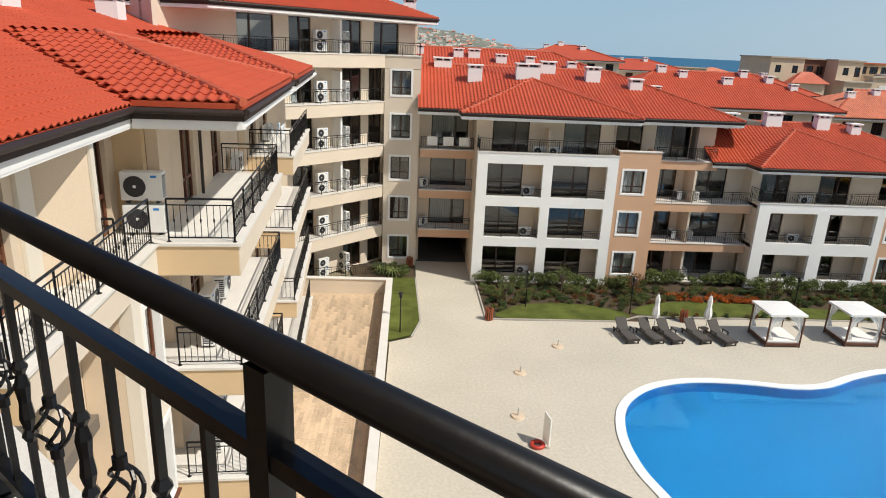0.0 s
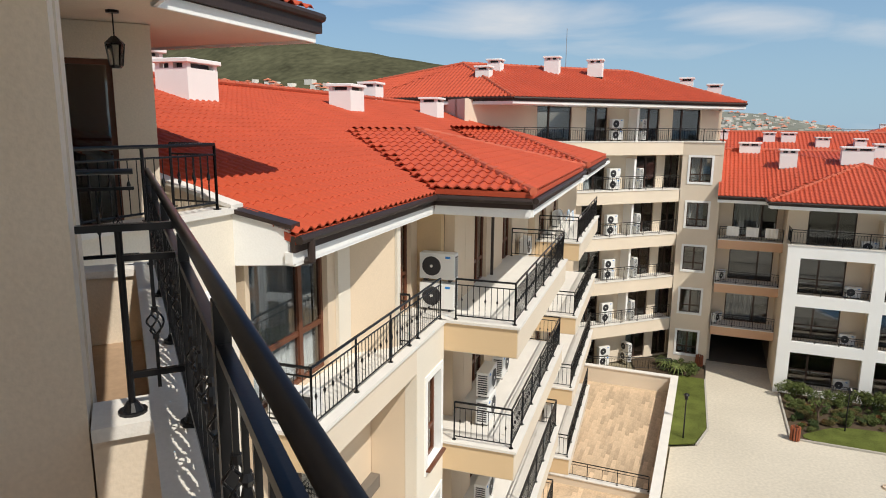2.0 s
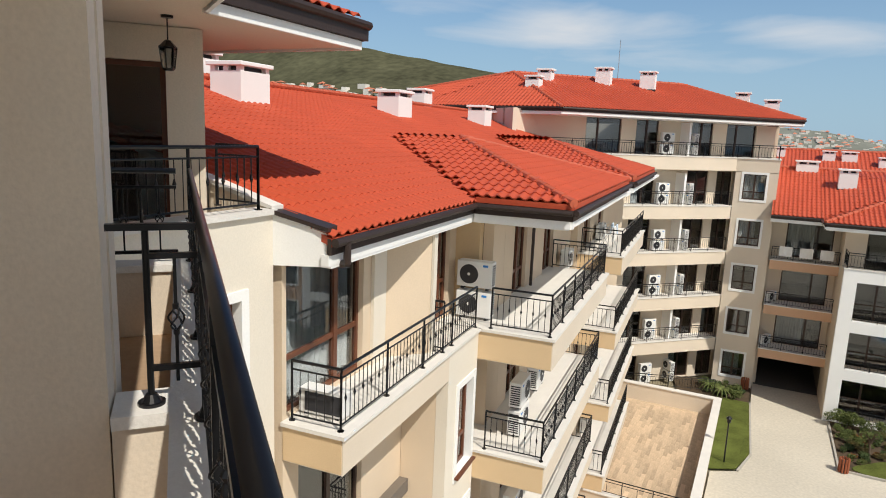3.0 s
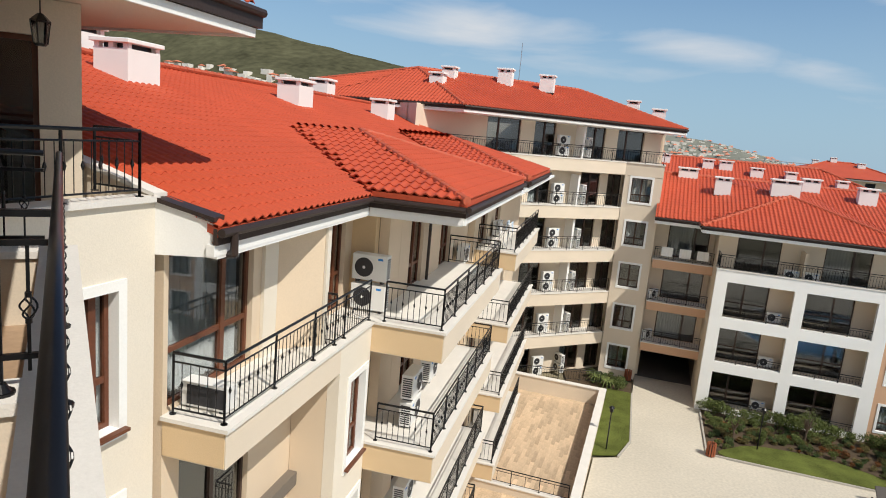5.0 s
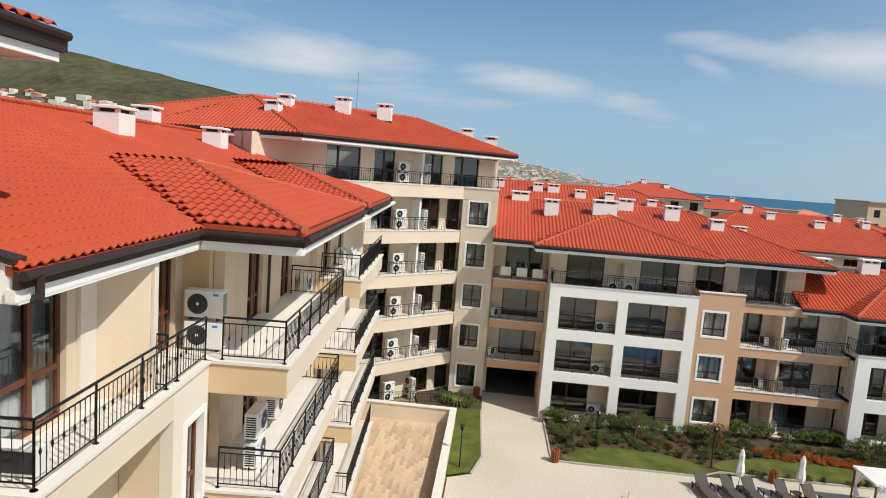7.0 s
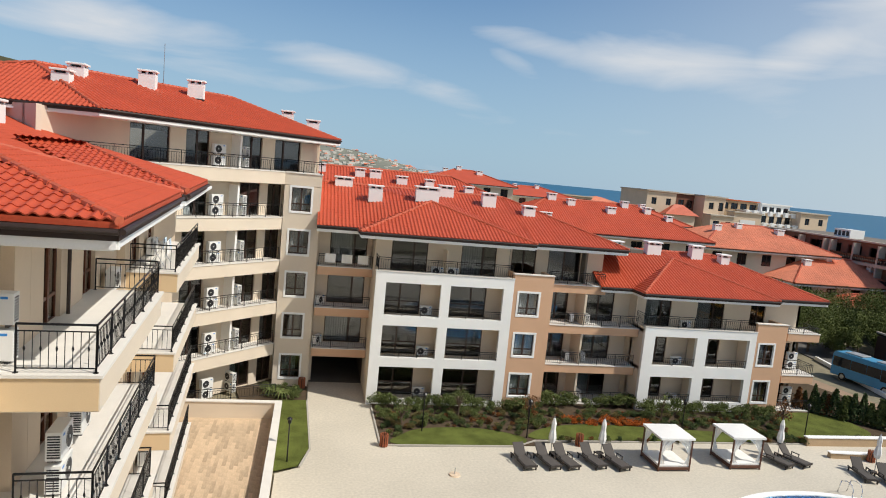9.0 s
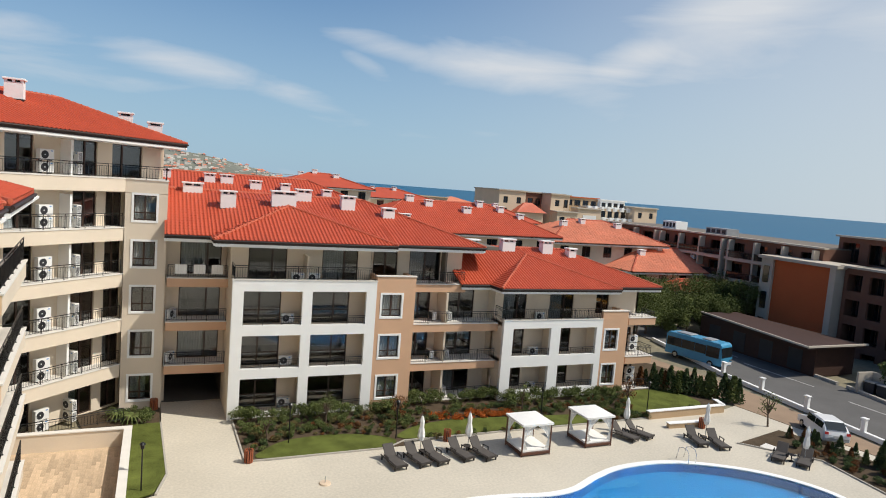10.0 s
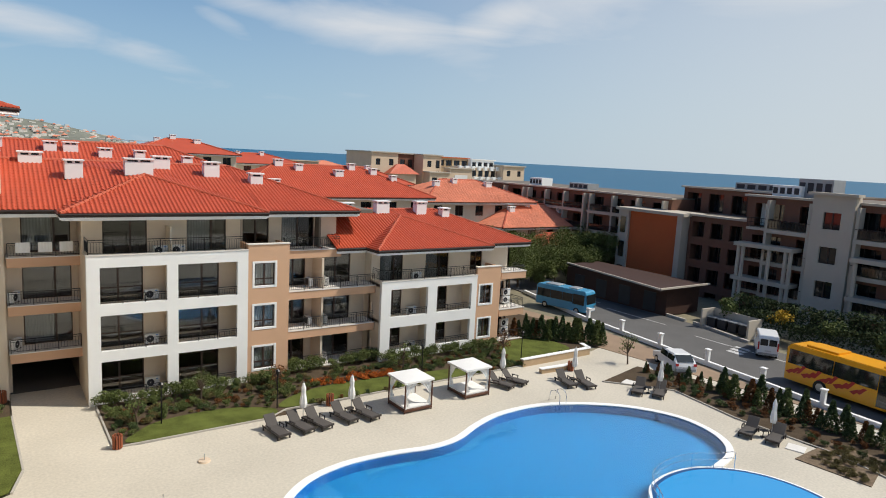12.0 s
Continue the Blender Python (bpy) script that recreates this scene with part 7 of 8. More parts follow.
far_block("apartment_block", "red-roofed apartment block behind the poolside block", -9, 20.5, 59, 73, 12.3, 15.4, tiles=True, chims=((4.2, 64.2, 1.1), (5.7, 64.2, 1.3), (8.2, 63.3, 1.2), (10.9, 63.1, 1.0), (14.7, 62.3, 1.0), (0.4, 64.6, 1.2)))
far_block("apartment_block", "wide red-roofed block with white chimneys", 21.5, 46.5, 70.5, 84, 10.5, 13.9, tiles=True, chims=((24.2, 74.5, 1.4), (28.8, 77.0, 1.2), (31.0, 76.0, 1.1), (35.8, 74.8, 1.3), (38.4, 76.6, 1.0), (41.0, 75.5, 1.0), (43.2, 74.0, 1.0), (26.5, 72.2, 1.6)))
far_block("apartment_block", "distant red-roofed block with pale walls", 21, 39, 126, 140, 14.1, 16.6, chims=((26, 132, 1.2), (29, 133, 1.2), (33, 131, 1.4)))
far_block("apartment_block", "distant low red-roofed block", 37.5, 54, 130, 142, 12.6, 14.5, chims=((42, 135, 1.0), (47, 135, 1.0)))
far_block("villa", "villa with faded pink tiled roof", 51.5, 70.5, 78, 90, 9.4, 12.3, roof_mat=TILE_PALE, tiles=True, chims=((55.5, 82, 1.2), (59.5, 83, 1.0), (65.5, 82, 1.3)), group="villas beside the road", ov=1.2)
far_block("villa", "villa with faded pink and red tiled roof", 61.8, 80.5, 73, 84, 6.1, 8.9, roof_mat=TILE_PALE, tiles=True, rows=2, chims=((66, 76.5, 1.2), (70.5, 78, 1.0), (76, 76.0, 1.2)), group="villas beside the road", ov=1.2)
far_block("villa", "low red-roofed annex in front of the villa", 66.5, 75.0, 69.5, 73.5, 3.9, 5.2, rows=1, group="villas beside the road", ov=0.8)
far_block("apartment_block", "red-roofed block in the second row", 47.5, 62, 100, 112, 10.6, 13.2, chims=((51, 104, 1.1), (56, 105, 1.1)))
far_block("apartment_block", "red-roofed block far behind the drive", -26, 4, 96, 110, 13.4, 15.9, chims=((-8, 101, 1.3), (-2, 101, 1.3)))


def hotel(name, label, x, y0, y1, ztop, floors, bays, mat, trim=GREY_STONE, depth=14, balcony=True, along="y", skip=(), bands=()):
    """Flat-roofed hotel whose facade faces the road."""
    e = thing(name, label, "hotel", "hotels along the road")
    m = face_matrix(x, y1, x, y0) if along == "y" else face_matrix(y0, x, y1, x)
    L = y1 - y0
    st = ztop / floors
    holes = []
    for r in range(floors):
        for c in range(bays):
            if (r, c) in skip:
                continue
            u = (c + 0.5) * L / bays
            holes.append((u - 0.33 * L / bays, u + 0.33 * L / bays, r * st + 0.25, r * st + st - 0.65))
    bm = bmesh.new()
    wall(bm, m, 0, L, 0, ztop, holes, 0, 0.35)
    box(bm, 0, 0.3, 0.353, depth, 0, ztop, m)
    box(bm, L - 0.3, L, 0.353, depth, 0, ztop, m)
    box(bm, 0, L, depth, depth + 0.3, 0, ztop, m)
    pieces("wall", bm, mat, e)
    bm = bmesh.new()
    box(bm, 0.3, L - 0.3, 3.0, 3.2, 0, ztop, m)
    part("inner_wall", bm, ROOM, e)
    for r in range(floors):
        bm = bmesh.new()
        box(bm, 0.3, L - 0.3, 0.36, 3.0, max(r * st - 0.3, 0), r * st - 0.02 if r else 0.1, m)
        part("floor_slab", bm, ROOM, e)
    bm = bmesh.new()
    box(bm, 0.0, L, 0.36, depth, ztop - 0.02, ztop + 0.15, m)
    part("flat_roof", bm, ROOM, e)
    bm = bmesh.new()
    box(bm, -0.3, L + 0.3, -0.4, 0.5, ztop, ztop + 0.22, m)
    part("cornice", bm, trim, e, "pale projecting cornice")
    for i, h in enumerate(holes):
        bm = bmesh.new()
        box(bm, h[0] + 0.05, h[1] - 0.05, 1.2, 1.26, h[2], h[3], m)
        w = part("window", bm, CAR_GLASS, e)
        bm = bmesh.new()
        for f in (0.0, 0.36, 0.68, 1.0):
            u = h[0] + 0.06 + (h[1] - h[0] - 0.2) * f
            box(bm, u, u + 0.08, 1.12, 1.198, h[2], h[3], m)
        part("frame", bm, FRAME, w)
        if balcony and not any(b0 < h[0] < b1 for b0, b1 in bands):
            bm = bmesh.new()
            box(bm, h[0] - 0.25, h[1] + 0.25, -0.9, -0.002, h[2] - 0.32, h[2] - 0.05, m)
            s = part("balcony", bm, trim, e)
            bm = bmesh.new()
            for zz in (0.95, 0.5, 0.1):
                box(bm, h[0] - 0.2, h[1] + 0.2, -0.86, -0.82, h[2] + zz - 0.05, h[2] + zz, m)
            for k in range(int((h[1] - h[0]) / 0.35) + 1):
                u = h[0] - 0.2 + k * 0.37
                box(bm, u, u + 0.03, -0.86, -0.83, h[2] - 0.05, h[2] + 0.9, m)
            part("railing", bm, IRON, s)
            if i % 3 == 0:
                bm = bmesh.new()
                lo, hi = ([bm.verts.new(m @ Vector((h[0] + 0.15 + k * 0.1, 1.0 + 0.04 * (k % 2), zz))) for k in range(10)] for zz in (h[2] + 0.1, h[3] - 0.05))
                for k in range(9):
                    bm.faces.new((lo[k], lo[k + 1], hi[k + 1], hi[k]))
                part("curtain", bm, CURTAIN, w)
    for b0, b1 in bands:
        for r in range(1, floors):
            z = r * st + 0.2
            bm = bmesh.new()
            box(bm, b0, b1, -1.15, -0.004, z - 0.42, z, m)
            s_ = part("balcony", bm, trim, e, "continuous pale balcony slab")
            bm = bmesh.new()
            box(bm, b0 + 0.05, b1 - 0.05, -1.1, -1.05, z + 0.88, z + 0.95, m)
            for k in range(int((b1 - b0) / 0.3)):
                box(bm, b0 + 0.1 + k * 0.3, b0 + 0.125 + k * 0.3, -1.09, -1.06, z, z + 0.88, m)
            part("railing", bm, IRON, s_)
            bm = bmesh.new()
            box(bm, b0 + 0.06, b1 - 0.06, -1.05, -1.04, z + 0.08, z + 0.86, m)
            part("railing_panel", bm, CAR_GLASS, s_, "dark glass railing panel")
            n = max(1, round((b1 - b0) / 4.6))
            for k in range(n + 1):
                u = b0 + 0.15 + (b1 - b0 - 0.3) * k / n
                bm = bmesh.new()
                box(bm, u - 0.14, u + 0.14, -1.1, -0.003, z, z + st - 0.43, m)
                part("partition", bm, trim, s_)
            if r % 2:
                for k in range(n):
                    u = b0 + (b1 - b0) * (k + 0.5) / n
                    bm = bmesh.new()
                    tube(bm, m @ Vector((u, -0.6, z)), m @ Vector((u, -0.6, z + 0.72)), 0.3, 10, 0.36)
                    part("table", bm, WHITE, s_, "white balcony table")
    return e, m


h1_, hm = hotel("hotel", "dark brown and orange brick hotel with grey stone trim", 66.5, -22, 38.6, 13.4, 4, 13, BRICK_BROWN, bands=((2.6, 7.1), (11.1, 26.5), (30.7, 60.0)))
# grey stone pavilion bays with tall columns
PAVILIONS = []
for ya, yb, zt in ((27.6, 31.4, 14.1), (8.0, 12.0, 14.1)):
    pv = thing("stair_tower", "grey rendered stair tower with square windows", "tower", "towers of the hotel")
    m = face_matrix(65.2, yb, 65.2, ya)
    hh = [(1.1, 2.7, k * 3.3 + 1.0, k * 3.3 + 2.6) for k in range(4)]
    bm = bmesh.new()
    wall(bm, m, 0, yb - ya, 0, zt, hh, 0, 1.3)
    pieces("wall", bm, GREY_STONE, pv)
    PAVILIONS.append(pv)
    bm = bmesh.new()
    box(bm, -0.35, yb - ya + 0.35, -0.4, 0.9, zt, zt + 0.25, m)
    part("cornice", bm, GREY_STONE, pv)
    for h in hh:
        bm = bmesh.new()
        box(bm, h[0], h[1], 0.25, 0.3, h[2], h[3], m)
        w = part("window", bm, CAR_GLASS, pv)
        bm = bmesh.new()
        box(bm, (h[0] + h[1]) / 2 - 0.05, (h[0] + h[1]) / 2 + 0.05, 0.18, 0.248, h[2], h[3], m)
        part("frame", bm, FRAME, w)
port = thing("colonnade", "two-storey grey stone colonnade in front of the hotel", "colonnade")
for y in (38.2, 37.7, 34.9, 33.2, 32.7, 26.8, 23.4, 20.0, 16.6, 13.2):
    bm = bmesh.new()
    tube(bm, (64.9, y, 0), (64.9, y, 8.2), 0.2, 10)
    box(bm, 64.6, 65.2, y - 0.3, y + 0.3, 0, 0.8)
    part("column", bm, GREY_STONE, port)
for ya, yb in ((32.4, 38.6), (12.9, 27.2)):
    for z in (4.6, 8.2):
        bm = bmesh.new()
        box(bm, 64.5, 66.4, ya, yb, z, z + 0.4)
        part("beam", bm, GREY_STONE, port)
# orange gable with pale frame and the brown link
gable = thing("orange_gable", "flat orange wall panel framed by grey pilasters", "wall panel")
bm = bmesh.new()
box(bm, 66.0, 70.0, 46.6, 53.6, 0, 10.4)
part("panel", bm, ORANGE_WALL, gable, "smooth orange render")
for ya, yb in ((45.9, 46.6), (53.6, 55.2)):
    bm = bmesh.new()
    box(bm, 65.7, 70.0, ya, yb, 0, 10.4)
    part("pilaster", bm, GREY_STONE, gable)
bm = bmesh.new()
box(bm, 65.4, 70.5, 45.6, 55.5, 10.4, 10.75)
part("cornice", bm, GREY_STONE, gable)
for k in range(3):
    bm = bmesh.new()
    box(bm, 65.62, 65.72, 54.0, 54.8, 1.4 + k * 3.1, 3.4 + k * 3.1)
    part("window", bm, CAR_GLASS, gable)
link, lm = hotel("hotel_link", "brown brick link building with windows", 67.0, 38.8, 45.8, 10.6, 4, 3, BRICK_BROWN, balcony=False)
# the hotel stands back from the road, on lower ground
SET_BACK = Matrix.Translation((0, 0, 15.79)) @ Matrix.Diagonal((1.1, 1.1, 1.1, 1)) @ Matrix.Translation((0, 0, -15.79))
for e in (h1_, port, gable, link, *PAVILIONS):
    e.matrix_world = SET_BACK
hotel("hotel", "long hotel with brown balconies and flat roof", 76.0, 55.0, 100.0, 11.7, 4, 12, BRICK_BROWN, bands=((0.5, 16.0), (17.0, 30.0), (31.0, 44.5)))
hotel("hotel", "rear hotel block with dark brown walls", 80.0, 36.0, 56.0, 13.4, 4, 6, BRICK_BROWN, balcony=False)
for i, (x, y, z, w, d, h) in enumerate(((77, 39.6, 13.32, 2.4, 3.3, 1.3), (78, 36.8, 13.32, 2.8, 3.8, 2.2), (77.5, 26.4, 13.32, 2.2, 3.3, 1.1), (79, 74, 11.8, 2.5, 4, 1.0), (79, 84, 11.8, 2.5, 3, 1.3), (84, 47, 13.5, 3, 6, 1.0), (78, 17.6, 13.32, 3.3, 4.4, 1.5))):
    e = thing("roof_plant", "pale roof plant box on the flat roof", "roof plant", "roof plant boxes", (x, y, z))
    bm = bmesh.new()
    box(bm, -w / 2, w / 2, -d / 2, d / 2, 0, h)
    o = part("housing", bm, SHEET_METAL if i % 2 else WHITE)
    o.parent = e
    for k in range(4):
        bm = bmesh.new()
        box(bm, -w / 2 - 0.03, -w / 2 - 0.002, -d / 2 + 0.2 + k * d / 4, -d / 2 + 0.1 + (k + 0.8) * d / 4, h * 0.25, h * 0.8)
        o = part("louvre", bm, AC_DARK)
        o.parent = e
# low service building with a brown lean-to roof
low = thing("service_building", "low brown service building with sheet roof", "building")
bm = bmesh.new()
box(bm, 59.6, 65.4, 42.6, 57.5, 0, 3.0)
# walls share the roof's dark maroon to colour in the shade below it
pieces("wall", bm, MAROON, low)
bm = bmesh.new()
prism(bm, [(57.2, 41.8), (66.0, 41.8), (66.0, 58.2), (60.2, 58.2)], 3.0, 3.18)
part("roof", bm, MAROON, low, "dark brown flat roof")
bm = bmesh.new()
for a, b in (((57.2, 41.8), (66.0, 41.8)), ((60.2, 58.2), (57.2, 41.8))):
    m = face_matrix(*a, *b)
    box(bm, 0, (Vector(b) - Vector(a)).length, -0.1, 0.1, 3.18, 3.36, m)
part("roof_edge", bm, GREY_STONE, low)
for y in (44, 47.5, 51, 54.5):
    bm = bmesh.new()
    box(bm, 59.55, 59.598, y, y + 1.6, 0.2, 2.3)
    part("door", bm, AC_DARK, low)
# bin shelter, container, low roadside walls
shel = thing("bin_shelter", "grey open shelter with bins beside the road", "shelter")
bm = bmesh.new()
for a, b in (((59.0, 38.0), (58.6, 32.6)),):
    m = face_matrix(*a, *b)
    box(bm, 0, 5.4, 1.8, 2.0, 0, 1.9, m)
    box(bm, 0, 0.2, 0, 1.8, 0, 1.9, m)
    box(bm, 5.2, 5.4, 0, 1.8, 0, 1.9, m)
pieces("wall", bm, GREY_STONE, shel)
for i in range(4):
    b_ = thing("wheelie_bin", "dark wheeled waste bin in the shelter", "waste bin", "wheeled waste bins", (60.0, 37.2 - i * 1.15, 0))
    bm = bmesh.new()
    box(bm, -0.4, 0.4, -0.45, 0.45, 0.1, 1.1)
    o = part("body", bevelled(bm, 0.05, 1), AC_DARK)
    o.parent = b_
    bm = bmesh.new()
    box(bm, -0.43, 0.43, -0.48, 0.48, 1.1, 1.18)
    o = part("lid", bm, SHEET_METAL)
    o.parent = b_
cont = thing("container", "white and grey service container beside the road", "container", at=(62.0, 48.5, 0))
cont.rotation_euler[2] = radians(8)
bm = bmesh.new()
box(bm, -1.1, 1.1, -2.2, 2.2, 0.2, 2.0)
o = part("body", bevelled(bm, 0.04, 1), AC_WHITE)
o.parent = cont
bm = bmesh.new()
box(bm, -1.13, -1.102, -1.9, -0.6, 0.5, 1.7)
box(bm, -1.13, -1.102, 0.4, 1.8, 0.5, 1.7)
o = part("door", bm, SHEET_METAL)
o.parent = cont
bm = bmesh.new()
for a, b in (((62.0, 57), (60.3, 47.5)), ((60.3, 46.0), (59.5, 40.0)), ((59.5, 39.0), (57.8, 32.0))):
    m = face_matrix(*a, *b)
    box(bm, 0, (Vector(b) - Vector(a)).length, -0.15, 0.15, 0, 0.28, m)
tagged(part("kerb", bm, KERB), "raised kerb along the far side of the road", "kerb", kind="structure")

# big pale hotel towards the sea: stepped wings, towers, terraces and a white penthouse
big = thing("seaside_hotel", "large pale beige seaside hotel with stepped terraces and towers", "hotel", "hotels along the road")


def volume(x0, x1, y, depth, zt, mat, cols, rows, top, win=(1.3, 1.6), trim=GREY_STONE):
    """Block of the seaside hotel facing the viewer: windows in rows below the height top."""
    m = face_matrix(x0, y, x1, y)
    L = x1 - x0
    hh = []
    for r in range(rows):
        for c in range(cols):
            u, z = (c + 0.5) * L / cols, top - r * 2.9
            hh.append((u - win[0] / 2, u + win[0] / 2, z - win[1], z))
    bm = bmesh.new()
    wall(bm, m, 0, L, 0, zt, hh, 0, 0.35)
    w_ = part("wall", bm, mat, big)
    bm = bmesh.new()
    box(bm, 0.0, L, 0.36, depth, 0, zt - 0.01, m)
    part("core", bm, mat, big)
    for h in hh:
        bm = bmesh.new()
        box(bm, h[0], h[1], 0.22, 0.3, h[2], h[3], m)
        q = part("window", bm, CAR_GLASS, w_)
        bm = bmesh.new()
        box(bm, (h[0] + h[1]) / 2 - 0.05, (h[0] + h[1]) / 2 + 0.05, 0.14, 0.218, h[2], h[3], m)
        part("frame", bm, FRAME, w_)
    bm = bmesh.new()
    box(bm, -0.35, L + 0.35, -0.4, depth, zt, zt + 0.3, m)
    part("cornice", bm, trim, big)
    return m


volume(78.8, 86.5, 145.5, 14, 16.1, PALE_STONE, 2, 4, 14.6)
volume(86.5, 93.6, 149.0, 12, 16.0, BRICK_BROWN, 3, 4, 14.6, (1.5, 1.9))
volume(93.6, 97.6, 144.5, 14, 16.0, PALE_STONE, 1, 4, 14.6)
volume(97.6, 100.4, 146.0, 14, 15.9, PALE_STONE, 1, 4, 14.8, (1.9, 2.1))
volume(100.4, 114.0, 152.0, 9, 15.6, SANDSTONE, 5, 1, 15.0, (2.0, 1.6), ORANGE_WALL)
volume(114.0, 122.4, 150.5, 9, 15.4, WHITE, 4, 1, 14.8, (1.5, 1.5), WHITE)
volume(122.4, 130.4, 146.0, 14, 14.0, PALE_STONE, 2, 4, 12.8)
volume(93.9, 100.2, 141.5, 3, 11.6, PALE_STONE, 2, 3, 10.4, (1.6, 2.0))
volume(100.5, 108.0, 142.0, 3, 12.8, PALE_STONE, 2, 3, 9.0, (1.4, 1.7))
bm = bmesh.new()
box(bm, 102.2, 106.4, 141.9, 141.99, 9.6, 11.2)
part("sign_panel", bm, AC_WHITE, big, "white sign panel")
for r in range(4):
    z, y = 12.6 - r * 2.9, 149.0 - r * 1.2
    volume(108.2, 122.2, y, 3.5, z + 0.6, PALE_STONE, 6, 1, z - 0.1, (1.6, 2.0), WHITE)
    for k in range(7):
        x = 108.3 + k * 2.28
        bm = bmesh.new()
        box(bm, x - 0.5, x + 0.5, y - 1.2, y - 0.41, z - 0.1, z + 1.1)
        part("parapet_pier", bevelled(bm, 0.06, 1), WHITE, big)
bm = bmesh.new()
vs = [bm.verts.new(p) for p in ((82.5, 142.5, 11.0), (91.5, 142.5, 11.0), (91.5, 149.0, 11.0), (82.5, 149.0, 11.0), (86.0, 145.0, 13.4), (88.5, 145.5, 13.4))]
for f in ((0, 1, 5, 4), (1, 2, 5), (2, 3, 4, 5), (3, 0, 4), (3, 2, 1, 0)):
    bm.faces.new([vs[i] for i in f])
bmesh.ops.recalc_face_normals(bm, faces=bm.faces[:])
part("annex_roof", bm, RIDGE, big, "dark red hipped annex roof")
bm = bmesh.new()
box(bm, 83.2, 90.8, 143.2, 148.5, 0, 10.98)
part("annex_wall", bm, PALE_STONE, big)
hotel("hotel", "pale hotel further along the coast", 180.0, 60, 80, 12.5, 4, 6, PALE_STONE, PALE_STONE, along="x", balcony=False)

# ---- town on the headland and at the foot of the hill ----
def town(name, label, spots, seed, w=(7, 16), h=(4, 9), red=0.6):
    rr = random.Random(seed)
    for kind, mat in (("house_walls", HOUSE_WALL), ("house_roofs", TILE_PALE)):
        rr = random.Random(seed)
        vs, fs = [], []
        for x, y, z in spots:
            a, b, c = rr.uniform(*w) / 2, rr.uniform(*w) / 2, rr.uniform(*h)
            k = len(vs)
            if kind == "house_walls":
                vs += [Vector((x + sx * a, y + sy * b, zz)) for zz in (z - 6, z + c) for sx, sy in ((-1, -1), (1, -1), (1, 1), (-1, 1))]
                fs += [tuple(k + i for i in f) for f in ((4, 5, 6, 7), (0, 1, 5, 4), (1, 2, 6, 5), (2, 3, 7, 6), (3, 0, 4, 7))]
            elif rr.random() < red:
                vs += [Vector((x + sx * (a + 0.6), y + sy * (b + 0.6), z + c)) for sx, sy in ((-1, -1), (1, -1), (1, 1), (-1, 1))] + [Vector((x, y, z + c + 2.2))]
                fs += [tuple(k + i for i in f) for f in ((0, 1, 4), (1, 2, 4), (2, 3, 4), (3, 0, 4))]
        me = bpy.data.meshes.new(kind)
        me.from_pydata(vs, [], fs)
        me.materials.append(mat)
        tagged(new(name, me), label, "houses", kind="stuff")


rr = random.Random(11)
spots = []
for _ in range(560):
    x = rr.uniform(-180, 205)
    t = rr.random() ** 1.2
    crest_z = np.interp(x, [p[0] for p in far], [p[2] for p in far])
    k = 1 - 250 * (1 - t) / 1200
    spots.append((x * k, 1205 * k, float(crest_z) * t ** 1.15 - 1.5))
town("headland_houses", "many small pale houses on the headland", spots, 3, (3.5, 8), (1.5, 4), 0.35)
spots = [(rr.uniform(-420, -30), rr.uniform(330, 640), 4 + rr.uniform(0, 4)) for _ in range(110)]
town("town_houses", "pale hotels and houses at the foot of the hill", spots, 7, (7, 18), (4, 10), 0.5)
spots = []
for _ in range(75):
    x, y, z = rr.choice(dense[14:36])
    t = rr.uniform(0.40, 0.52)
    k = 1 - 420 * (1 - t) / math.hypot(x, y)
    spots.append((x * k + rr.uniform(-25, 25), y * k, z * t ** 1.15 + 0.5))
town("hillside_houses", "pale hotels and houses on the lower slope of the hill", spots, 8, (4, 12), (2, 5.5), 0.4)
spots = [(rr.uniform(-10, 130), rr.uniform(175, 330), 2.0) for _ in range(60)]
town("town_houses", "low houses between the resort and the sea", spots, 9, (8, 18), (4, 8), 0.8)
fv, ff = [], []
for _ in range(9000):
    x, y = rr.uniform(-420, 150), rr.uniform(115, 620)
    s = rr.uniform(0.8, 2.0)
    q = Euler((rr.uniform(-0.9, 0.9), rr.uniform(-0.9, 0.9), rr.uniform(0, 6.28))).to_matrix()
    c = Vector((x, y, rr.uniform(0.5, 7.0)))
    k = len(fv)
    fv += [c + q @ Vector(p) for p in ((-s, 0, 0), (0, -s * 0.6, 0), (s, 0, 0), (0, s * 0.6, 0))]
    ff.append((k, k + 1, k + 2, k + 3))
me = bpy.data.meshes.new("far_trees")
me.from_pydata(fv, [], ff)
me.materials.append(LEAF_DARK)
tagged(new("far_trees", me), "dark green tree cover between distant buildings", "trees", kind="stuff")


crane = thing("tower_crane", "thin pale tower crane far along the coast", "crane", at=(64.0, 480.0, 0))
bm = bmesh.new()
tube(bm, (0, 0, 0), (0, 0, 17.0), 0.35, 6)
o = part("mast", bm, SHEET_METAL)
o.parent = crane
bm = bmesh.new()
tube(bm, (-5.0, 0, 15.9), (26.0, 0, 15.9), 0.28, 6)
tube(bm, (0, 0, 17.0), (14.0, 0, 15.9), 0.1, 5)
o = part("jib", bm, SHEET_METAL)
o.parent = crane


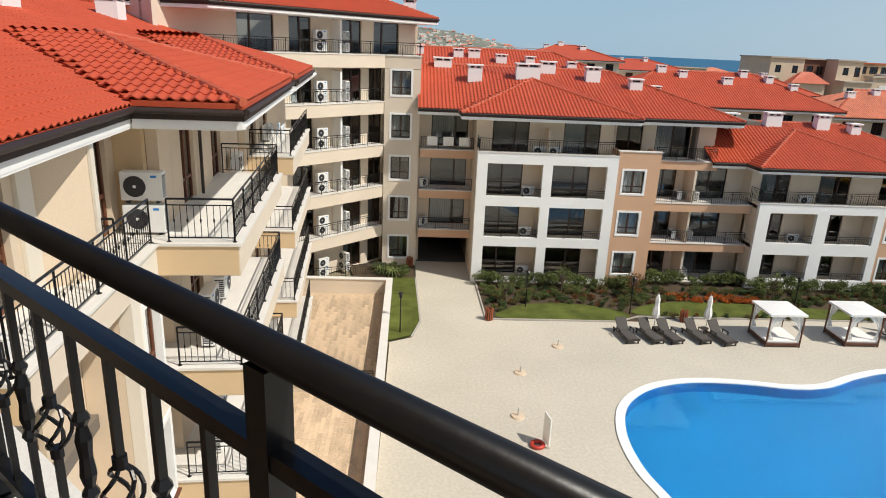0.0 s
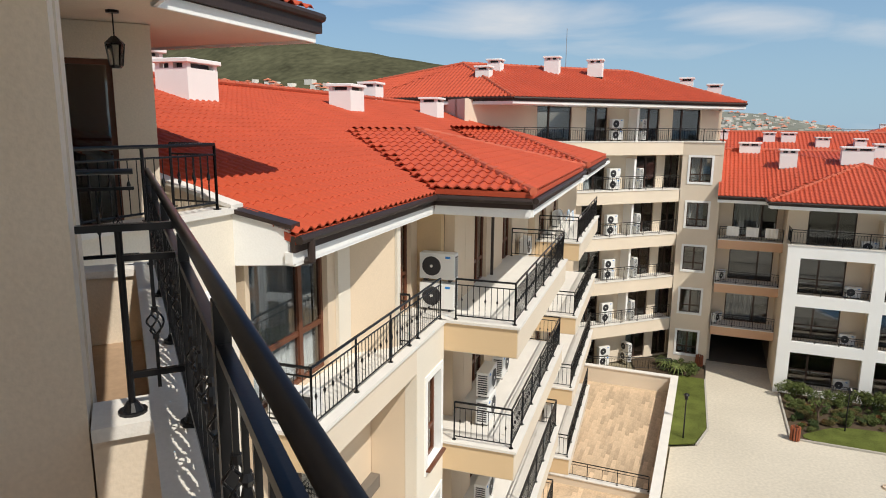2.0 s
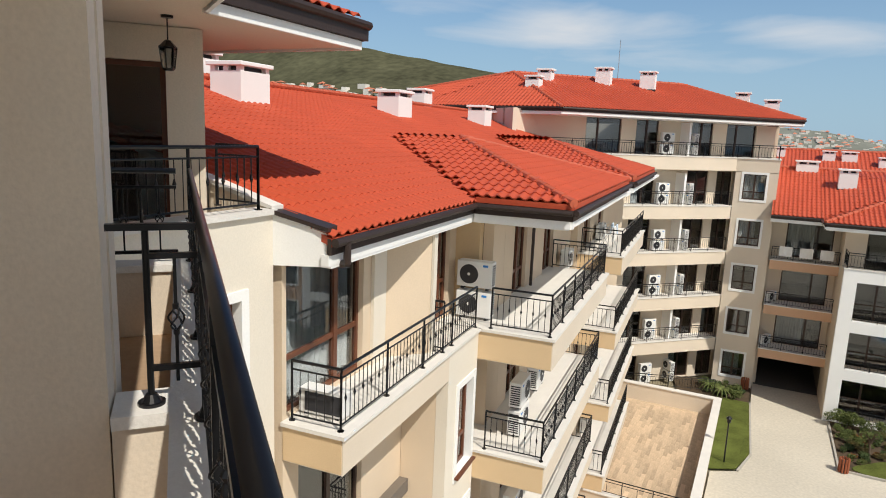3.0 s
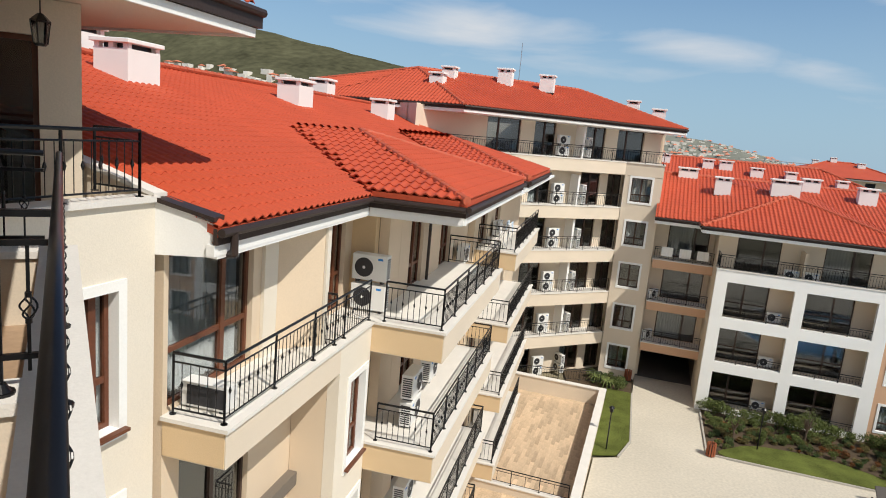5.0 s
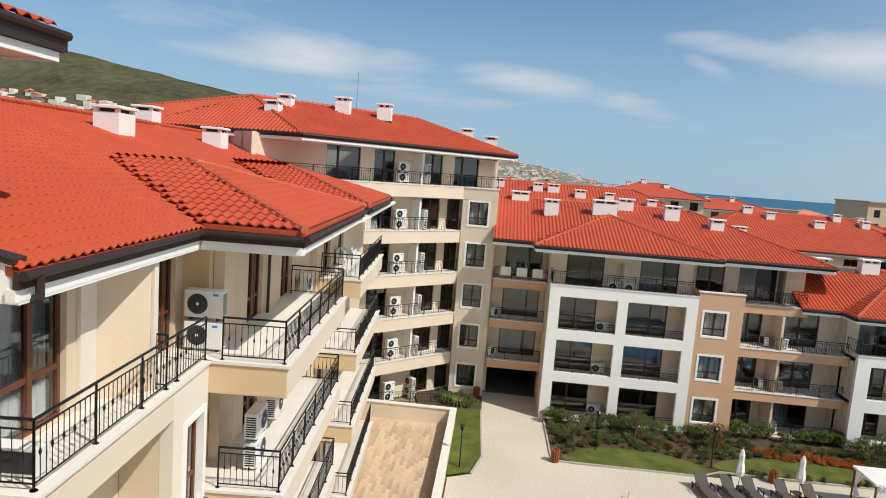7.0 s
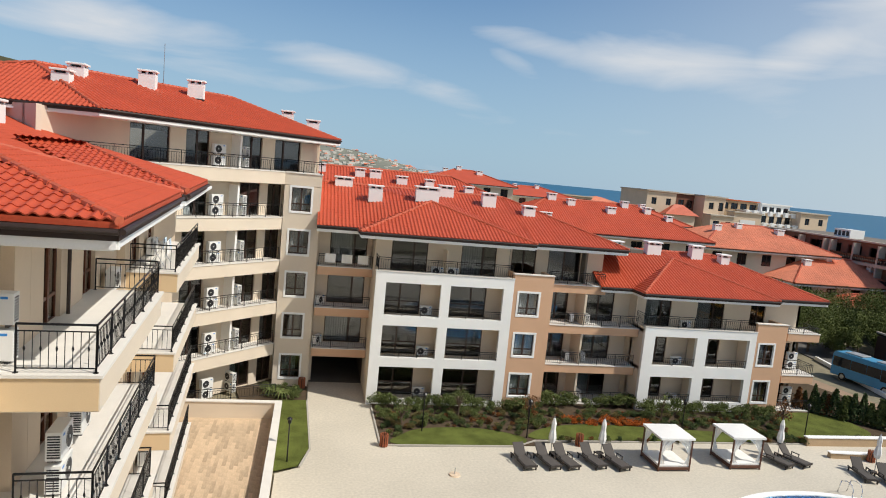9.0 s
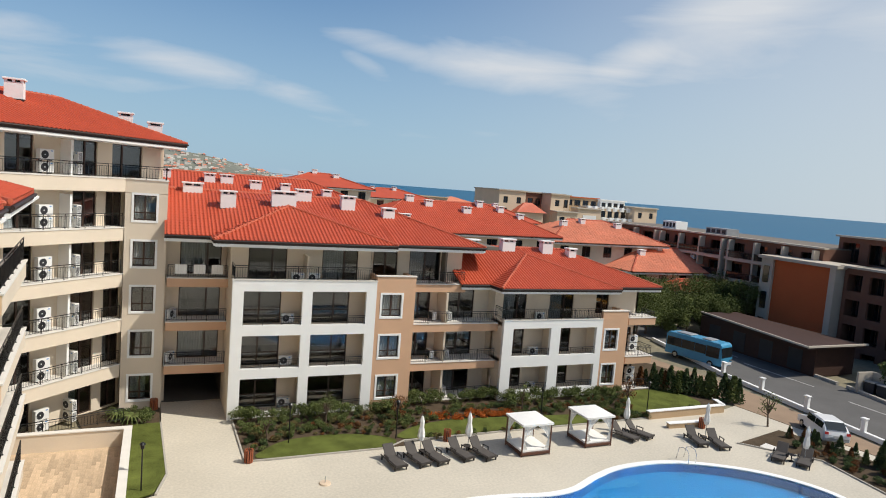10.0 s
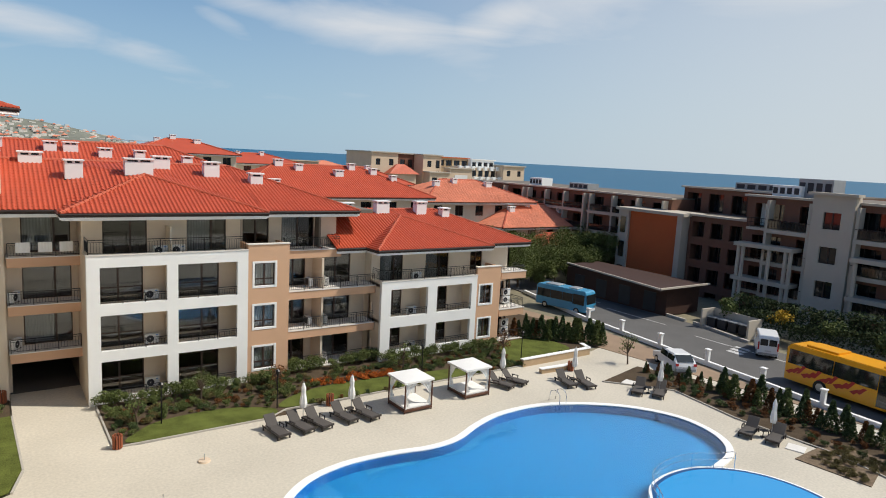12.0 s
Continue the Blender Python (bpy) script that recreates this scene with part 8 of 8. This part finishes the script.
# ---- vehicles ----
def wheel(parent, x, y, r=0.34, w=0.22):
    bm = bmesh.new()
    tube(bm, (x - w / 2, y, r), (x + w / 2, y, r), r, 18)
    t = part("wheel", bm, RUBBER)
    t.parent = parent
    bm = bmesh.new()
    tube(bm, (x - w / 2 - 0.006, y, r), (x + w / 2 + 0.006, y, r), r * 0.58, 12)
    o = part("rim", bm, GALV)
    o.parent = t


def body_mesh(name, prof, w, mat, taper=0.92, z_taper=None):
    """Side profile (y, z) swept across the width, narrower towards the top."""
    zt = max(z for _, z in prof)
    z0 = z_taper if z_taper is not None else zt * 0.5
    bm = bmesh.new()
    L, R = [], []
    for y, z in prof:
        k = 1 - (1 - taper) * max(0, (z - z0) / (zt - z0))
        L.append(bm.verts.new((-w / 2 * k, y, z)))
        R.append(bm.verts.new((w / 2 * k, y, z)))
    bm.faces.new(L)
    bm.faces.new(R[::-1])
    for i in range(len(prof)):
        j = (i + 1) % len(prof)
        bm.faces.new((L[j], L[i], R[i], R[j]))
    bmesh.ops.recalc_face_normals(bm, faces=bm.faces[:])
    bmesh.ops.bevel(bm, geom=bm.edges[:], offset=0.05, segments=2, affect="EDGES")
    return part(name, bm, mat)


def vehicle(name, label, cat, x, y, turn, prof, w, mat, wheels, sides, ends, r=0.34, taper=0.92, z_taper=None):
    """sides: glass strips (y0, y1, z0, z1) on both flanks; ends: boxes (x0, x1, y, z0, z1, material, name)."""
    e = thing(name, label, cat, "parked vehicles", (x, y, 0.005))
    e.rotation_euler[2] = radians(turn)
    o = body_mesh("body", prof, w, mat, taper, z_taper)
    o.parent = e
    for yy in wheels:
        for s in (-1, 1):
            wheel(e, s * (w / 2 - 0.1), yy, r)
    zt = max(z for _, z in prof)
    z0_ = z_taper if z_taper is not None else zt * 0.5
    for y0, y1, z0, z1 in sides:
        for s in (-1, 1):
            bm = bmesh.new()
            ka = 1 - (1 - taper) * max(0, (z0 - z0_) / (zt - z0_))
            kb = 1 - (1 - taper) * max(0, (z1 - z0_) / (zt - z0_))
            xa, xb = s * (w / 2 * ka + 0.004), s * (w / 2 * kb + 0.004)
            q = [bm.verts.new(p) for p in ((xa, y0, z0), (xa, y1, z0), (xb, y1, z1), (xb, y0, z1))]
            q2 = [bm.verts.new(v.co - Vector((s * 0.03, 0, 0))) for v in q]
            bm.faces.new(q)
            bm.faces.new(q2[::-1])
            for i in range(4):
                bm.faces.new((q[i], q2[i], q2[(i + 1) % 4], q[(i + 1) % 4]))
            bmesh.ops.recalc_face_normals(bm, faces=bm.faces[:])
            o = part("side_window", bm, CAR_GLASS)
            o.parent = e
    for x0, x1, ya, yb, z0, z1, mt, nme in ends:
        bm = bmesh.new()
        q = [bm.verts.new(p) for p in ((x0, ya, z0), (x1, ya, z0), (x1, yb, z1), (x0, yb, z1))]
        q2 = [bm.verts.new(v.co + Vector((0, -0.03 if ya > 0 else 0.03, -0.01))) for v in q]
        bm.faces.new(q)
        bm.faces.new(q2[::-1])
        for i in range(4):
            bm.faces.new((q[i], q2[i], q2[(i + 1) % 4], q[(i + 1) % 4]))
        bmesh.ops.recalc_face_normals(bm, faces=bm.faces[:])
        o = part(nme, bm, mt)
        o.parent = e
    return e


bus_prof = [(-3.4, 0.35), (3.4, 0.35), (3.45, 1.2), (3.3, 2.55), (3.1, 2.75), (-3.2, 2.75), (-3.42, 2.5)]
minibus = vehicle("minibus", "blue minibus parked at the roadside", "minibus", 51.15, 49.4, 192, bus_prof, 2.15, PAINT_BLUE, (-2.1, 2.2),
        [(-3.25, -1.42, 1.3, 2.25), (-1.38, 0.2, 1.3, 2.25), (0.24, 1.6, 1.3, 2.25), (1.64, 3.15, 1.15, 2.3)],
        [(-0.95, 0.95, 3.47, 3.37, 1.3, 2.35, CAR_GLASS, "windscreen"), (-0.95, 0.95, 3.47, 3.48, 0.45, 0.75, PAINT_WHITE, "bumper"), (-0.95, -0.6, 3.48, 3.48, 0.85, 1.05, GALV, "headlight"), (0.6, 0.95, 3.48, 3.48, 0.85, 1.05, GALV, "headlight")], 0.38)
minibus.scale = (0.93, 0.93, 0.93)
for ya, yb in ((-2.4, -0.6), (0.8, 1.9)):
    bm = bmesh.new()
    box(bm, -0.7, 0.7, ya, yb, 2.745, 2.87)
    o = part("roof_hatch", bevelled(bm, 0.04, 1), SHEET_METAL)
    o.parent = minibus
coach_prof = [(-6.2, 0.32), (6.2, 0.32), (6.3, 1.1), (6.12, 2.85), (5.8, 3.12), (-5.9, 3.12), (-6.25, 2.8)]
coach = vehicle("coach", "yellow touring coach with red flame pattern at the kerb", "coach", 50.3, 18.2, 174, coach_prof, 2.5, PAINT_YELLOW, (-3.4, 3.9),
                [(-6.0, -2.64, 1.62, 2.72), (-2.6, 0.46, 1.62, 2.72), (0.5, 1.5, 0.5, 2.72), (1.54, 4.0, 1.62, 2.72), (4.04, 5.95, 1.5, 2.72)],
                [(-1.1, 1.1, -6.27, -6.3, 1.7, 2.65, CAR_GLASS, "rear_window"), (-1.0, 1.0, -6.23, -6.27, 0.5, 1.5, PAINT_WHITE, "engine_hatch")], 0.5)
for s in (-1, 1):
    for i in range(14):
        bm = bmesh.new()
        ya = -6.1 + i * 0.4
        hgt = 0.25 + 0.22 * (i % 3)
        q = [(s * 1.256, ya, 0.95 + 0.1 * (i % 2)), (s * 1.256, ya + 0.3, 0.8 + 0.12 * (i % 3)), (s * 1.256, ya + 0.75, 0.95 + hgt), (s * 1.256, ya + 0.5, 1.0 + hgt)]
        a_ = [bm.verts.new(p) for p in q]
        b_ = [bm.verts.new((p[0] - s * 0.01, p[1], p[2])) for p in q]
        bm.faces.new(a_)
        bm.faces.new(b_[::-1])
        for k in range(4):
            bm.faces.new((a_[k], b_[k], b_[(k + 1) % 4], a_[(k + 1) % 4]))
        o = part("flame_stripe", bm, LAMP_RED)
        o.parent = coach
bm = bmesh.new()
box(bm, -0.8, 0.8, -5.0, -2.6, 3.12, 3.28)
box(bm, -0.7, 0.7, 0.4, 1.8, 3.12, 3.26)
o = pieces("roof_unit", bevelled(bm, 0.06, 2), PAINT_YELLOW, coach)
o.parent = coach
van_prof = [(-2.5, 0.35), (2.4, 0.35), (2.55, 0.9), (2.0, 1.25), (1.2, 2.2), (0.9, 2.35), (-2.4, 2.35), (-2.52, 2.0)]
van = vehicle("van", "white van seen from behind on the road", "van", 56.3, 29.6, -57, van_prof, 1.95, PAINT_WHITE, (-1.6, 1.7), [(0.2, 1.3, 1.3, 2.0)],
        [(-0.75, -0.06, -2.53, -2.56, 1.35, 2.0, CAR_GLASS, "rear_window"), (0.06, 0.75, -2.53, -2.56, 1.35, 2.0, CAR_GLASS, "rear_window"), (-0.95, -0.82, -2.54, -2.56, 0.9, 1.7, LAMP_RED, "tail_light"), (0.82, 0.95, -2.54, -2.56, 0.9, 1.7, LAMP_RED, "tail_light"), (-0.9, 0.9, -2.54, -2.54, 0.4, 0.62, SHEET_METAL, "bumper"), (-0.28, 0.28, -2.55, -2.55, 0.75, 0.88, MARK, "number_plate")])
van.scale = (0.86, 0.86, 0.86)
car_prof = [(-2.1, 0.3), (2.1, 0.3), (2.2, 0.75), (1.1, 0.98), (0.35, 1.5), (-1.3, 1.55), (-2.0, 1.05), (-2.15, 0.7)]
vehicle("car", "white hatchback car parked on the lane", "car", 44.6, 30.7, -30, car_prof, 1.78, PAINT_WHITE, (-1.3, 1.35), [(-1.6, -0.5, 1.02, 1.42), (-0.4, 0.75, 1.0, 1.42)],
        [(-0.66, 0.66, -2.02, -1.42, 1.1, 1.5, CAR_GLASS, "rear_window"), (-0.85, -0.6, -2.17, -2.12, 0.8, 0.98, LAMP_RED, "tail_light"), (0.6, 0.85, -2.17, -2.12, 0.8, 0.98, LAMP_RED, "tail_light"), (-0.8, 0.8, -2.17, -2.15, 0.35, 0.55, SHEET_METAL, "bumper"), (-0.26, 0.26, -2.18, -2.16, 0.62, 0.73, MARK, "number_plate")], 0.31, 0.8, 0.8)

# ---- terrace floor: plank tiles ----
bm = bmesh.new()
box(bm, -7.3, -1.42, 17.0, 39.3, -0.1, 0.0)
floor_ob = tagged(part("terrace_floor", bm, DECK_TILE), "tiled terrace floor in warm brown plank tiles", "floor", kind="structure")
plank = bmesh.new()
box(plank, 0.004, 0.196, 0.004, 1.196, 0.0, 0.012)
pl_me = to_mesh("tile", plank, DECK_TILE)
near, rest = 0, bmesh.new()
for i in range(29):
    for j in range(20):
        x, y = -7.28 + i * 0.2, 16.2 + j * 1.2 + (i % 3) * 0.4
        if x + 0.2 > -1.42 or y < 16.8 or y + 1.2 > 39.35 or (y < 26.95 < y + 1.2) or (y < 26.7 < y + 1.2):
            continue
        if y > 27 and near < 300:
            o = mesh_part("tile", pl_me, floor_ob)
            o.location = (x, y, random.uniform(0, 0.002))
            near += 1
        else:
            box(rest, x + 0.004, x + 0.196, y + 0.004, y + 1.196, 0.0, 0.013)
tagged(part("tiles", rest, DECK_TILE, floor_ob), kind="stuff")
